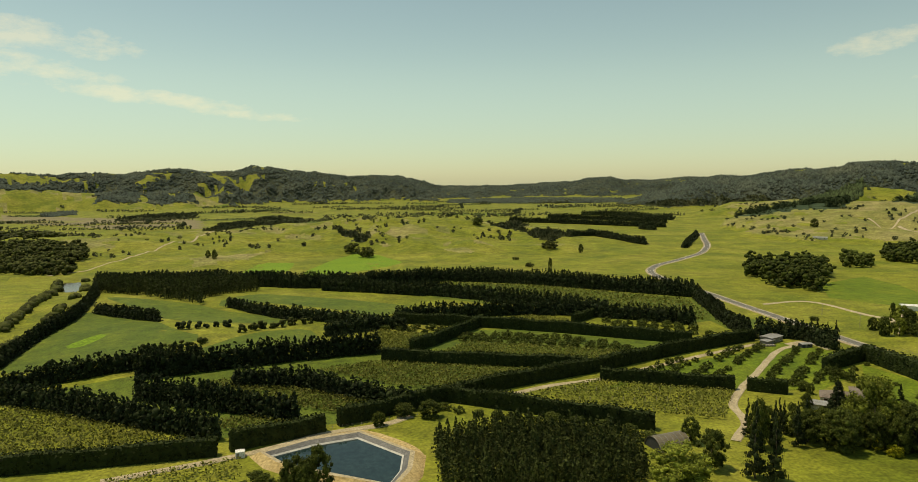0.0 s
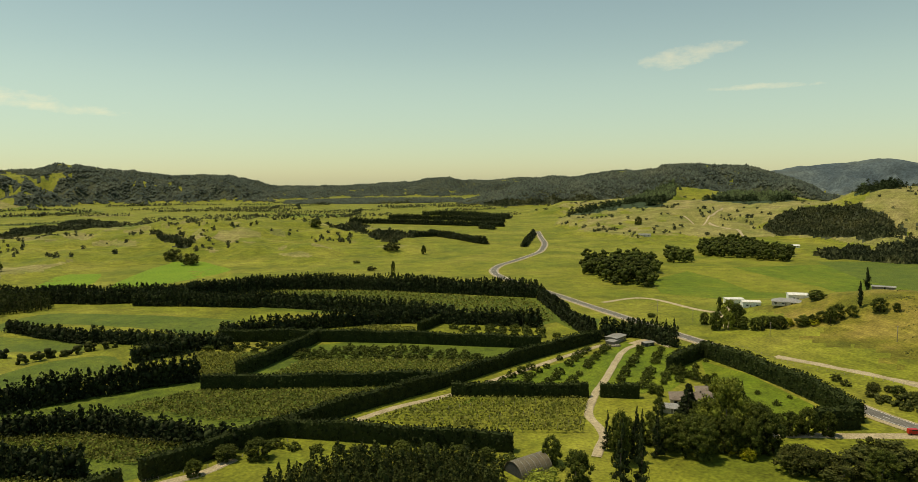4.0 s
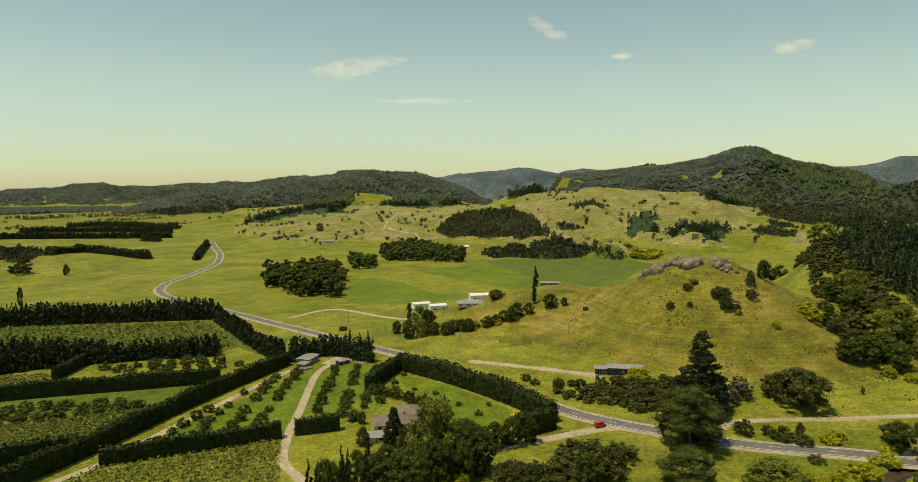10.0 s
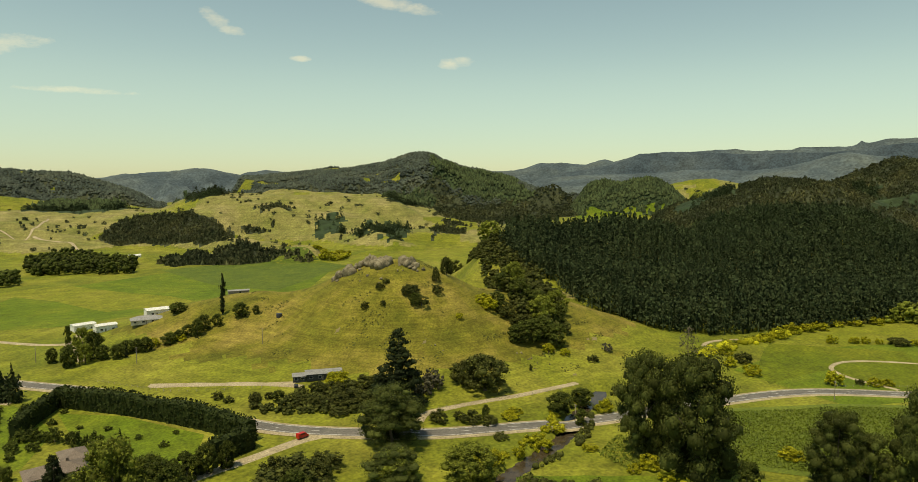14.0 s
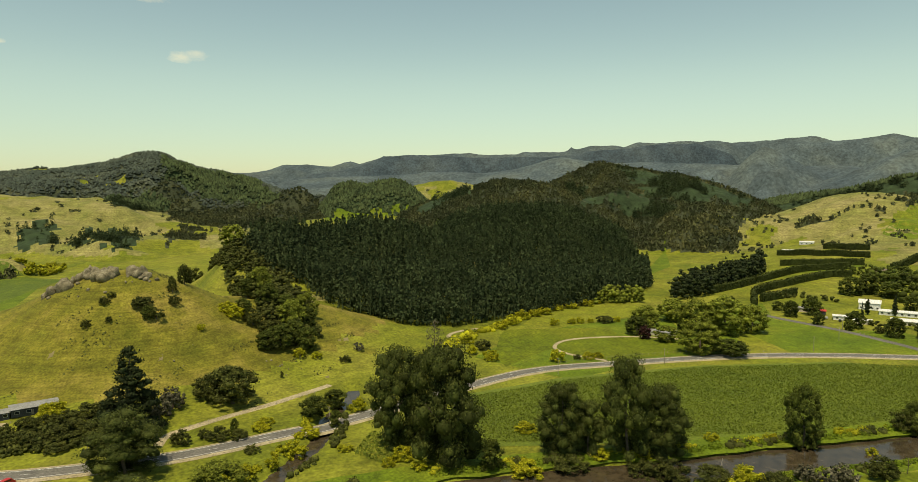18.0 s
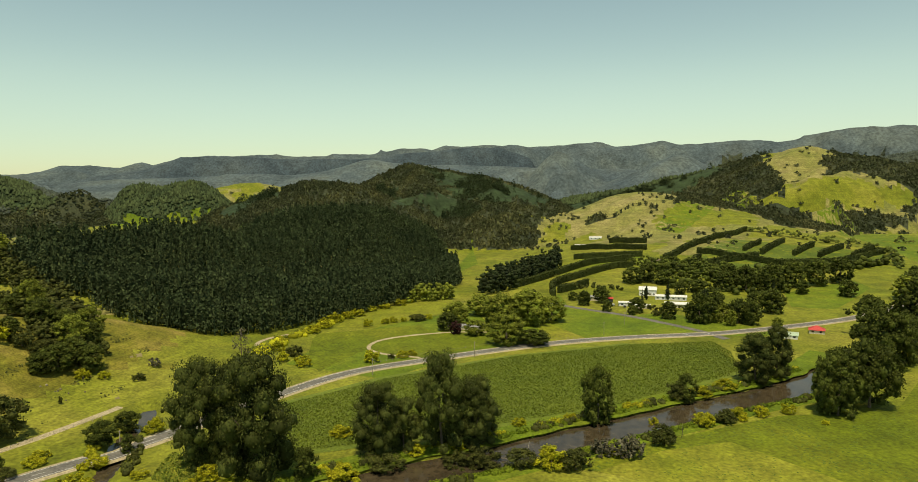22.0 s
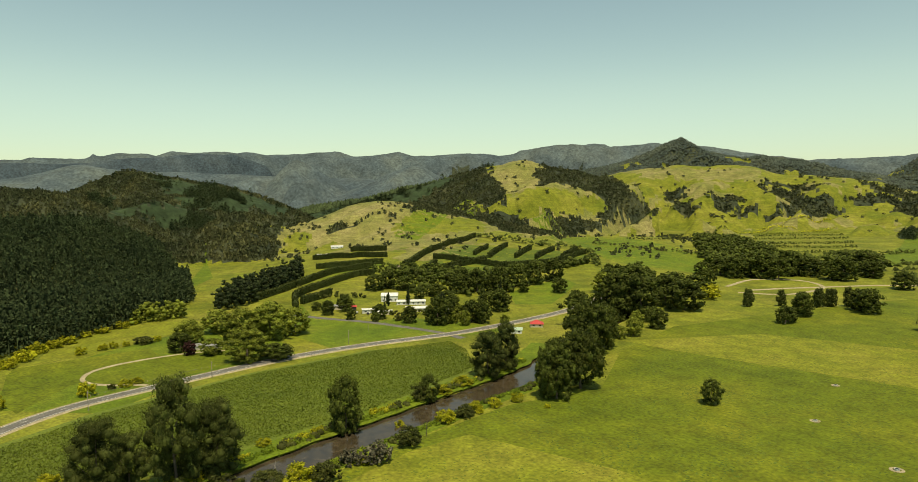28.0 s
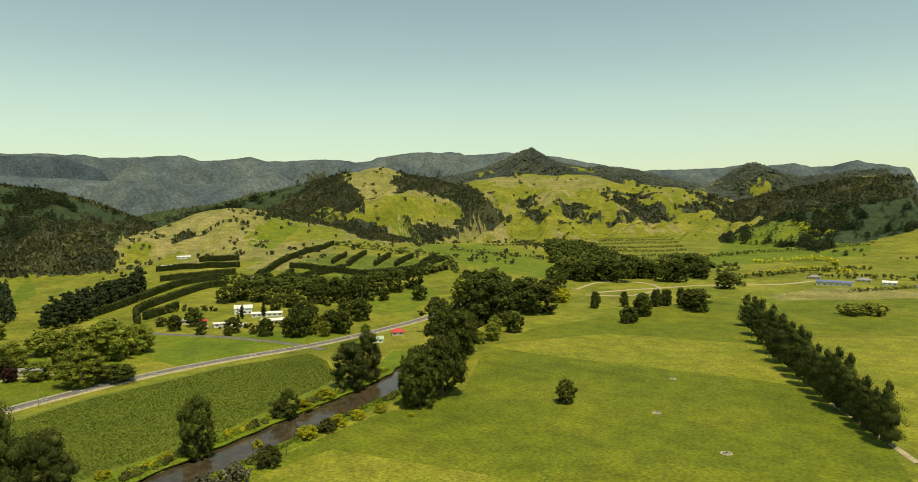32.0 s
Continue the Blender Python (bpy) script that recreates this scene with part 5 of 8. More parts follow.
def puff_set(rng, kind):
    rows = []
    if kind == "round":
        for k in range(110):
            z = rng.uniform(-1, 1)
            a, q = rng.uniform(0, 6.28), math.sqrt(rng.uniform(0.1, 1)) * 0.40
            w = math.sqrt(max(0.05, 1 - z * z)) if z > -0.2 else 1.0 - 0.35 * (-z - 0.2)
            r = rng.uniform(0.045, 0.095)
            rows.append((q * w * math.cos(a), q * w * math.sin(a), 0.48 + 0.43 * z, r, r * rng.uniform(0.95, 1.3)))
    elif kind == "bush":
        for _ in range(56):
            a, q = rng.uniform(0, 6.28), math.sqrt(rng.uniform(0, 1)) * 0.41
            r = rng.uniform(0.05, 0.105)
            rows.append((q * math.cos(a), q * math.sin(a), rng.uniform(0.08, 0.86 - q * 0.8), r, r * 1.15))
    elif kind == "tall":
        for k in range(95):
            z = 0.04 + 0.88 * (k + rng.uniform(0, 1)) / 95
            w = 0.42 * min(1.0, 0.7 + z) * (1 if z < 0.55 else 1 - (z - 0.55) * 1.55)
            a, q = rng.uniform(0, 6.28), math.sqrt(rng.uniform(0.05, 1)) * w
            r = rng.uniform(0.07, 0.145)
            rows.append((q * math.cos(a), q * math.sin(a), z, r, r * 0.72))
    elif kind == "column":
        for k in range(26):
            z = 0.08 + 0.86 * k / 25
            w = 0.46 * min(1, (z + 0.1) / 0.3) * (1 - max(0, z - 0.5) * 1.45)
            a = rng.uniform(0, 6.28)
            q = w * rng.uniform(0.1, 0.5)
            rows.append((q * math.cos(a), q * math.sin(a), z, max(0.08, w * rng.uniform(0.65, 0.9)), 0.08))
    elif kind == "pine":
        for k in range(170):
            z = 0.05 + 0.92 * ((k + rng.uniform(0, 1)) / 170) ** 1.15
            w = 0.50 * (1 - z) ** 0.75 + 0.015
            a, q = rng.uniform(0, 6.28), w * math.sqrt(rng.uniform(0.02, 0.95))
            r = rng.uniform(0.05, 0.10) * (1.2 - 0.75 * z)
            rows.append((q * math.cos(a), q * math.sin(a), z, r * 1.25, r * 0.6))
    elif kind == "spire":
        for k in range(22):
            z = 0.06 + 0.9 * k / 21
            w = 0.42 * (1 - z) + 0.04
            for _ in range(2):
                a, q = rng.uniform(0, 6.28), w * rng.uniform(0.2, 0.7)
                rows.append((q * math.cos(a), q * math.sin(a), z, w * 0.45, 0.045))
    return rows


# kind: thing's name, crown shape, leaf sprays, spray size, leaf colour, trunk top, label, category
KINDS = {
    "leaf": ("tree", "round", 5600, 0.015, "leaf", 0.5, "dark green broad-leaved tree with a full crown", "tree"),
    "willow": ("willow", "round", 5600, 0.015, "willow", 0.5, "lighter green willow with a rounded crown", "tree"),
    "poplar": ("poplar", "tall", 15000, 0.0098, "poplar", 0.75, "tall grey-green poplar with an uneven crown", "tree"),
    "gold": ("flowering_bush", "bush", 2200, 0.023, "gold", 0.3, "yellow-green flowering bush standing in the grass", "bush"),
    "scrub": ("shrub", "bush", 2400, 0.022, "scrub", 0.3, "dull green shrub standing in rough grass", "bush"),
    "grey": ("grey_shrub", "bush", 420, 0.042, "grey", 0.5, "greyish half-bare shrub beside the water", "bush"),
    "purple": ("copper_tree", "round", 1500, 0.026, "purple", 0.5, "dark copper-leaved tree in the garden", "tree"),
    "pine": ("pine_tree", "pine", 6000, 0.015, "pine", 0.9, "tall dark pine with layered boughs", "pine tree"),
    "spire": ("conifer", "spire", 1500, 0.019, "pine", 0.8, "dark pointed conifer near the house", "conifer"),
    "cypress": ("cypress", "column", 500, 0.03, "pine", 0.4, "slim dark columnar cypress", "cypress"),
    "lombardy": ("poplar", "column", 4500, 0.0145, "poplar", 0.4, "tall narrow poplar in a row along the paddock", "tree"),
    "pale": ("tree", "round", 1800, 0.021, "willow", 0.4, "low spreading pale green tree in the paddock", "tree"),
    "sparse": ("tree", "tall", 380, 0.03, "grey", 0.95, "thin half-bare tree on the hill foot", "tree"),
    "bare": ("dead_tree", "tall", 60, 0.02, "grey", 0.95, "bare grey dead tree on the river bank", "tree"),
    "fruit": ("fruit_tree", "bush", 440, 0.047, "leaf", 0.3, "low round fruit tree in the orchard", "fruit tree"),
}
PATTERNS = {}
GROUPS = {"lombardy": "poplars in the row", "fruit": "orchard trees", "gold": "flowering bushes"}


def plant(kind, rows):
    """Trees of one kind: rows of x, y, height, width."""
    name, form, sprays, size, mat, top, label, category = KINDS[kind]
    for fine in (1, 0):
        if (kind, fine) in PATTERNS:
            continue
        rng = np.random.RandomState(sum(map(ord, kind)))
        sprays, size = (sprays, size) if fine else (sprays // 4, size * 1.9)
        PATTERNS[kind, fine] = [(crown(name + "_crown", rng, puff_set(rng, form), sprays, size, mat, 0.0 if kind in ("sparse", "bare") else 0.74), trunk(name + "_trunk", rng, top, 0.022 if form != "bush" else 0.03), [limb(name + "_limb", rng, top) for _ in range(6 if kind in ("sparse", "bare") else 3 if form == "tall" else 0)]) for _ in range(4)]
    for x, y, high, wide in rows:
        crown_mesh, trunk_mesh, limbs = PATTERNS[kind, int(math.hypot(x - HUB[0], y - HUB[1]) < 520)][plant.rng.randint(4)]
        m = pose(x, y, float(height(x, y)) - 0.1, 0, 0, plant.rng.uniform(0, 360)) @ Matrix.Diagonal((wide * 1.05, wide * 1.05, high * 1.04, 1))
        ob = thing(name, None, label, category, GROUPS.get(kind, ""), at=m)
        stem_part = part("trunk", trunk_mesh, ob)
        for q in limbs:
            part("limb", q, stem_part)
        part("crown", crown_mesh, ob)


plant.rng = np.random.RandomState(5)


# ---- bush on the hills ----
bush_rng = np.random.RandomState(41)
bd = 700 * 1.0025 ** np.arange(780)
ba, bd = np.meshgrid(np.arange(-42, 176, 0.12), bd, indexing="ij")
ba, bd = np.radians(ba + bush_rng.uniform(-0.09, 0.09, ba.shape)), bd * (1 + bush_rng.uniform(-0.003, 0.003, bd.shape))
bx, by = HUB[0] + bd * np.sin(ba), HUB[1] + bd * np.cos(ba)
bz, bcover = height(bx, by), cover_at(bx, by)
bgroup = ripple(bx, by, 210, 51) + 0.8 * ripple(bx, by, 60, 52)
bel = (bz - 104.0) / bd
behind = np.maximum.accumulate(np.concatenate([np.full((len(bel), 1), -9.0), bel[:, :-1]], 1), 1)


def hill_bush(name, cover, mat, label, near, far, seed, units, tall, thin=1.0, wide=1.0):
    """Crowns all over the hillsides that carry this cover and show across the valley."""
    rng = np.random.RandomState(seed)
    tufts = 1.0 if thin > 0.2 else np.where(bgroup > 0.55, 3.0, 0.12) * (bz > 6)
    h = tall * (0.75 + 0.5 * rng.uniform(0, 1, bd.shape)) * np.clip(bd / 2200, 0.85, 1.25)
    ok = ((bz + h - 104.0) / bd > behind) & (bcover == cover) & (rng.uniform(0, 1, bd.shape) < thin * tufts) & (bd > near) & (bd < far)
    x, y, z, d, h = bx[ok], by[ok], bz[ok], bd[ok], h[ok]
    n, w = len(x), np.clip(d * 0.0020, 2.2, 6.0)
    turn, pick = rng.uniform(0, 6.28, n), rng.randint(0, len(units), n)
    size = rng.uniform(0.25, 1.0, n) ** 1.6
    z, w, h = z + (h * 0.25 if units is not RAGGED else -0.1 * h), w * wide * (0.5 + size), h * (0.35 + 0.45 * size)
    v, f = gather_many(units, x, y, z, w, h, turn, pick)
    thing(name, mesh(name, v, f, M[mat]), label, "bush", kind="stuff")


# crowns past 2500 m take the bush colour with painted haze
hill_bush("hill_bush", 2, "hazywood", "dense native bush covering the far hills", 2500, 4900, 41, TENTS, 8.0, 0.8)
hill_bush("hill_bush", 2, "wood", "dense native bush covering the hills", 1150, 2500, 46, BUSHES, 8.5, 0.36, 1.25)
hill_bush("slope_bush", 2, "wood", "dark bush in patches on the lower slopes", 780, 1150, 45, BUSHES, 10.0, 0.30, 1.6)
hill_bush("hill_pines", 3, "pinewood", "dark pine plantations on the far slopes", 1900, 4900, 42, TENTS, 12.0, 0.9)
hill_bush("slope_pines", 3, "pinewood", "dark stands of pines on the lower slopes", 780, 1900, 47, RAGGED, 26.0, 0.15, 7.0)
hill_bush("scattered_trees", 0, "wood", "lone trees and bushes dotted over the pastures", 950, 3600, 43, BUSHES, 7.0, 0.0055, 1.5)
hill_bush("scattered_scrub", 1, "wood", "lone bushes dotted over the dry hills", 900, 3600, 44, BUSHES, 6.0, 0.010, 1.4)

# ---- woods and groves on the valley floor ----
wood("pine_forest", [(619, 297), (585, 270), (565, 242), (545, 215), (520, 187), (500, 160), (492, 132), (508, 106), (532, 74), (578, 20), (640, -42), (820, 40), (900, 95), (960, 150), (940, 250), (740, 310)], 5.4, 22, "pinewood",
     "dense dark pine plantation on a hillside", units=FOREST, wide=18, spread=0.24, seed=1)
wood("pine_forest", [(640, -42), (690, -82), (800, -104), (930, -100), (985, -60), (985, 90), (880, 88), (820, 40)], 5.4, 22, "pinewood",
     "dark upper stand of the pine plantation", units=FOREST, wide=18, spread=0.24, seed=2)
wood("copse", [(-350, 642), (-215, 554), (-227, 586), (-192, 633), (-205, 676), (-291, 683), (-390, 717)], 5.0, 13, "blockhedge", "dense wood of young conifers behind the crop fields", units=RAGGED, wide=14, seed=50)
wood("copse", [(427, -752), (405, -843), (478, -1021), (510, -980), (483, -854)], 11, 13, "leaf", "dark trees on the valley floor", keep=0.62, seed=10)
wood("copse", [(594, -734), (517, -671), (464, -699), (435, -755), (502, -867), (543, -857), (634, -952), (833, -1203), (785, -1010)], 10, 14, "leaf", "dense dark trees on the valley floor", keep=0.62, seed=11)
wood("copse", [(-10, 263), (3, 277), (28, 279), (64, 270), (70, 255), (67, 230), (42, 219), (2, 220), (-8, 232)], 2.5, 9, "blockhedge", "dense block of leafy young trees", keep=0.85, seed=13, units=FOREST, wide=9.0, spread=0.4)
wood("copse", [(283, 274), (293, 267), (289, 232), (275, 240), (265, 278)], 4, 4.5, "scrub", "dark bushes below the dark house", keep=0.85, seed=14)
wood("thicket", [(260, 289), (279, 249), (274, 239), (255, 284)], 4, 3, "scrub", "low scrub along the road bank", keep=0.85, seed=15)
wood("copse", [(800, 403), (742, 337), (617, 263), (459, 198), (417, 183), (406, 192), (420, 218), (646, 337)], 6, 10, "scrub", "mixed bush on the flank of the rocky hill", keep=0.85, seed=16)
wood("copse", [(723, -285), (637, -288), (532, -343), (577, -389), (687, -343)], 8, 13, "leaf", "dense dark trees behind the houses", keep=0.5, seed=17)
wood("copse", [(539, -467), (480, -510), (551, -563), (571, -520)], 9, 14, "leaf", "trees along the river bend", keep=0.85, seed=18)
wood("copse", [(-546, 794), (-465, 785), (-507, 913), (-568, 1008), (-648, 1023), (-697, 1016)], 11, 12, "scrub", "dark wood beside the west river", keep=0.85, seed=19)
wood("copse", [(-957, 1400), (-899, 1465), (-729, 1239), (-688, 1134), (-820, 1197)], 14, 12, "scrub", "dark wood on the west flats", keep=0.85, seed=20)
wood("copse", [(308, 722), (311, 649), (332, 613), (409, 738), (416, 809), (353, 812)], 10, 20, "leaf", "tall dark grove in the paddock", keep=0.85, seed=21)
wood("copse", [(530, 841), (593, 745), (668, 826), (670, 881), (622, 964)], 10, 17, "leaf", "tall dark grove beside the hay field", keep=0.85, seed=22)
wood("copse", [(457, 798), (472, 770), (516, 836), (495, 860)], 10, 17, "leaf", "tall dark grove beside the hay field", keep=0.85, seed=23)
wood("copse", [(601, -14), (607, -55), (641, -58), (635, -20)], 7, 14, "willow", "row of lighter trees by the forest", keep=0.85, seed=29)
wood("copse", [(613, -79), (646, -127), (734, -207), (825, -245), (689, -108)], 7.5, 20, "pine", "tall dark pines beside the vines", keep=0.85, seed=30)
wood("grove", [(770, 617), (794, 581), (858, 621), (837, 660)], 9, 8, "gold", "pale bamboo-like clump behind the hill", keep=0.85, seed=34)


# ---- orchard blocks west of the road ----
for k, (pts, high, wide) in enumerate((
        (((-172, 242), (-97, 258)), 7.5, 4.0), (((-93, 262), (-59, 282)), 8.0, 4.0), (((-54, 288), (13, 332), (69, 364), (118, 395), (193, 436)), 8.0, 4.0),
        (((-8, 320), (83, 280)), 8.0, 4.0), (((75, 352), (139, 333)), 7.0, 3.5), (((145, 332), (162, 325)), 7.0, 3.5), (((-46, 388), (72, 372)), 7.5, 3.5),
        (((-30, 405), (16, 482)), 8.0, 3.5), (((-48, 490), (36, 472), (150, 428)), 8.0, 3.5), (((83, 487), (112, 523)), 7.0, 3.5),
        (((233, 379), (237, 335), (237, 292), (232, 266)), 9.0, 7.0), (((229, 263), (212, 267)), 9.0, 5.0), (((229, 377), (200, 361)), 8.0, 4.5))):
    hedge(pts, high, wide, seed=k)
hedge(((669, -366), (693, -409)), 5, 4.0, "dark clipped hedge round a small orchard block", mat="blockhedge", seed=40, card=0.8, dense=1.1)
hedge(((690, -339), (710, -373)), 5, 4.0, "dark clipped hedge round a small orchard block", mat="blockhedge", seed=41, card=0.8, dense=1.1)
hedge(((736, -451), (775, -504)), 6, 4.0, "dark clipped hedge round a small orchard block", mat="blockhedge", seed=42, card=0.8, dense=1.1)
hedge(((671, -548), (698, -603)), 6, 4.0, "dark clipped hedge round a small orchard block", mat="blockhedge", seed=43, card=0.8, dense=1.1)
hedge(((622, -407), (621, -470), (627, -547)), 6.5, 4.0, "dark clipped hedge round a small orchard block", mat="blockhedge", seed=44, card=0.8, dense=1.1)
hedge(((714, -329), (857, -521)), 7.2, 4.0, "dark clipped hedge round a small orchard block", mat="blockhedge", seed=45, card=0.8, dense=1.1)
hedge(((660, -304), (695, -439)), 7.2, 4.0, "dark clipped hedge round a small orchard block", mat="blockhedge", seed=46, card=0.8, dense=1.1)
hedge(((737, -387), (657, -437)), 6.8, 4.0, "dark clipped hedge round a small orchard block", mat="blockhedge", seed=47, card=0.8, dense=1.1)
hedge(((715, -459), (780, -544)), 6.8, 4.0, "dark clipped hedge round a small orchard block", mat="blockhedge", seed=48, card=0.8, dense=1.1)
hedge(((700, -492), (737, -552)), 6.8, 4.0, "dark clipped hedge round a small orchard block", mat="blockhedge", seed=49, card=0.8, dense=1.1)
hedge(((683, -512), (715, -575)), 6.8, 4.0, "dark clipped hedge round a small orchard block", mat="blockhedge", seed=50, card=0.8, dense=1.1)
hedge(((649, -516), (679, -601)), 6.8, 4.0, "dark clipped hedge round a small orchard block", mat="blockhedge", seed=51, card=0.8, dense=1.1)
hedge(((657, -437), (649, -516)), 6.8, 4.0, "dark clipped hedge round a small orchard block", mat="blockhedge", seed=52, card=0.8, dense=1.1)
hedge(((857, -521), (882, -564)), 7, 4.0, "dark clipped hedge round a small orchard block", mat="blockhedge", seed=53, card=0.8, dense=1.1)
hedge(((871, -283), (782, -345)), 6.8, 4.0, "dark clipped hedge round a small orchard block", mat="blockhedge", seed=54, card=0.8, dense=1.1)
hedge(((792, -252), (749, -321)), 6.8, 4.0, "dark clipped hedge round a small orchard block", mat="blockhedge", seed=55, card=0.8, dense=1.1)
hedge(((654, -126), (740, -243), (737, -303)), 7.2, 4.0, "dark clipped hedge round a small orchard block", mat="blockhedge", seed=56, card=0.8, dense=1.1)
hedge(((588, -142), (655, -174), (705, -255), (700, -282)), 7, 4.0, "dark clipped hedge round a small orchard block", mat="blockhedge", seed=57, card=0.8, dense=1.1)
hedge(((613, -158), (634, -197)), 7.2, 4.0, "dark clipped hedge round a small orchard block", mat="blockhedge", seed=58, card=0.8, dense=1.1)
hedge(((870, -339), (825, -369)), 6.8, 4.0, "dark clipped hedge round a small orchard block", mat="blockhedge", seed=59, card=0.8, dense=1.1)
tree_line([(-194, 457), (-179, 460), (-162, 465)], 6, "pine", "dark low trees between the crop fields", seed=500)
tree_line([(-148, 447), (-130, 467), (-110, 485)], 6, "scrub", "hedgerow of low trees between the crop fields", seed=501)
tree_line([(-199, 403), (-173, 410), (-162, 421)], 5, "scrub", "hedgerow of low trees below the rounded field", seed=502)
tree_line([(352, -751), (317, -877), (269, -961), (231, -1002)], 8, "leaf", "garden trees round the settlement", seed=0)
tree_line([(501, -992), (459, -1188), (357, -1263), (287, -1295)], 8, "leaf", "trees between the valley fields", seed=1)
tree_line([(882, -564), (791, -593), (682, -604), (606, -545)], 11, "leaf", "tall dark trees closing the orchard blocks", seed=2)
tree_line([(625, -384), (616, -455), (629, -560)], 11, "leaf", "tall dark trees below the orchard blocks", seed=3)
tree_line([(634, -333), (619, -379)], 10, "leaf", "dark trees behind the houses", seed=4)
tree_line([(596, -264), (577, -294), (520, -315)], 10, "leaf", "garden trees behind the houses", seed=5)
tree_line([(601, -215), (626, -190), (618, -163)], 6, "scrub", "garden shrubs beside the side road", seed=6)
tree_line([(502, -218), (472, -221), (472, -244)], 6, "scrub", "garden shrubs before the houses", seed=7)
tree_line([(529, -194), (499, -199)], 4, "scrub", "garden hedge before the houses", seed=8)
tree_line([(1012, -1326), (961, -1508), (872, -1711)], 6, "gold", "orchard rows across the valley floor", seed=9)
tree_line([(986, -1300), (931, -1457), (845, -1677)], 6, "gold", "orchard rows across the valley floor", seed=10)
tree_line([(939, -1243), (896, -1398), (807, -1617)], 6, "willow", "orchard rows across the valley floor", seed=11)
tree_line([(886, -1176), (856, -1330), (754, -1521)], 6, "leaf", "orchard rows across the valley floor", seed=12)
tree_line([(760, -1000), (800, -1235), (696, -1412)], 6, "leaf", "orchard rows across the valley floor", seed=13)
tree_line([(674, -880), (696, -1056), (640, -1305)], 6, "leaf", "orchard rows across the valley floor", seed=14)
tree_line([(624, -813), (634, -952), (586, -1198)], 6, "leaf", "orchard rows across the valley floor", seed=15)
tree_line([(595, -775), (582, -862), (533, -1093)], 6, "leaf", "orchard rows across the valley floor", seed=16)
tree_line([(1011, -1085), (989, -1173), (980, -1287)], 5, "hedge", "dark netted orchard rows", seed=17)
tree_line([(993, -1063), (963, -1140), (940, -1230)], 5, "hedge", "dark netted orchard rows", seed=18)
tree_line([(965, -1029), (930, -1097), (896, -1167)], 5, "hedge", "dark netted orchard rows", seed=19)
tree_line([(789, -820), (749, -860), (774, -991)], 5, "hedge", "dark netted orchard rows", seed=20)
tree_line([(768, -709), (686, -735), (585, -762)], 7, "scrub", "bushes along the foot of the green slope", seed=21)
tree_line([(524, -676), (449, -686), (425, -734), (406, -812), (378, -889)], 15, "leaf", "tall trees along the valley floor", seed=22)
tree_line([(586, -757), (517, -751), (488, -847), (490, -992)], 15, "leaf", "tall dark trees along the valley floor", seed=23)
tree_line([(396, -1023), (321, -1099), (282, -1035)], 9, "gold", "yellow-green tree rows across the flat", seed=24)
tree_line([(330, -869), (290, -974), (244, -930)], 9, "gold", "yellow-green tree rows across the flat", seed=25)
tree_line([(472, -1477), (373, -1394)], 9, "gold", "yellow-green tree rows across the flat", seed=26)
tree_line([(309, -721), (344, -778), (374, -819)], 10, "leaf", "trees beside the far yard", seed=27)
tree_line([(275, -858), (224, -900), (164, -912)], 8, "leaf", "garden trees round the far houses", seed=28)
tree_line([(205, -747), (155, -841)], 5, "scrub", "shrubs round the far houses", seed=29)
tree_line([(651, -1665), (560, -1690), (379, -1463)], 10, "leaf", "trees below the wooded hill", seed=30)

for k, (pts, high) in enumerate((
        (((-235, 327), (-103, 273)), 13), (((-240, 336), (-187, 372), (-149, 378)), 12), (((-161, 326), (-74, 293)), 13), (((-174, 356), (-113, 379), (-50, 403)), 14),
        (((-117, 342), (-80, 338), (-24, 307)), 11), (((-124, 661), (-12, 705), (87, 667), (210, 597)), 14), (((-131, 640), (-34, 602)), 13), (((-36, 610), (116, 519)), 13),
        (((-48, 495), (55, 519), (121, 506), (170, 484)), 12), (((209, 588), (196, 493), (193, 442)), 12), (((197, 440), (221, 436), (229, 403)), 13),
        (((-268, 380), (-283, 440), (-297, 515), (-330, 600), (-366, 670)), 10), (((-372, 682), (-300, 690), (-232, 689), (-165, 660), (-124, 661)), 13),
        (((-378, 700), (-282, 712), (-151, 690), (-39, 704)), 13), (((-289, 528), (-223, 490)), 9), (((-190, 547), (-127, 497)), 9), (((-127, 505), (-39, 468)), 10), (((-89, 444), (-60, 470)), 10), (((-372, 692), (-300, 700), (-232, 699), (-165, 674)), 14), (((-120, 672), (-12, 716), (90, 678), (214, 606)), 14), (((-127, 650), (-34, 612), (30, 575)), 11))):
    belt(pts, high * 1.08, seed=k)

# rows of shelter trees behind the low hill
for k, (pts, high) in enumerate(((((130, 1690), (258, 1611), (355, 1513), (445, 1451)), 15), (((248, 1840), (370, 1746), (490, 1591)), 15), (((193, 1190), (222, 1238), (257, 1262)), 12), (((250, 1290), (283, 1150), (300, 1080)), 13),
                                 (((383, 1416), (402, 1378)), 12), (((363, 1974), (457, 1932), (538, 1701)), 15), (((344, 1022), (400, 1150), (440, 1240)), 11))):
    belt(pts, high, "dark row of planted conifers on the flat", gap=4.0, wide=24.0, seed=60 + k)

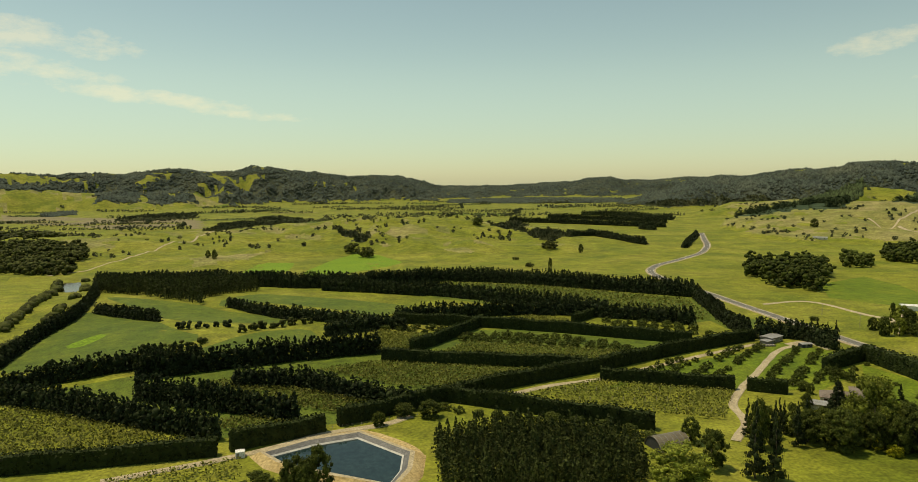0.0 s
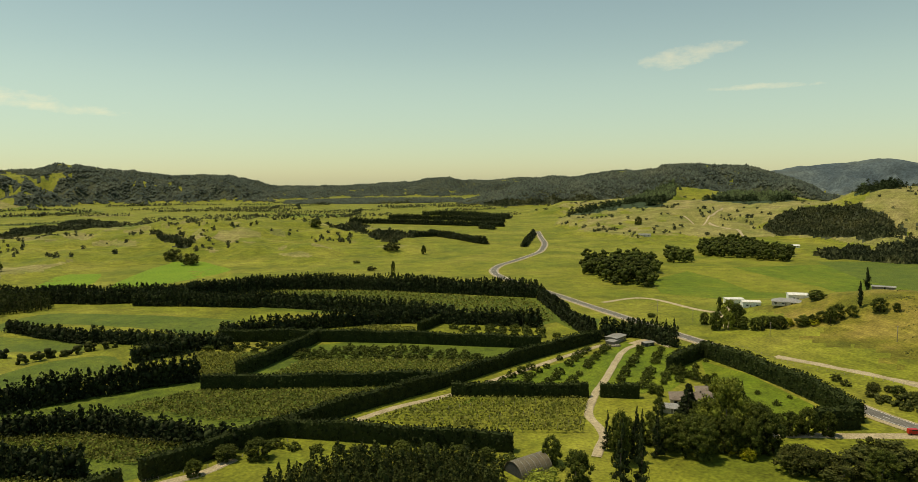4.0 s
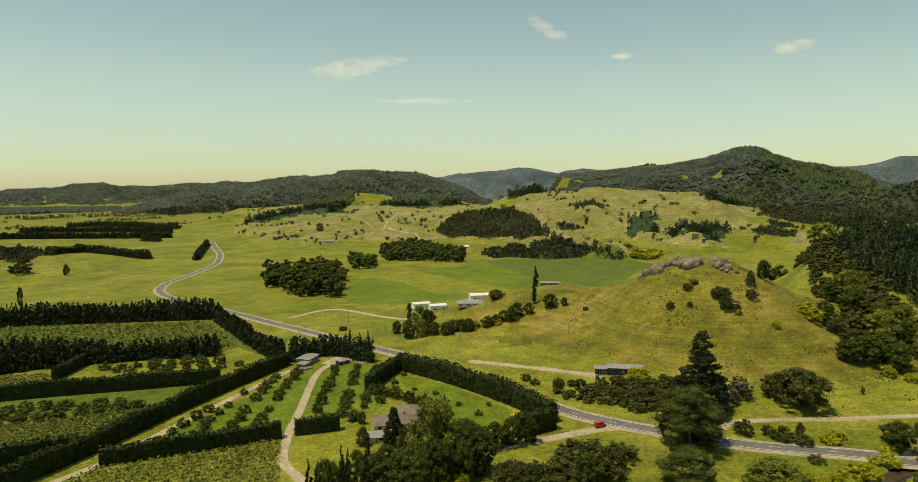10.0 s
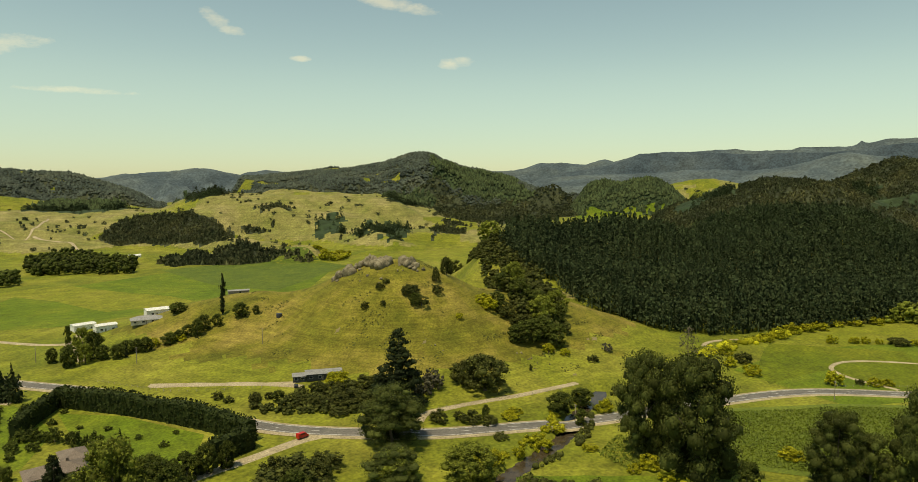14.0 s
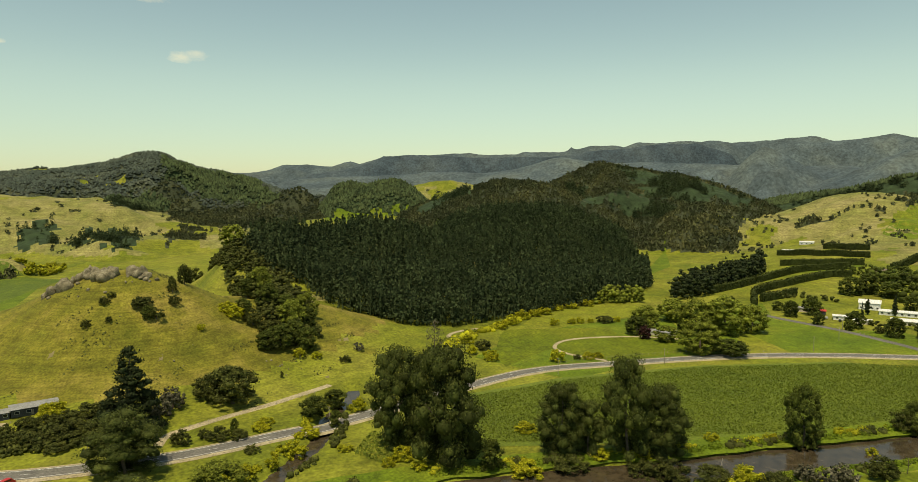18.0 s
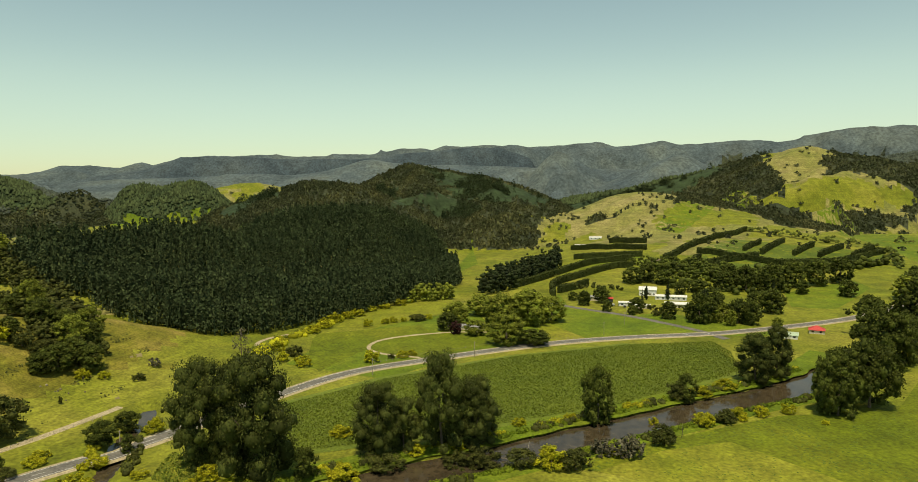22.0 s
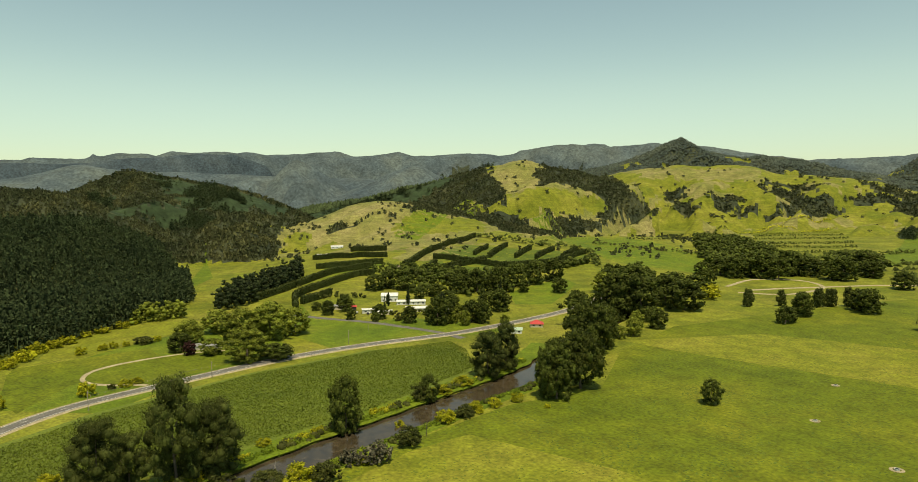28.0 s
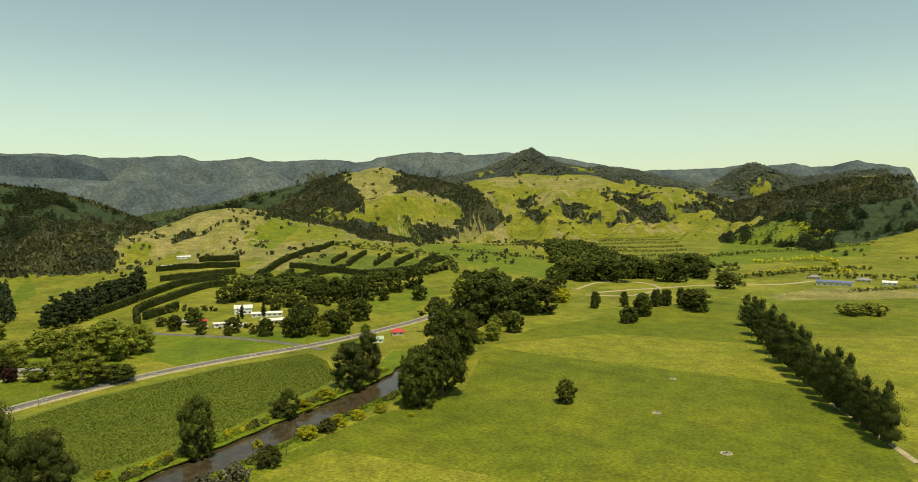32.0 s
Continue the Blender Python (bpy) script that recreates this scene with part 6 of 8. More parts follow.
# far paddocks and the rows of trees between them
flat_rng = np.random.RandomState(88)
for k in range(84):
    az, d = flat_rng.uniform(-40, 17), flat_rng.uniform(1650, 3300)
    x, y = polar(az, d)
    if float(height(x, y)) > 9:
        continue
    turn, l, w = radians(flat_rng.uniform(-25, 25)), flat_rng.uniform(110, 260), flat_rng.uniform(50, 140)
    c, s = math.cos(turn), math.sin(turn)
    quad = [(round(x + u * l * c - v * w * s), round(y + u * l * s + v * w * c)) for u, v in ((-0.5, -0.5), (0.5, -0.5), (0.5, 0.5), (-0.5, 0.5))]
    if k % 2:
        field(quad, ("lush", "mown", "dry", "crop", "meadow")[k % 5], ("fresh green far paddock", "pale mown far paddock", "dry yellow far paddock", "dark green far crop field", "green far paddock")[k % 5], lift=0.3, step=40.0)
    tree_line([quad[0], quad[1]], flat_rng.uniform(8, 14), "wood", "row of trees between the far paddocks", seed=200 + k)
    if k % 3 == 0:
        tree_line([quad[1], quad[2]], flat_rng.uniform(8, 14), "pine", "dark row of trees between the far paddocks", seed=300 + k)


# ---- thickets along the river and the creek ----
def bank_thicket(line, offset, wide, high, mat, label, seed, cover=0.7, many=1.4):
    """Shrubs and rank grass in an uneven strip beside the water."""
    rng = np.random.RandomState(seed + 1200)
    path = curve(line, 1.5)
    along = np.gradient(path, axis=0)
    along /= np.linalg.norm(along, axis=1)[:, None]
    side = np.stack([along[:, 1], -along[:, 0]], -1)
    k = int(len(path) * many)
    i = rng.randint(0, len(path), k)
    keep = ripple(path[i, 0], path[i, 1], 28, seed) > 0.9 - 2 * cover
    i = i[keep]
    k = len(i)
    p = path[i] + side[i] * (offset + rng.normal(0, wide * 0.35, k))[:, None]
    r = high * rng.uniform(0.25, 0.6, k)
    z = height(p[:, 0], p[:, 1]) + r * 0.4
    v, f = gather_many(SMALL_CLUMPS, p[:, 0], p[:, 1], z, r, r * 0.9, rng.uniform(0, 6.28, k), rng.randint(0, 10, k))
    n = rng.normal(size=(k, 22, 3))
    n /= np.linalg.norm(n, axis=2)[:, :, None]
    n[:, :, 2] = np.abs(n[:, :, 2])
    c = np.column_stack([p, z])[:, None] + n * (r * rng.uniform(0.9, 1.3, k))[:, None, None]
    cv, cf = cards(rng, c.reshape(-1, 3), n.reshape(-1, 3), 0.3)
    thing("bank_thicket", mesh("bank_thicket", np.concatenate([v, cv]), np.concatenate([f, cf + len(v)]), M[mat]), label, "thicket", kind="stuff")


bank_thicket(RIVER[2:10], -14, 3.0, 2.0, "lush", "rank green grass along the river bank", 1, 0.9, 4.0)
bank_thicket(RIVER[2:10], -16, 3.0, 3.0, "gold", "yellow-green shrubs along the river bank", 2, 0.4)
bank_thicket(RIVER[1:10], -15, 4.0, 3.4, "scrub", "dull green shrubs along the river bank", 3, 0.35)
bank_thicket(RIVER[2:10], 14, 3.0, 2.0, "lush", "rank green grass along the meadow bank", 4, 0.8, 3.0)
bank_thicket(RIVER[1:10], 16, 4.0, 3.0, "scrub", "dull green shrubs along the meadow bank", 5, 0.3)
bank_thicket(CREEK, 8, 3.0, 2.6, "scrub", "shrubs along the creek", 6, 0.6)
bank_thicket(CREEK, -8, 3.0, 2.4, "gold", "yellow-green shrubs along the creek", 7, 0.5)
bank_thicket(RIVER_WEST, -13, 4.0, 7.0, "scrub", "dark trees along the west river", 8, 0.6)
bank_thicket(RIVER_WEST, 13, 4.0, 6.0, "scrub", "dark shrubs along the west river", 9, 0.5)
bank_thicket(((440, 104), (473, 93), (529, 58), (590, 21), (640, -21), (690, -55)), -3, 7.0, 5.0, "gold", "band of yellow-green bushes along the forest edge", 10, 0.75)
bank_thicket(((440, 104), (473, 93), (529, 58), (590, 21), (640, -21), (690, -55)), -8, 7.0, 4.0, "willow", "band of pale green bushes along the forest edge", 11, 0.4)


# rushes and low scrub in patches over the grassy hill
tuft_rng = np.random.RandomState(63)
tx, ty = tuft_rng.uniform(300, 480, 16000), tuft_rng.uniform(150, 420, 16000)
tok = inside(tx, ty, [(318, 168), (430, 150), (470, 190), (440, 330), (400, 400), (330, 400), (312, 300)]) & (ripple(tx, ty, 55, 64) + 0.8 * ripple(tx, ty, 17, 65) > 0.95)
tx, ty = tx[tok], ty[tok]
tr = tuft_rng.uniform(0.2, 0.75, len(tx)) ** 1.3
tv, tf = gather_many(TENTS, tx, ty, height(tx, ty) + tr * 0.3, tr, tr, tr * 9, tuft_rng.randint(0, 8, len(tx)))
thing("hill_tufts", mesh("hill_tufts", tv, tf, M["scrub"]), "low rushes and scrub in patches over the hill", "rushes", kind="stuff")

# ---- trees one by one ----
plant("leaf", ((-49, 222, 18.0, 12.0), (-57, 220, 15.5, 12.0), (-53, 216, 14.0, 11.0)))
plant("pine", ((170, 295, 15.1, 9.7), (288, 229, 35, 27), (172, 299, 14.2, 8.9), (468, -215, 22.6, 16),))
plant("leaf", ((-70, 222, 9.1, 13.4), (-36, 287, 6.3, 7), (-26, 299, 6.1, 11.1), (-14, 297, 7.9, 12.1), (40, 290, 4.8, 9.2), (51, 286, 4.2, 8.1), (61, 280, 4.6, 9.1), (71, 275, 4.6, 8.5), (93, 265, 10.8, 9.4), (93, 241, 14.5, 12.7), (118, 259, 20, 9.8), (176, 254, 17.9, 18.5), (149, 256, 16.3, 17.6), (141, 265, 12.6, 14.2), (185, 269, 14.2, 15.6), (198, 265, 9.8, 11.1), (204, 262, 11.8, 9.6), (211, 259, 10.3, 8), (265, 83, 11.1, 11.4), (292, -43, 25.6, 18.1), (306, -96, 14, 12.2), (431, -65, 9.9, 24),))
plant("leaf", ((489, -22, 12.2, 18.7), (272, -146, 23.8, 15.3), (269, -148, 27.7, 24.3), (274, -170, 31.9, 28.8), (286, -165, 25.3, 22.7), (322, -226, 35.9, 34.4), (329, -249, 27.4, 24.1), (391, -288, 27.2, 30.4), (348, -330, 15.2, 18.6), (385, -356, 34.5, 40.1), (406, -351, 39.3, 38.7), (383, -411, 26.4, 40.8), (407, -419, 27.6, 33.3), (218, -202, 12.2, 13.1), (300, -423, 13.8, 17.3), (307, -463, 19.8, 19.5), (280, -519, 20.6, 26.5), (307, 149, 7.9, 7), (315, 161, 9.8, 14.9), (336, 156, 8.4, 14.6), (292, 188, 6.8, 4.8), (172, 330, 5, 7.9),))
plant("leaf", ((508, -181, 12.2, 15.5), (479, -192, 13.1, 15), (458, -204, 22.4, 20.2), (483, -237, 16.2, 13.8), (442, -238, 17.9, 15.8), (474, -280, 19.4, 22.4), (536, -361, 12.7, 15.5), (514, -390, 14.9, 19.1), (358, 433, 7.4, 14.5), (357, 379, 8.9, 11.8), (362, 371, 5.8, 5.5), (292, 430, 16.2, 14), (304, 417, 8, 11.6), (308, 407, 8.7, 9.9), (320, 401, 6.6, 11.6), (331, 390, 10.4, 9.2), (316, 484, 12, 5.3), (262, 490, 2.9, 8.3), (35, 1261, 14.3, 26.4), (104, 762, 17.5, 6.1), (176, 967, 12.7, 8.6), (-317, 868, 12.2, 9.7),))
plant("leaf", ((-330, 879, 10, 8.2), (641, 1210, 14.8, 16.7), (761, 380, 19.4, 23.6), (270, 282, 5.6, 6.9), (548, -154, 12.4, 13.1), (520, -161, 9.6, 10.7), (473, -207, 13.2, 11.3), (459, -212, 19.4, 15.7), (451, -232, 17.8, 18.7), (501, -173, 7.1, 7.6), (551, -333, 11.8, 15.3), (583, -121, 10.1, 10.4), (388, -360, 17.1, 20.2), (400, -349, 24.6, 25.3), (505, -617, 15.4, 25.2), (471, -629, 23.9, 32.4), (435, -659, 24.2, 34.2), (399, -707, 22.1, 33.7), (378, -761, 18.5, 32), (319, -693, 18.2, 29.1), (302, -431, 11.6, 17.5), (308, -465, 19.4, 21.7),))
plant("leaf", ((291, -531, 17.7, 27.1), (407, 196, 13.9, 17.8), (465, 240, 13, 20.6), (444, 211, 11.4, 19.4), (431, 194, 12.7, 17.2), (127, 270, 13, 8.9), (138, 272, 13.4, 9.1), (142, 266, 13.3, 10.4), (150, 264, 13.4, 10.5), (160, 303, 7.7, 6.7), (158, 262, 13.5, 11.6), (163, 256, 15.6, 12.7), (169, 252, 14.4, 11.5), (170, 285, 11.1, 12.6), (178, 283, 13.7, 15.3), (179, 272, 14.5, 12.4), (194, 280, 7.6, 10.4), (199, 273, 6.3, 5.2), (173, 324, 5.6, 5), (154, 278, 9.4, 9.6), (184, 265, 9.5, 9.9), (196, 218, 12.5, 13.6),))
plant("leaf", ((444, 222, 15.4, 19.5), (398, 200, 13.7, 21), (403, 186, 13.6, 16.1), (389, 206, 10.1, 13.7), (416, 228, 11, 13.3), (369, 261, 7.5, 8.9), (554, -173, 14.3, 17.5), (566, -256, 11.2, 13.4), (572, -276, 11.5, 22.9), (526, -261, 13.4, 21.3), (571, -304, 17.6, 23.4), (457, -245, 14.4, 19.1), (483, -272, 15.3, 20.4), (574, -155, 7.7, 10.5), (560, -159, 8.6, 12.4), (626, -241, 16, 23.9), (629, -258, 18.2, 24.3), (613, -268, 13.8, 26.3), (559, -320, 23.5, 23.5), (548, -338, 26.5, 25.9), (592, -326, 19.6, 24.5), (562, -373, 24.7, 27.1),))
plant("leaf", ((564, -403, 25.3, 27.9), (566, -431, 24.6, 28.7), (485, -466, 26.2, 44), (484, -433, 23.7, 36.3), (438, -470, 23.1, 36.3), (436, -501, 17.8, 31.3), (494, -636, 21.1, 37.6), (479, -662, 26.8, 45.8), (454, -656, 30.7, 44.9), (446, -706, 28.1, 46.9), (428, -713, 22.2, 39), (387, -709, 26.5, 38.1), (394, -783, 28.2, 49.4), (449, -545, 20, 19.9), (277, 431, 12.9, 11.7), (292, 423, 8.7, 9.4), (295, 414, 8.6, 10.1), (307, 412, 7.9, 9.4), (330, 396, 7.1, 9.5), (338, 391, 9.5, 10.3), (344, 386, 7.5, 7.9), (281, 450, 8.9, 8.1),))
plant("leaf", ((325, 399, 6.3, 6.3),))
plant("willow", ((76, 224, 16.3, 24.9), (168, 266, 26.7, 23.7), (502, -31, 17.6, 25.3), (532, -59, 16.4, 29), (489, -62, 23.9, 32.9), (492, -84, 26, 41.5), (495, -103, 19.2, 27.9), (437, -49, 19.5, 32.6), (467, -36, 10.9, 17.2), (342, -280, 9.6, 12), (342, -295, 13.3, 15.8), (222, 195, 13, 18.2), (234, 172, 14.2, 23.9), (456, -218, 10.2, 10.2), (445, -221, 11.8, 11), (433, -251, 6.8, 10.2), (301, 451, 15.8, 12.2), (507, -209, 7.4, 9.9), (192, 298, 10.7, 12.2), (647, 319, 23.2, 29.2), (470, 235, 20.4, 20.7), (424, 201, 18, 22.2),))
plant("willow", ((442, 197, 16.8, 17.6), (476, -238, 9.8, 14.6), (488, -425, 20.7, 30.2), (284, 427, 11.8, 9.4), (322, 402, 6.7, 8.7),))
plant("spire", ((105, 232, 27.4, 10.1), (111, 230, 25.9, 9.6), (124, 258, 19.5, 7.6), (134, 260, 18.2, 7.8), (240, 444, 12.4, 5.2), (243, 437, 10.4, 5.2), (244, 429, 12.9, 5.1), (119, 271, 16.1, 5.7), (123, 272, 14.1, 4.9), (136, 279, 13.7, 5.1), (135, 273, 14.5, 5.5), (149, 282, 12.3, 6.7), (177, 253, 12.5, 7.1), (208, 310, 8.5, 5.2), (204, 265, 10.1, 6.2), (199, 267, 8.1, 5.6), (528, -197, 15.1, 4.5), (571, -247, 14, 5), (487, -291, 23.5, 12.5), (297, 410, 9.3, 3.5),))
plant("gold", ((167, 250, 5.4, 6.7), (506, 71, 7.3, 11.1), (520, 63, 8.8, 12.3), (540, 54, 8.7, 13.7), (551, 44, 7.4, 12.1), (559, 35, 7.5, 12.3), (579, 23, 5.9, 11.8), (587, 10, 5.9, 13), (597, -5, 6.5, 13.3), (607, -14, 5.1, 10.4), (455, 95, 7.7, 10), (417, 80, 7.8, 10.6), (429, 92, 7.3, 8), (416, 41, 9.1, 10.6), (422, 22, 5.3, 8), (425, 16, 4.3, 7.3), (517, 32, 7, 7.9), (523, 19, 5.3, 8), (525, 12, 6.2, 6.3), (528, 4, 4.9, 5.4), (533, -17, 5.4, 6.4), (405, -478, 15.7, 26.2),))
plant("gold", ((273, -84, 7.5, 9.3), (277, -115, 5.7, 7.6), (277, -129, 5.8, 7.2), (274, -103, 3.9, 5.1), (251, -5, 8.7, 14.7), (254, -33, 3.6, 5.8), (278, 159, 8.5, 10.9), (265, 164, 5.5, 5.7), (251, 171, 7.1, 12.4), (297, 158, 4.3, 9.4), (324, 143, 7.4, 9.5), (298, 179, 4.2, 8.5), (325, 397, 4.5, 9.2), (377, 237, 4.8, 4.8), (396, 179, 5, 6.9), (299, 270, 7, 12.7), (393, 188, 6.7, 8.2), (408, 231, 7.9, 13.1), (294, 265, 5.9, 11.8), (273, 116, 6.2, 9.4), (264, 109, 4.3, 6.8), (267, 121, 3.9, 6),))
plant("gold", ((280, 140, 3.1, 7.3), (280, 103, 6.2, 9.6), (305, 179, 3.4, 8.1), (303, 67, 5.1, 10.3), (261, -134, 2.8, 3.5), (277, 24, 5.2, 7.3), (275, 41, 5.4, 8.1), (264, 69, 7.1, 13.6), (286, -67, 5.1, 6.7), (275, -84, 5.9, 9.4), (279, -105, 5, 8.7), (295, -8, 3.8, 6.9), (296, -32, 3.6, 6.5), (304, -64, 3.2, 5.8), (316, -124, 5.7, 12.9), (311, -108, 5.1, 12.5), (166, 249, 6.1, 5.9), (164, 256, 5.6, 4.6), (186, 233, 5.4, 6.9), (301, 271, 6.4, 11.5), (409, 235, 7.3, 13.1), (427, -512, 11.9, 25.2),))
plant("gold", ((449, -514, 14, 28.3), (315, 408, 7.1, 7.9),))
plant("scrub", ((177, 235, 11.2, 18.8), (189, 228, 10.6, 22.6), (208, 226, 13, 27.3), (224, 225, 7.7, 15.4), (327, 214, 13.3, 15.5), (323, 206, 14.5, 14.7), (442, 86, 8.2, 12.7), (421, 29, 4.2, 5), (530, -7, 6.2, 14.6), (274, -95, 7.1, 9.5), (260, -56, 9.4, 11.6), (256, 5, 7.5, 14.7), (247, -13, 9.5, 12.4), (264, 17, 10.2, 15), (265, 27, 8.4, 12.6), (280, 205, 7.2, 8.9), (286, 198, 5.2, 5.8), (-222, 768, 1, 2.8), (87, 821, 7.2, 13), (76, 899, 4.7, 11.1), (-159, 990, 17.3, 26.3), (-132, 949, 18.3, 28.5),))
plant("scrub", ((135, 992, 15.7, 26.3), (377, 285, 3.6, 5), (374, 269, 7, 9), (371, 258, 6.9, 10.3), (372, 286, 5, 6.4), (387, 255, 7.1, 7.8), (714, 396, 14.6, 23.9), (682, 371, 15.7, 16.4), (361, 278, 3.4, 4.1), (362, 189, 5.6, 1.9), (396, 163, 5.2, 7.5), (268, 294, 4.3, 7), (263, 312, 4.9, 6), (492, -189, 5.7, 8.6), (325, 201, 21.7, 27), (413, 212, 9, 14.5), (413, 221, 10.8, 13.1), (391, 205, 10.2, 13.8), (269, 268, 5, 8.4), (268, 248, 4.3, 9.2), (273, 232, 5.3, 9), (279, 249, 9.6, 16.6),))
plant("scrub", ((282, 238, 10.9, 16.5), (272, 263, 7.7, 11.2), (276, 175, 3.5, 7.4), (286, 193, 6.2, 10.4), (287, 184, 5.4, 7.7), (268, 53, 7.9, 13.9), (276, -95, 5, 8.5), (290, 6, 4.5, 5.1), (308, -92, 11, 10.9), (176, 237, 11.7, 11.3), (182, 231, 11.4, 9), (210, 238, 9.2, 12.3), (209, 227, 12.1, 14.4), (214, 221, 10.9, 12), (191, 227, 9.6, 10.3), (285, 271, 7.1, 9.3), (288, 265, 6.5, 10.5), (292, 259, 7.5, 12.3), (297, 253, 8.8, 13.6), (302, 246, 9.6, 13.6), (271, 268, 6.9, 9), (272, 275, 5.7, 7.3),))
plant("scrub", ((274, 257, 5.4, 8.9), (265, 292, 5, 6.1), (262, 304, 3.6, 5.6), (271, 288, 4.4, 4.3), (356, 287, 6.2, 5.5), (376, 267, 6.3, 12.6), (279, 275, 6.3, 6.9), (413, 261, 15, 8.2), (395, 260, 10.8, 5.8),))
plant("poplar", ((253, 213, 22.9, 28.7), (223, 196, 13.2, 21.8), (286, 120, 39.5, 23.4), (270, 99, 44.1, 31.3), (294, 111, 35.5, 15.1), (281, 55, 27.3, 20.4), (279, 45, 21.5, 15), (277, 30, 37.9, 22.3), (279, 16, 27.4, 20.7), (321, -146, 25.4, 21), (326, -163, 28, 16.8), (359, -469, 16.1, 9.1), (344, -498, 14.7, 9.3), (321, -520, 17, 9.4), (314, -529, 15.9, 9.5), (306, -540, 17.1, 9.6), (362, -477, 13.8, 9.2), (322, -517, 15.6, 9.4), (317, -528, 15.7, 9.5),))
plant("grey", ((314, 224, 12, 12.1), (303, 225, 10.7, 11.4), (252, -38, 10.7, 10.5), (257, -28, 7.7, 10.1), (254, -35, 6.7, 10.1), (415, 159, 6.1, 7.1), (185, 242, 7.8, 9.3),))
plant("sparse", ((435, 115, 18.7, 12.5),))
plant("purple", ((475, -24, 9.5, 9.9),))
plant("pale", ((170, -590, 10.5, 27.9), (156, -602, 10.5, 28.2),))
plant("bare", ((264, -67, 6.6, 6.2),))
plant("cypress", ((551, -214, 12.8, 4.8), (545, -231, 13.9, 4.8), (355, 392, 16.7, 4),))
plant("lombardy", ((221, -474, 25.4, 13.8), (204, -441, 29.6, 14), (190, -413, 31.6, 14.3), (175, -386, 32.4, 15.4), (162, -363, 30.6, 15.6), (151, -346, 29.1, 14.1), (142, -331, 30.3, 12.7), (135, -317, 30.1, 12.3), (127, -305, 26.1, 11.1), (119, -293, 26.7, 12.3), (112, -281, 30.2, 13.4), (106, -276, 29, 12.5), (100, -266, 20.1, 9.3), (95, -257, 23.9, 10.4), (90, -249, 21.7, 8.2), (84, -241, 26.6, 11.3),))

plant("leaf", ((301, -176, 20, 20), (303, -198, 22, 22), (333, -240, 22, 22), (355, -279, 22, 22), (391, -336, 20, 20), (366, -345, 12, 14), (418, -345, 20, 20), (430, -384, 20, 22), (448, -432, 20, 22), (430, -439, 20, 24), (415, -440, 18, 24), (428, -479, 16, 22), (513, -495, 16, 18), (455, -352, 14, 16)))
plant("willow", ((363, -324, 12, 14),))
plant("cypress", ((409, 441, 20, 4.5),))
# orchard rows beside the drive and round the house
grove = np.random.RandomState(9)


def orchard_row(a, b, gap, high, wide, miss=0.12):
    n = max(1, int(math.dist(a, b) / gap))
    rows = []
    for k in range(n + 1):
        if grove.uniform() > miss:
            s = grove.uniform(0.75, 1.2)
            rows.append((round(a[0] + (b[0] - a[0]) * k / n + grove.uniform(-1, 1), 1), round(a[1] + (b[1] - a[1]) * k / n + grove.uniform(-1, 1), 1), high * s, wide * s))
    plant("fruit", rows)


for a, b in (((132, 346), (186, 412)), ((122, 352), (176, 414)), ((112, 358), (150, 398)), ((98, 362), (128, 384)), ((160, 344), (206, 404)), ((172, 338), (216, 398)), ((184, 340), (222, 388)), ((188, 330), (200, 352))):
    orchard_row(a, b, 8.5, 4.6, 6.2)
for a, b in (((206, 352), (226, 366)), ((206, 338), (228, 352)), ((204, 322), (229, 336)), ((208, 306), (229, 318)), ((206, 292), (228, 300)), ((200, 280), (226, 284))):
    orchard_row(a, b, 9.0, 2.8, 4.2, 0.25)
orchard_row((200, 356), (206, 321), 5.0, 6.5, 6.0, 0.0)
for a, b in (((2, 440), (105, 412)), ((6, 449), (100, 424)), ((16, 456), (80, 436))):
    orchard_row(a, b, 8.0, 5.0, 8.0)
for a, b in (((108, 492), (158, 476)), ((112, 484), (165, 466)), ((118, 474), (170, 452)), ((-52, 466), (-14, 458)), ((-50, 474), (-12, 468))):
    orchard_row(a, b, 8.5, 5.0, 7.5)
orchard_row((-8, 306), (78, 268), 8.0, 5.0, 8.0, 0.05)


# ---- crops ----
def vines(poly, turn, gap, high, label, mat="vine", name="vine_block", thick=1.0, size=0.55, seed=0, dense=1.0):
    """Leafy rows over an outline."""
    rng = np.random.RandomState(seed + 900)
    c, s = math.cos(radians(turn)), math.sin(radians(turn))
    rot = [(x * c + y * s, -x * s + y * c) for x, y in poly]
    us, vs = [p[0] for p in rot], [p[1] for p in rot]
    pts = []
    v = min(vs) + gap / 2
    while v < max(vs):
        n = int((max(us) - min(us)) * dense)
        u = rng.uniform(min(us), max(us), n)
        vv = v + rng.normal(0, gap * 0.2 * thick, n)
        keep = inside(u, vv, rot)
        pts.append(np.column_stack([u[keep], vv[keep]]))
        v += gap
    p = np.concatenate(pts)
    x, y = p[:, 0] * c - p[:, 1] * s, p[:, 0] * s + p[:, 1] * c
    z = height(x, y) + high * rng.uniform(0.55, 1.1, len(x))
    n = rng.normal(size=(len(x), 3)) * 0.5 + (0, 0, 1)
    cv, cf = cards(rng, np.column_stack([x, y, z]), n, size)
    return thing(name, mesh(name, cv, cf, M[mat]), label, name.replace("_", " "), kind="stuff")


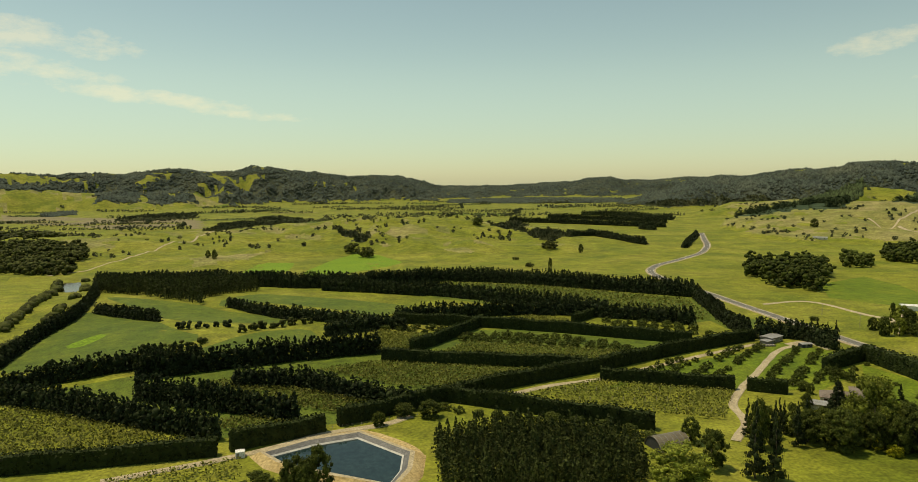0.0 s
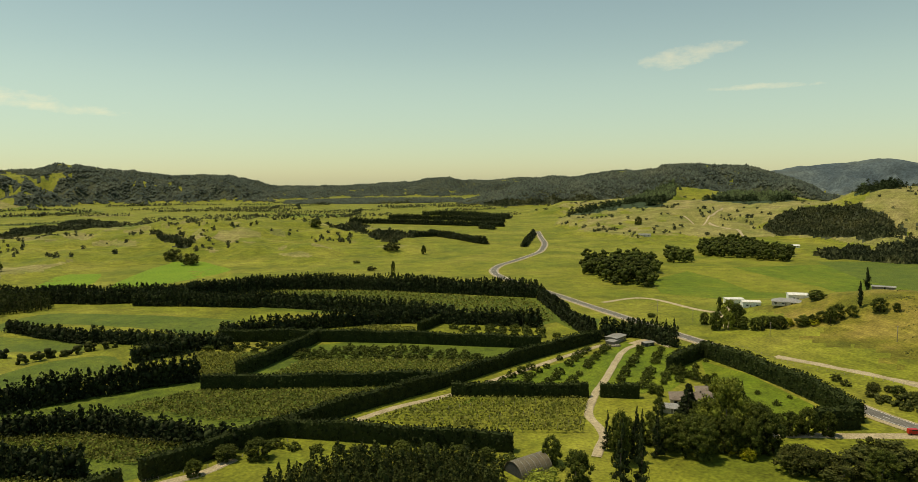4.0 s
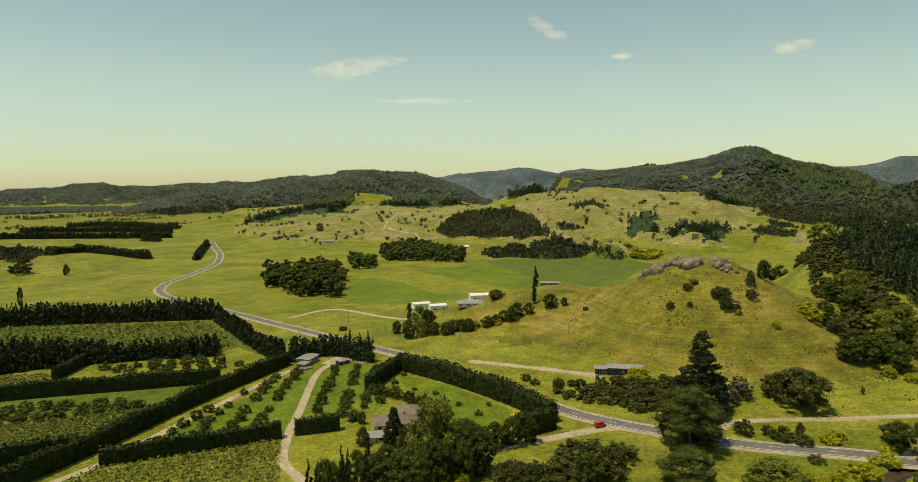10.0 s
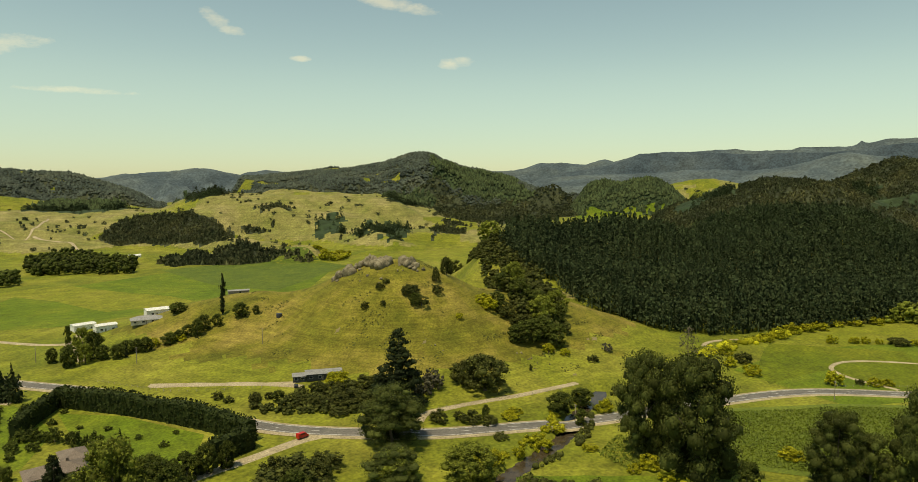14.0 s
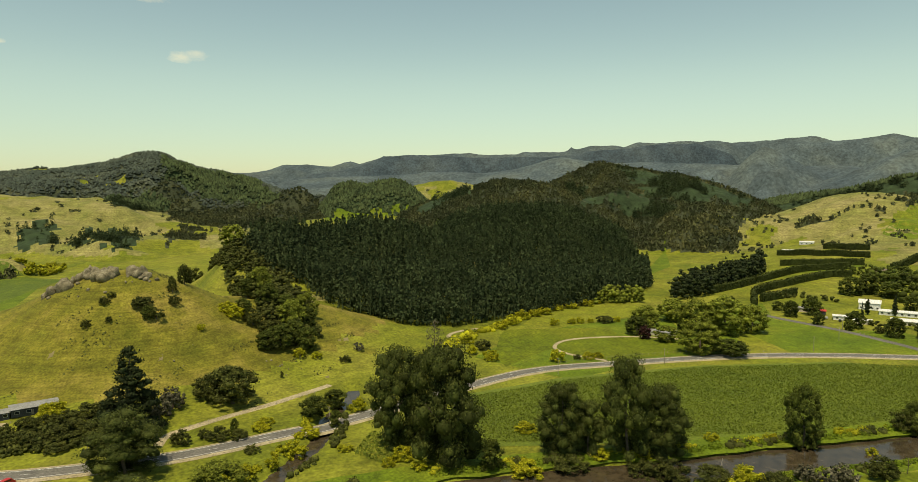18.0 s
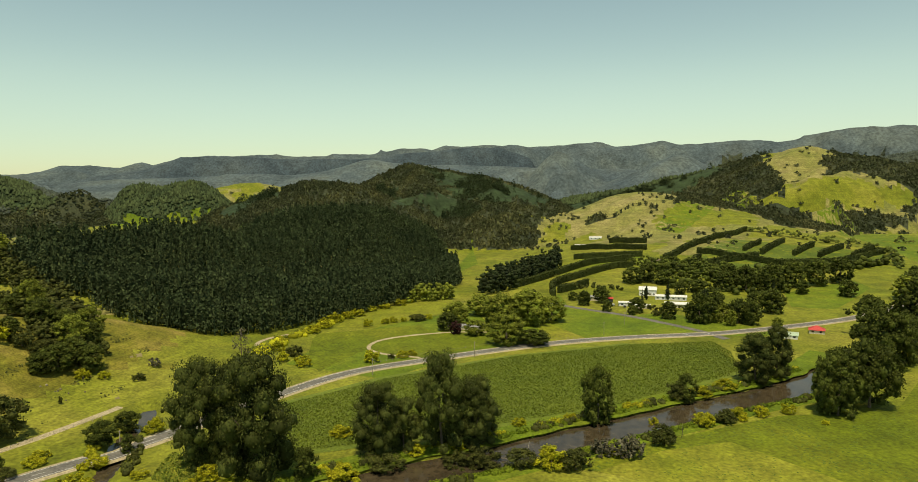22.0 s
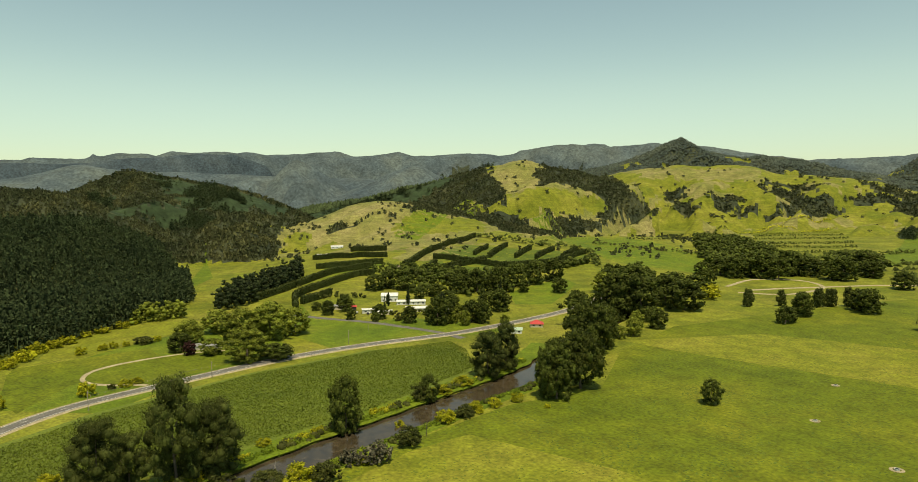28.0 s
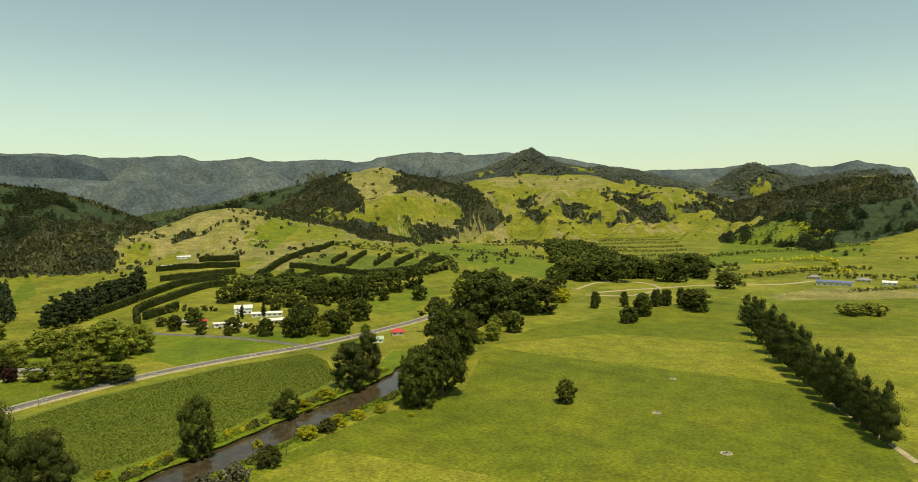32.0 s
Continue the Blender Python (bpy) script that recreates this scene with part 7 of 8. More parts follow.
VINES = "leafy green vine canopy in rows on wires"
vines([(34, 327), (72, 348), (137, 329), (117, 289), (80, 301)], -16, 3.2, 1.9, VINES, seed=1, dense=4.2)
vines([(-14, 400), (4, 434), (96, 412), (108, 402), (72, 379)], -15, 2.6, 1.9, VINES, seed=2, dense=4.5, thick=1.9)
vines([(-80, 366), (-47, 384), (50, 368), (10, 338), (-31, 340)], -20, 2.4, 1.9, VINES, seed=3, dense=4.5, thick=1.9)
vines([(-140, 342), (-117, 357), (-30, 318), (-52, 300), (-84, 312)], -28, 2.4, 1.9, VINES, seed=4, dense=4.5, thick=1.9)
vines([(-60, 460), (-8, 450), (-33, 402), (-52, 408)], -14, 2.4, 1.9, VINES, seed=5, dense=4.5, thick=1.9)
vines([(-221, 314), (-204, 313), (-110, 270), (-150, 254), (-178, 248), (-235, 290)], 14, 3.4, 1.9, VINES, seed=6, dense=4.5, thick=1.2)
vines([(34, 503), (54, 512), (86, 496), (72, 481)], -24, 2.4, 1.9, VINES, seed=7, dense=4, thick=1.8)
vines([(-118, 292), (-98, 299), (-62, 288), (-84, 272)], 15, 2.6, 1.9, VINES, seed=8, dense=4.5, thick=1.8)
vines([(-130, 236), (-86, 254), (-80, 236), (-115, 215)], 22, 2.6, 1.5, VINES, seed=9, dense=2.2, thick=1.6)
vines([(680, -120), (790, -180), (800, -235), (690, -190)], -50, 7.0, 1.8, "rows of vines on the slope beside hedges", seed=10, dense=1.0, size=0.9)
vines([(-124, 655), (-30, 610), (110, 526), (165, 492), (190, 500), (200, 585), (85, 660), (-12, 698)], -24, 4.5, 1.9, VINES, seed=14, dense=1.3, size=0.9, thick=1.2)
field([(-126, 660), (-30, 606), (112, 522), (168, 488), (194, 498), (205, 588), (86, 664), (-12, 702)], "crop", "leafy ground under the far vine rows")
field([(-233, 328), (-160, 374), (-50, 402), (-30, 460), (40, 474), (150, 428), (190, 434), (118, 397), (-54, 291), (-100, 275)], "crop", "leafy ground between the orchard belts", lift=0.05)
MAIZE = "tall dark green maize standing in rows"
vines([(351, 88), (378, 42), (406, -45), (414, -121), (405, -179), (380, -174), (343, -153), (329, -125), (338, -147), (310, -67), (298, 1), (293, 23), (292, 55), (290, 84), (293, 108)], 105, 1.8, 0.42, MAIZE, "maize", "maize_field", seed=11, dense=7.0, size=0.34, thick=1.1)
vines([(277, 136), (300, 133), (298, 113), (278, 107), (268, 123)], 100, 1.8, 0.42, MAIZE, "maize", "maize_field", seed=12, dense=7.0, size=0.34, thick=1.1)
field([(354, 92), (382, 44), (410, -45), (418, -121), (396, -174), (336, -150), (306, -67), (294, 1), (288, 55), (286, 84), (290, 114)], "maize", "dark soil and stems under the maize")
mt_rng = np.random.RandomState(66)
mx, my = mt_rng.uniform(60, 300, 30000), mt_rng.uniform(-460, 10, 30000)
keep_tuft = inside(mx, my, [(247, -14), (258, -29), (275, -122), (262, -180), (300, -251), (300, -345), (219, -467), (123, -295), (80, -233), (68, -200), (202, -76)]) & (ripple(mx, my, 46, 67) + 0.7 * ripple(mx, my, 14, 68) > -0.3)
mx, my = mx[keep_tuft], my[keep_tuft]
mr = mt_rng.uniform(0.25, 0.8, len(mx))
mv, mf = gather_many(TENTS, mx, my, height(mx, my) + 0.08, mr, mr * 0.22, mr * 30, mt_rng.randint(0, 8, len(mx)))
thing("meadow_tufts", mesh("meadow_tufts", mv, mf, M["crop"]), "darker uneaten tufts all over the meadow", "grass tufts", kind="stuff")


# ---- buildings ----
def box(name, x0, x1, y0, y1, z0, z1, mat, bevel=0.0):
    v = [(x, y, z) for z in (z0, z1) for x, y in ((x0 + (bevel if z == z1 else 0), y0 + (bevel if z == z1 else 0)), (x1 - (bevel if z == z1 else 0), y0 + (bevel if z == z1 else 0)),
                                                   (x1 - (bevel if z == z1 else 0), y1 - (bevel if z == z1 else 0)), (x0 + (bevel if z == z1 else 0), y1 - (bevel if z == z1 else 0)))]
    f = [(3, 2, 1, 0), (4, 5, 6, 7), (0, 1, 5, 4), (1, 2, 6, 5), (2, 3, 7, 6), (3, 0, 4, 7)]
    return mesh(name, v, f, M[mat])


def gable_walls(length, wide, eaves, ridge, mat):
    l, w = length / 2, wide / 2
    v = [(-l, -w, -0.4), (l, -w, -0.4), (l, w, -0.4), (-l, w, -0.4), (-l, -w, eaves), (l, -w, eaves), (l, w, eaves), (-l, w, eaves), (-l, 0, ridge), (l, 0, ridge)]
    f = [(0, 1, 5, 4), (2, 3, 7, 6), (1, 2, 6, 9, 5), (3, 0, 4, 8, 7)]
    return mesh("wall", v, f, M[mat])


def slab(name, a, b, c, d, thick, mat):
    """A sheet between four corners, with thickness upward."""
    q = [Vector(p) for p in (a, b, c, d)]
    n = (q[1] - q[0]).cross(q[3] - q[0]).normalized() * thick
    v = [tuple(p) for p in q] + [tuple(p + n) for p in q]
    return mesh(name, v, [(3, 2, 1, 0), (4, 5, 6, 7), (0, 1, 5, 4), (1, 2, 6, 5), (2, 3, 7, 6), (3, 0, 4, 7)], M[mat])


def window(ob, x, y, z, wide, high, side):
    """A framed window on a long side (side = -1 or 1)."""
    fr = part("window", box("window_frame", x - wide / 2 - 0.08, x + wide / 2 + 0.08, y - 0.05, y + 0.05, z - 0.08, z + high + 0.08, "white"), ob)
    part("pane", box("window_pane", x - wide / 2, x + wide / 2, y + 0.055 * side - 0.012, y + 0.055 * side + 0.012, z, z + high, "glass"), fr)


def building(name, x, y, turn, length, wide, eaves, pitch, wall, roof, label, category="house", windows=3, hip=False, door=True, over=0.5, chimney=False):
    ob = thing(name, None, label, category, at=pose(x, y, float(height(x, y)) + 0.05, 0, 0, turn))
    ridge = eaves + math.tan(radians(pitch)) * wide / 2
    l, w, o = length / 2, wide / 2, over
    drop = math.tan(radians(pitch)) * o
    if hip:
        part("wall", mesh("wall", [(sx * l, sy * w, z) for z in (-0.4, eaves) for sx, sy in ((-1, -1), (1, -1), (1, 1), (-1, 1))], [(0, 1, 5, 4), (1, 2, 6, 5), (2, 3, 7, 6), (3, 0, 4, 7)], M[wall]), ob)
        k = max(0.3, l - w)
        a = [(-l - o, -w - o, eaves - drop), (l + o, -w - o, eaves - drop), (l + o, w + o, eaves - drop), (-l - o, w + o, eaves - drop), (-k, 0, ridge), (k, 0, ridge)]
        part("roof", mesh("roof", a + [(p[0], p[1], p[2] - 0.15) for p in a[:4]], [(0, 1, 5, 4), (2, 3, 4, 5), (1, 2, 5), (3, 0, 4), (0, 6, 7, 1), (1, 7, 8, 2), (2, 8, 9, 3), (3, 9, 6, 0)], M[roof]), ob)
    else:
        part("wall", gable_walls(length, wide, eaves, ridge, wall), ob)
        for s in (-1, 1):
            part("roof_slope", slab("roof_slope", (-l - o, s * (w + o), eaves - drop), (-l - o, 0, ridge + 0.02), (l + o, 0, ridge + 0.02), (l + o, s * (w + o), eaves - drop), 0.12 * -s, roof), ob)
    for s in (-1, 1):
        for k in range(windows):
            window(ob, -l + length * (k + 0.5) / windows + (0.7 if door and s < 0 and k == windows // 2 else 0), s * (w + 0.02), 0.95, min(1.6, length / windows * 0.5), 1.15, s)
    if door:
        d = part("door", box("door", -1.3, -0.35, -w - 0.06, -w + 0.02, 0, 2.05, "timber"), ob)
        part("handle", box("handle", -0.5, -0.44, -w - 0.12, -w - 0.06, 1.0, 1.06, "steel"), d)
    if chimney:
        part("chimney", box("chimney", l * 0.4, l * 0.4 + 0.8, -0.4, 0.4, eaves, ridge + 1.0, "brownroof"), ob)
    return ob


building("house", 302, 279, -52, 17, 8, 3.2, 7, "darkwall", "greyroof", "low dark-boarded house with a grey sheet roof", windows=4, over=0.7)
building("house_wing", 294.6, 288.5, -52, 6, 6.5, 2.8, 6, "darkwall", "greyroof", "low dark-boarded wing beside the dark house", "house", windows=2, door=False)
building("house", 182, 312, -28, 19, 11, 2.9, 22, "cream", "brownroof", "wide farmhouse under a brown hipped roof", windows=4, hip=True, chimney=True)
building("garage", 194, 318, 62, 12, 9, 2.8, 22, "cream", "brownroof", "farmhouse wing under a brown hipped roof", "garage", windows=2, hip=True)
building("garage", 168, 304, -28, 12, 7, 2.5, 8, "cream", "greyroof", "low garage with a pale grey roof", "garage", windows=1)
building("packing_shed", 203, 431, 35, 13, 8, 3.6, 6, "timber", "greyroof", "flat-roofed packing shed with stacked bins", "shed", windows=2)
building("lean_to", 197, 424, 35, 8, 5, 2.6, 4, "timber", "greyroof", "low timber lean-to beside the packing shed", "shed", windows=0, door=False)
building("hut", 216, 413, 10, 7, 4, 2.4, 8, "darkwall", "greyroof", "small dark hut beside the orchard", "hut", windows=1)
building("barn", 350, 514, -20, 14, 9, 4.2, 8, "white", "whiteroof", "long white barn with an open front", "barn", windows=2)
building("barn", 345, 486, -24, 13, 9, 4.2, 10, "white", "whiteroof", "white barn with a pale roof", "barn", windows=2)
building("barn", 378, 474, -30, 15, 10, 4.2, 12, "white", "whiteroof", "white barn beside the farm yard", "barn", windows=2)
building("house", 350, 452, -40, 20, 10, 2.8, 22, "cream", "greyroof", "farmhouse under a grey hipped roof", windows=4, hip=True)
building("shed", 402, 420, -45, 14, 6, 2.6, 10, "timber", "greyroof", "low grey shed beside the cypress", "shed", windows=1)
building("shed", -87, 256, 15, 3.4, 3.0, 2.5, 10, "white", "whiteroof", "small white pump shed beside the reservoir", "shed", windows=0, door=True, over=0.1)
building("house", 573, -228, 58, 15, 10, 5.4, 24, "white", "whiteroof", "white two-storey house with a pale roof", windows=4, chimney=True)
building("house", 548, -236, 58, 26, 9, 3.0, 12, "white", "whiteroof", "long white house below the two-storey one", windows=6)
building("shed", 569, -172, 64, 12, 8, 3.2, 12, "cream", "greyroof", "grey-roofed shed beside the side road", "shed", windows=2)
building("shed", 556, -180, 64, 8, 6, 3.2, 14, "darkwall", "redroof", "small dark shed with rusty roof", "shed", windows=1)
building("shed", 536, -186, 64, 11, 7, 3.0, 8, "white", "whiteroof", "pale low shed beside the side road", "shed", windows=2)
building("shed", 522, -194, 64, 12, 7, 2.8, 6, "cream", "whiteroof", "pale open-fronted shed beside the side road", "shed", windows=1)
building("house", 517, -222, 60, 18, 9, 2.9, 16, "cream", "whiteroof", "cream bungalow among garden trees", windows=4)
building("house", 500, -240, 58, 15, 8, 2.9, 18, "white", "whiteroof", "white bungalow among garden trees", windows=3)
building("house", 408, -262, 48, 9.5, 8, 2.8, 30, "cream", "redroof", "small cottage with a bright red hipped roof", windows=2, hip=True)
building("house", 402, -233, 50, 13, 8, 2.7, 20, "white", "greenroof", "low cottage with a pale green roof", windows=3)
building("house", 700, -310, 60, 13, 10, 3.0, 38, "cream", "brownroof", "chalet with a steep brown roof among hedges", windows=3, chimney=True)
building("house", 487, -38, 70, 20, 8, 2.7, 14, "cream", "greyroof", "long low farmhouse under shady trees", windows=4)
building("house", 1105, -828, 50, 26, 10, 3.2, 12, "white", "whiteroof", "long white house on the hillside terrace", windows=4)
building("house", 1140, -820, 50, 16, 10, 3.2, 14, "cream", "greyroof", "grey-roofed house on the hillside terrace", windows=3)
building("house", 969, -365, 65, 18, 10, 3.2, 14, "white", "whiteroof", "white farmhouse on the grassy slope", windows=3)
building("house", 880, -300, 65, 14, 9, 3.0, 14, "white", "whiteroof", "white cottage on the grassy slope", windows=3)
building("hall", 233, -806, 8, 38, 14, 4.6, 12, "cream", "blueroof", "long hall with a blue roof across the meadow", "hall", windows=6)
building("house", 184, -850, 8, 15, 10, 3.2, 20, "white", "whiteroof", "white house beside the far road", windows=3)
building("house", 214, -866, 8, 16, 11, 3.2, 24, "cream", "greyroof", "grey-roofed house beside the far road", windows=3, hip=True)
building("house", 268, -858, 8, 14, 10, 3.2, 22, "cream", "greyroof", "grey-roofed house behind the hall", windows=3, hip=True)
building("house", 150, -838, 8, 13, 9, 3.2, 22, "cream", "brownroof", "brown-roofed house beside the far road", windows=3, hip=True)
building("barn", 848, 723, -40, 16, 9, 3.5, 10, "cream", "whiteroof", "pale barn on the lower slope", "barn", windows=2)
building("barn", 573, 1063, -20, 20, 10, 3.6, 12, "cream", "greyroof", "grey barn beside the far bend", "barn", windows=2)
building("house", 716, 882, -30, 15, 9, 3.0, 18, "white", "whiteroof", "white farmhouse on the slope", windows=3)

# the vaulted tin shed beside the lane
tin = thing("vaulted_shed", None, "half-round shed of tarnished corrugated tin", "shed", at=pose(83, 262, 0, 0, 0, -158))
arc = [(5.2 * math.cos(a), 5.0 * math.sin(a)) for a in np.linspace(0, math.pi, 19)]
part("vault", mesh("vault", [(s * 7.5, y, z) for s in (-1, 1) for y, z in arc] + [(s * 7.5, y * 0.97, z * 0.97) for s in (-1, 1) for y, z in arc],
                   [(i, i + 1, 19 + i + 1, 19 + i) for i in range(18)] + [(38 + i + 1, 38 + i, 57 + i, 57 + i + 1) for i in range(18)] + [(i + 1, i, 38 + i, 39 + i) for i in range(18)] + [(19 + i, 20 + i, 58 + i, 57 + i) for i in range(18)], M["tin"]), tin)
# dark sheet set into the open end, standing in for the shade inside
part("end_wall", mesh("end_wall", [(7.2, y * 0.96, z * 0.96) for y, z in arc], [tuple(range(19))], M["darkwall"]), tin)
for k in range(7):
    x = -7.2 + 2.4 * k
    part("rib", mesh("rib", [(x + d, y * s, z * s) for d in (-0.09, 0.09) for s in (1.0, 1.02) for y, z in arc], [(19 + i, 20 + i, 58 + i - 0, 57 + i) for i in range(18)], M["greyroof"]), tin)

# the lined reservoir
RIM = [(-77, 255), (-62, 267), (-43, 275), (-20, 254), (-20, 239), (-24, 226), (-50, 237), (-68, 246)]


def ring(name, outline, a, za, b, zb, mat):
    c = (sum(p[0] for p in outline) / len(outline), sum(p[1] for p in outline) / len(outline))
    def grown(d):
        out = []
        for x, y in outline:
            r = math.dist((x, y), c)
            out.append((c[0] + (x - c[0]) * (r + d) / r, c[1] + (y - c[1]) * (r + d) / r))
        return out
    pa, pb = grown(a), grown(b)
    n = len(pa)
    return mesh(name, [(*p, za) for p in pa] + [(*p, zb) for p in pb], [(i, (i + 1) % n, n + (i + 1) % n, n + i) for i in range(n)], M[mat])


pond = thing("reservoir", None, "lined farm reservoir with clay banks and dark water", "reservoir", kind="structure")
part("bank", ring("bank", RIM, 7, -0.1, 2.0, 2.3, "clay"), pond, "bare yellow clay bank")
part("crest", ring("crest", RIM, 2.0, 2.3, 0, 2.3, "gravel"), pond, "pale gravel crest")
part("liner", ring("liner", RIM, 0, 2.3, -2.4, 1.1, "liner"), pond, "wrinkled grey plastic liner")
part("dry_liner", ring("dry_liner", RIM, -2.4, 1.1, -3.7, 0.3, "concrete"), pond, "pale dried band of the liner")
part("water", sheet("pond_water", RIM, M["pond"], level=0.6), pond, "dark still water")
field([(-84, 258), (-71, 273), (-45, 287), (-16, 263), (-13, 244), (-18, 225), (-49, 237), (-78, 248)], "clay", "bare yellow clay round the reservoir", rounds=2, lift=0.1, name="clay_ground")


# ---- vehicles ----
def vehicle(name, x, y, turn, length, wide, high, paint, label, bonnet=0.2):
    ob = thing(name, None, label, "van" if bonnet < 0.25 else "car", at=pose(x, y, max(-0.1, float(height(x, y))) + 0.4, 0, 0, turn))
    l, w = length / 2, wide / 2
    prof = [(-l, 0.35), (-l, high * 0.62), (-l + 0.12, high * 0.97), (l - length * bonnet - high * 0.35, high), (l - length * bonnet, high * 0.58), (l - 0.1, high * 0.5), (l, 0.4)]
    n = len(prof)
    v = [(px, s * w * (1 if pz < high * 0.7 else 0.88), pz) for s in (-1, 1) for px, pz in prof]
    part("body", mesh("vehicle_body", v, [tuple(range(n)), tuple(reversed(range(n, 2 * n)))] + [(i, n + i, n + (i + 1) % n, (i + 1) % n) for i in range(n)], M[paint]), ob)
    for s in (-1, 1):
        part("side_window", box("side_window", -l * 0.55, l * 0.35, s * w * 0.955 - 0.02, s * w * 0.955 + 0.02, high * 0.62, high * 0.9, "glass"), ob)
        for px in (-l * 0.62, l * 0.62):
            a = [(px + 0.33 * math.cos(t), 0.33 + 0.33 * math.sin(t)) for t in np.arange(12) * math.pi / 6]
            part("wheel", mesh("wheel", [(qx, s * (w + d), qz) for d in (-0.12, 0.06) for qx, qz in a], [tuple(range(12)), tuple(reversed(range(12, 24)))] + [(i, (i + 1) % 12, 12 + (i + 1) % 12, 12 + i) for i in range(12)], M["tyre"]), ob)
    part("windscreen", slab("windscreen", (l - length * bonnet, -w * 0.8, high * 0.6), (l - length * bonnet, w * 0.8, high * 0.6), (l - length * bonnet - high * 0.33, w * 0.75, high * 0.97), (l - length * bonnet - high * 0.33, -w * 0.75, high * 0.97), 0.03, "glass"), ob)
    for s in (-1, 1):
        part("headlight", box("headlight", l - 0.06, l + 0.02, s * w * 0.7 - 0.15, s * w * 0.7 + 0.15, 0.62, 0.8, "white"), ob)
    return ob


vehicle("van", 243, 249, -20, 4.9, 1.95, 2.3, "redcar", "bright red van parked beside the road", 0.14)
vehicle("car", 172, 306, -60, 4.3, 1.8, 1.5, "redcar", "red car parked beside the farmhouse", 0.28)
vehicle("car", 286, 284, 40, 4.5, 1.85, 1.6, "darkcar", "dark car parked on the gravel drive", 0.28)
vehicle("car", 538, -176, -25, 4.4, 1.8, 1.5, "silver", "silver car parked beside the sheds", 0.28)
vehicle("car", 528, -181, -25, 4.4, 1.8, 1.5, "darkcar", "dark car parked beside the sheds", 0.28)


# ---- poles, posts, rocks and other small things ----
pole_mesh = stem("pole_shaft", ((0, 0, -0.3, 0.17), (0, 0, 4.5, 0.15), (0, 0, 9.5, 0.11)), "timber")
arm_mesh = box("crossarm", -1.1, 1.1, -0.06, 0.06, 8.9, 9.05, "timber")
pole = None
for x, y, turn in ((277, 507, 20), (278, 460, 20), (290, 394, 10), (307, 152, 40), (388, 44, 30), (411, -20, 10), (262, 232, 30), (442, -120, 0), (470, -150, 60), (500, -168, 60), (330, 340, 20)):
    m = pose(x, y, max(-0.2, float(height(x, y))), 0, 0, turn)
    if pole is None:
        pole = thing("power_pole", None, "weathered timber power pole with a crossarm", "pole", "power poles", at=m)
        part("shaft", pole_mesh, pole)
        part("crossarm", arm_mesh, pole)
    else:
        copy_thing(pole, m)

# rocks on the hill
rock_rng = np.random.RandomState(77)
ROCKS = []
for k in range(6):
    v = lump(rock_rng, ICO2, 0.16) * (1, 1, 0.75)
    v = np.where(rock_rng.uniform(0, 1, (len(v), 1)) < 0.3, np.round(v * 2.2) / 2.2, v)
    ROCKS.append(mesh("rock", v, ICO2[1], M["rock"]))


def crag(x0, y0, x1, y1, n, spread, small, large):
    """Broken rocks along a line on the slope, leaning uphill."""
    for k in range(n):
        f = rock_rng.uniform(0, 1)
        x, y = x0 + (x1 - x0) * f + rock_rng.normal() * spread, y0 + (y1 - y0) * f + rock_rng.normal() * spread
        s = small + (large - small) * rock_rng.uniform(0, 1) ** 2.2
        thing("rock", ROCKS[rock_rng.randint(6)], "pale weathered rock outcrop on the grassy hill", "rock", "rocks on the hill",
              at=pose(x, y, float(height(x, y)) + s * 0.2, rock_rng.uniform(-20, 20), rock_rng.uniform(-20, 20), rock_rng.uniform(0, 360)) @ Matrix.Diagonal((s * rock_rng.uniform(0.7, 1.3), s * rock_rng.uniform(0.5, 0.9), s * rock_rng.uniform(0.7, 1.5), 1)))


crag(392, 334, 402, 312, 26, 2.6, 0.8, 5.0)
crag(403, 311, 397, 297, 24, 3.0, 0.9, 6.4)
crag(406, 288, 396, 276, 22, 2.2, 0.8, 5.6)
crag(384, 300, 390, 285, 12, 5.0, 0.3, 1.6)
crag(350, 240, 380, 260, 12, 14, 0.25, 0.7)
crag(372, 190, 384, 194, 8, 6, 0.4, 1.1)

# stock troughs in rings of bare ground
for x, y, r in ((176, -218, 2.3), (131, -187, 2.6), (196, -280, 2.2)):
    ob = thing("water_trough", None, "round concrete water trough in a worn ring", "trough", "water troughs", at=pose(x, y, float(height(x, y)) + 0.05))
    c = [(math.cos(a), math.sin(a)) for a in np.arange(20) * math.pi / 10]
    part("basin", mesh("basin", [(q * px, q * py, z) for q, z in ((1.0, -0.2), (1.0, 0.6), (0.86, 0.6), (0.86, 0.2)) for px, py in c], [(k * 20 + i, k * 20 + (i + 1) % 20, k * 20 + 20 + (i + 1) % 20, k * 20 + 20 + i) for k in range(3) for i in range(20)], M["concrete"]), ob)
    part("water", mesh("trough_water", [(0.86 * px, 0.86 * py, 0.45) for px, py in c], [tuple(range(20))], M["pond"]), ob)
    part("worn_ring", mesh("worn_ring", [(q * r * px, q * r * py, z) for q, z in ((0.55, 0.14), (1.0, 0.12)) for px, py in c], [(i, (i + 1) % 20, 20 + (i + 1) % 20, 20 + i) for i in range(20)], M["gravel"]), ob)

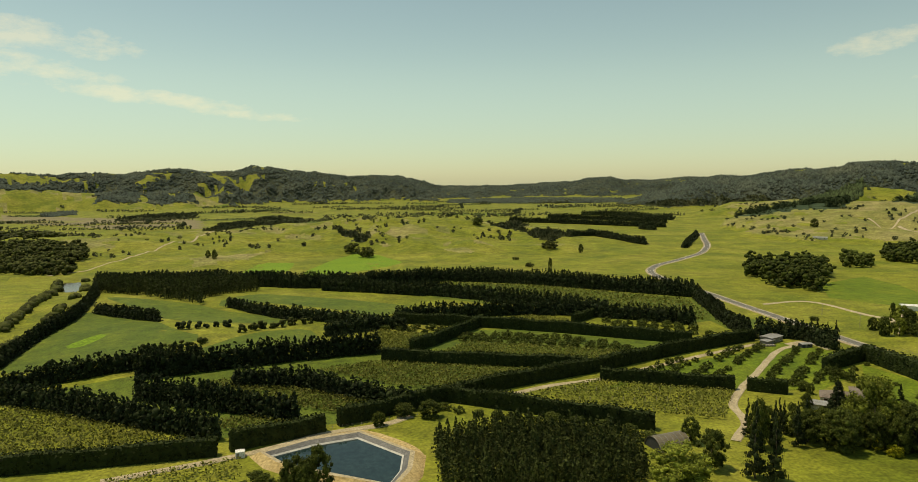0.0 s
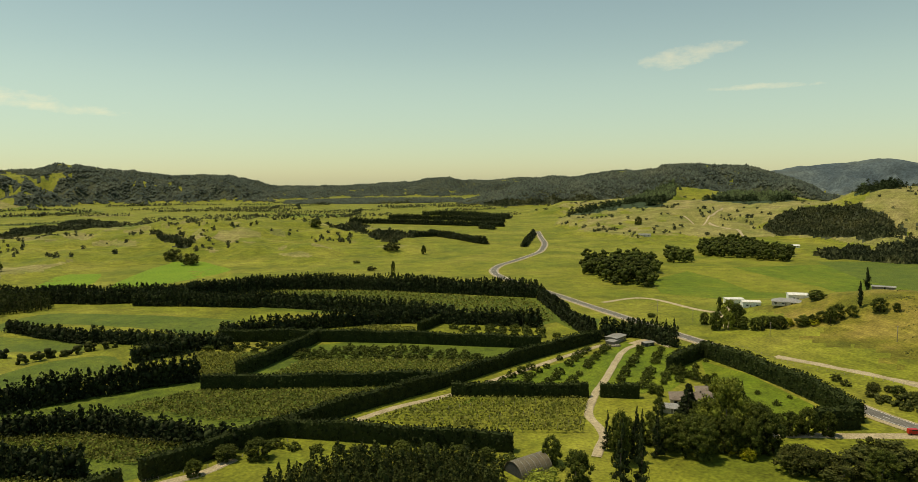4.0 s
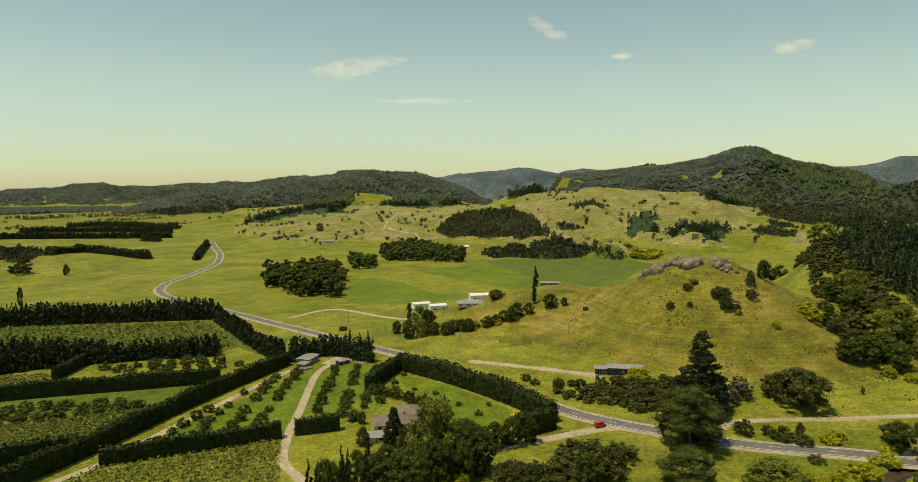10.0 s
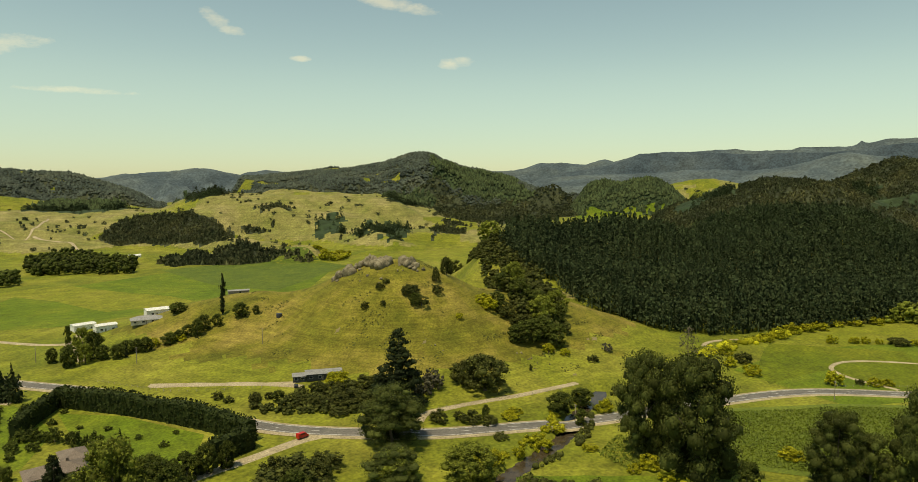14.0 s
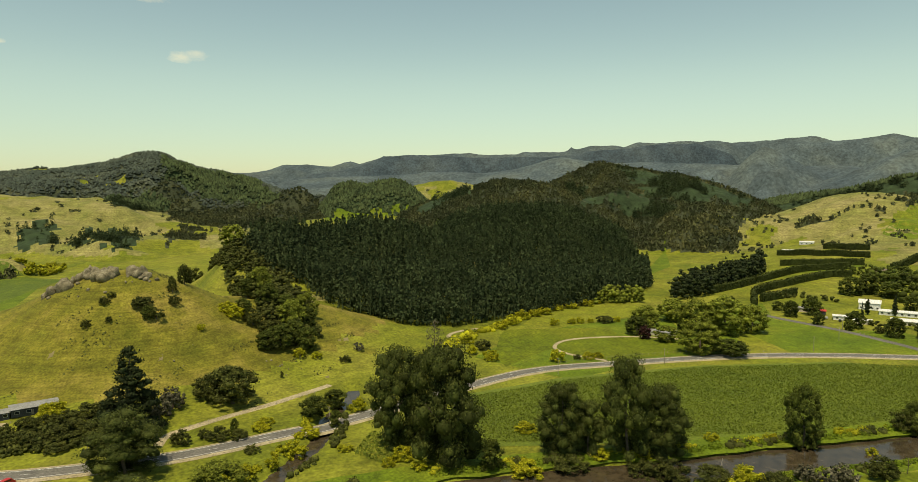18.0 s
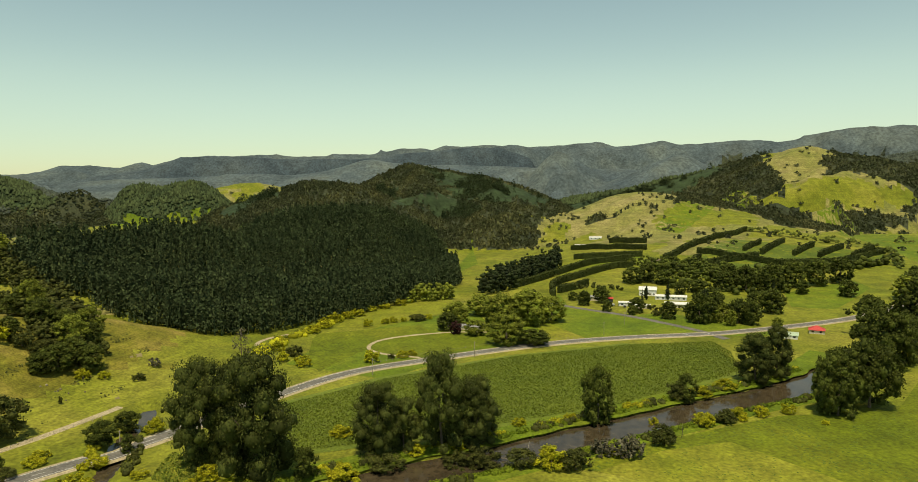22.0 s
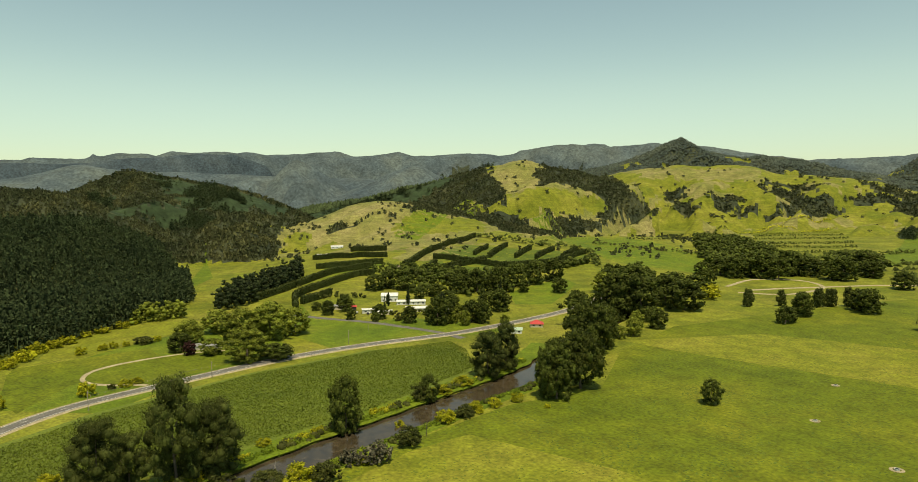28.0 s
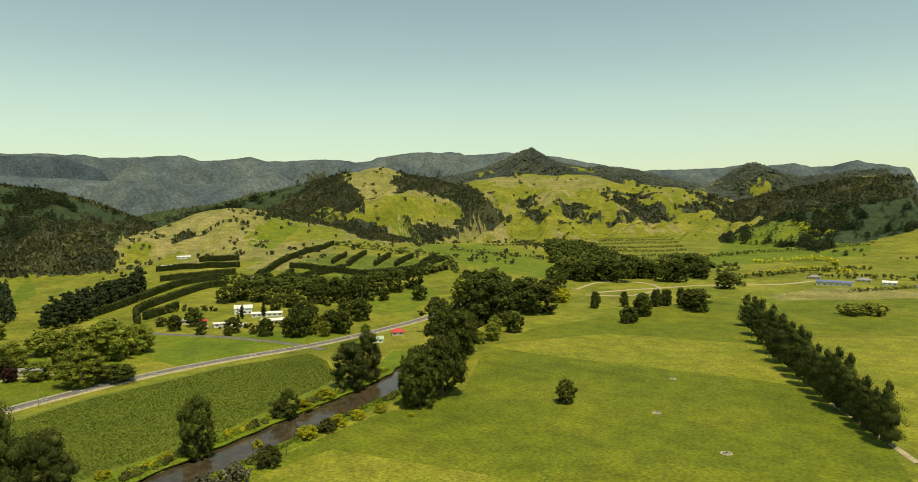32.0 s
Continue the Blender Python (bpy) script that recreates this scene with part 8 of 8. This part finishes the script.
# bales on the stubble
c = [(math.cos(a), math.sin(a)) for a in np.arange(16) * math.pi / 8]
bale_mesh = mesh("bale", [(s * k * 0.6, 0.7 * q * px, 0.7 + 0.7 * q * py) for s, k, q in ((-1, 1, 0.9), (-1, 0.92, 1.0), (1, 0.92, 1.0), (1, 1, 0.9)) for px, py in c],
                 [tuple(reversed(range(16))), tuple(range(48, 64))] + [(k * 16 + i, k * 16 + (i + 1) % 16, k * 16 + 16 + (i + 1) % 16, k * 16 + 16 + i) for k in range(3) for i in range(16)], M["straw"])
for k, (x, y) in enumerate(((251, -676), (244, -715), (211, -699), (210, -743), (179, -754), (162, -747), (228, -730), (190, -715))):
    thing("straw_bale", bale_mesh, "pale round straw bale lying on the stubble", "bale", "bales on the stubble", at=pose(x, y, float(height(x, y)) + 0.1, 0, 0, 40 * k))

# vine posts in the near block
post_mesh = stem("vine_post", ((0, 0, -0.2, 0.08), (0, 0, 3.4, 0.06)), "timber")
trellis = thing("trellis", None, "leaning timber posts along the vine rows", "trellis")
for k in range(12):
    for j in range(3):
        x, y = 62 + k * 5.2 + j * -4.5, 300 + j * 12.5 - k * 0.3 + 3.0 * j
        if inside(np.array([x]), np.array([y]), [(34, 327), (72, 350), (139, 331), (119, 287), (78, 299)])[0]:
            part("post", post_mesh, trellis, at=pose(x, y, float(height(x, y)), 6, -8, 0))


# fences along the tracks
fence_post = stem("fence_post", ((0, 0, -0.2, 0.09), (0, 0, 1.25, 0.08)), "timber")


def fence(points, label, gap=4.0):
    line = curve(points, gap)
    ob = thing("fence", None, label, "fence")
    z = height(line[:, 0], line[:, 1])
    for (x, y), h in zip(line, z):
        part("post", fence_post, ob, at=pose(x, y, h))
    for k in (0.5, 0.85, 1.15):
        a = np.column_stack([line, z + k])
        v = np.concatenate([a, a + (0, 0, 0.03)])
        n = len(a)
        part("wire", mesh("fence_wire", v, [(i, i + 1, n + i + 1, n + i) for i in range(n - 1)], M["steel"]), ob)


fence(((290, 214), (318, 190), (345, 168)), "post and wire fence beside the farm track")
fence(((-132, 232), (-88, 254)), "post and wire fence beside the dusty track")
fence(((300, 262), (280, 300), (262, 340), (262, 390)), "post and wire fence along the hill foot")
fence(((438, -100), (442, -60), (430, -5), (412, 40)), "post and wire fence beside the road")
fence(((500, -175), (470, -178), (445, -186)), "post and wire fence beside the side road")
fence(((-60, 283), (-20, 300), (20, 330)), "post and wire fence beside the long hedge")

# driftwood in the river and a fallen trunk on the hill
for k, (x, y, z, turn, s) in enumerate(((268, 4, -1.1, 20, 8), (272, -4, -1.0, 70, 6), (266, 10, -1.1, -30, 5), (352, 215, None, 60, 6))):
    thing("fallen_log", stem("fallen_log", ((0, 0, 0, 0.035), (0.02, 0, 0.4, 0.03), (-0.03, 0.02, 1.0, 0.012)), "timber"), "bleached fallen log lying on its side", "log",
          at=pose(x, y, float(height(x, y)) + 0.3 if z is None else z, 84, 0, turn) @ Matrix.Diagonal((s, s, s, 1)))

# water tank and stacked fruit bins
tank = thing("water_tank", None, "dark round water tank on the hillside", "tank", at=pose(362, 353, float(height(362, 353))))
c = [(1.8 * math.cos(a), 1.8 * math.sin(a)) for a in np.arange(18) * math.pi / 9]
part("shell", mesh("tank_shell", [(*p, z) for z in (-0.3, 2.2) for p in c], [(i, (i + 1) % 18, 18 + (i + 1) % 18, 18 + i) for i in range(18)], M["darkwall"]), tank)
part("lid", mesh("tank_lid", [(*p, 2.2) for p in c] + [(0, 0, 2.6)], [(i, (i + 1) % 18, 18) for i in range(18)], M["darkwall"]), tank)
bin_mesh = box("fruit_bin", -0.7, 0.7, -0.7, 0.7, 0, 0.75, "timber", 0.03)
for k in range(14):
    x, y = 192 + (k % 5) * 1.6, 417 + (k // 5) * 1.6
    thing("fruit_bin", bin_mesh, "timber fruit bin stacked in the packing yard", "bin", "stacked fruit bins", at=pose(x, y, float(height(x, y)) + 0.25, 0, 0, 35))

# bare slips on the hill foot
for x, y, r in ((427.8, 168.8, 3.6), (398.8, 186.7, 2.6), (372.6, 167.8, 2.4), (415.2, 192.6, 2.2), (348.3, 245.2, 2.0), (341, 296, 2.6), (424, 172, 2.0)):
    a = np.arange(9) * 0.698
    field([(round(x + r * q * math.cos(t), 1), round(y + 0.6 * r * q * math.sin(t), 1)) for t, q in zip(a, (1, 0.4, 1.2, 0.5, 1.4, 0.5, 1.1, 0.6, 0.7))], "soil", "bare brown slip in the grassy slope", rounds=2, lift=0.14, step=1.5, name="bare_slip")
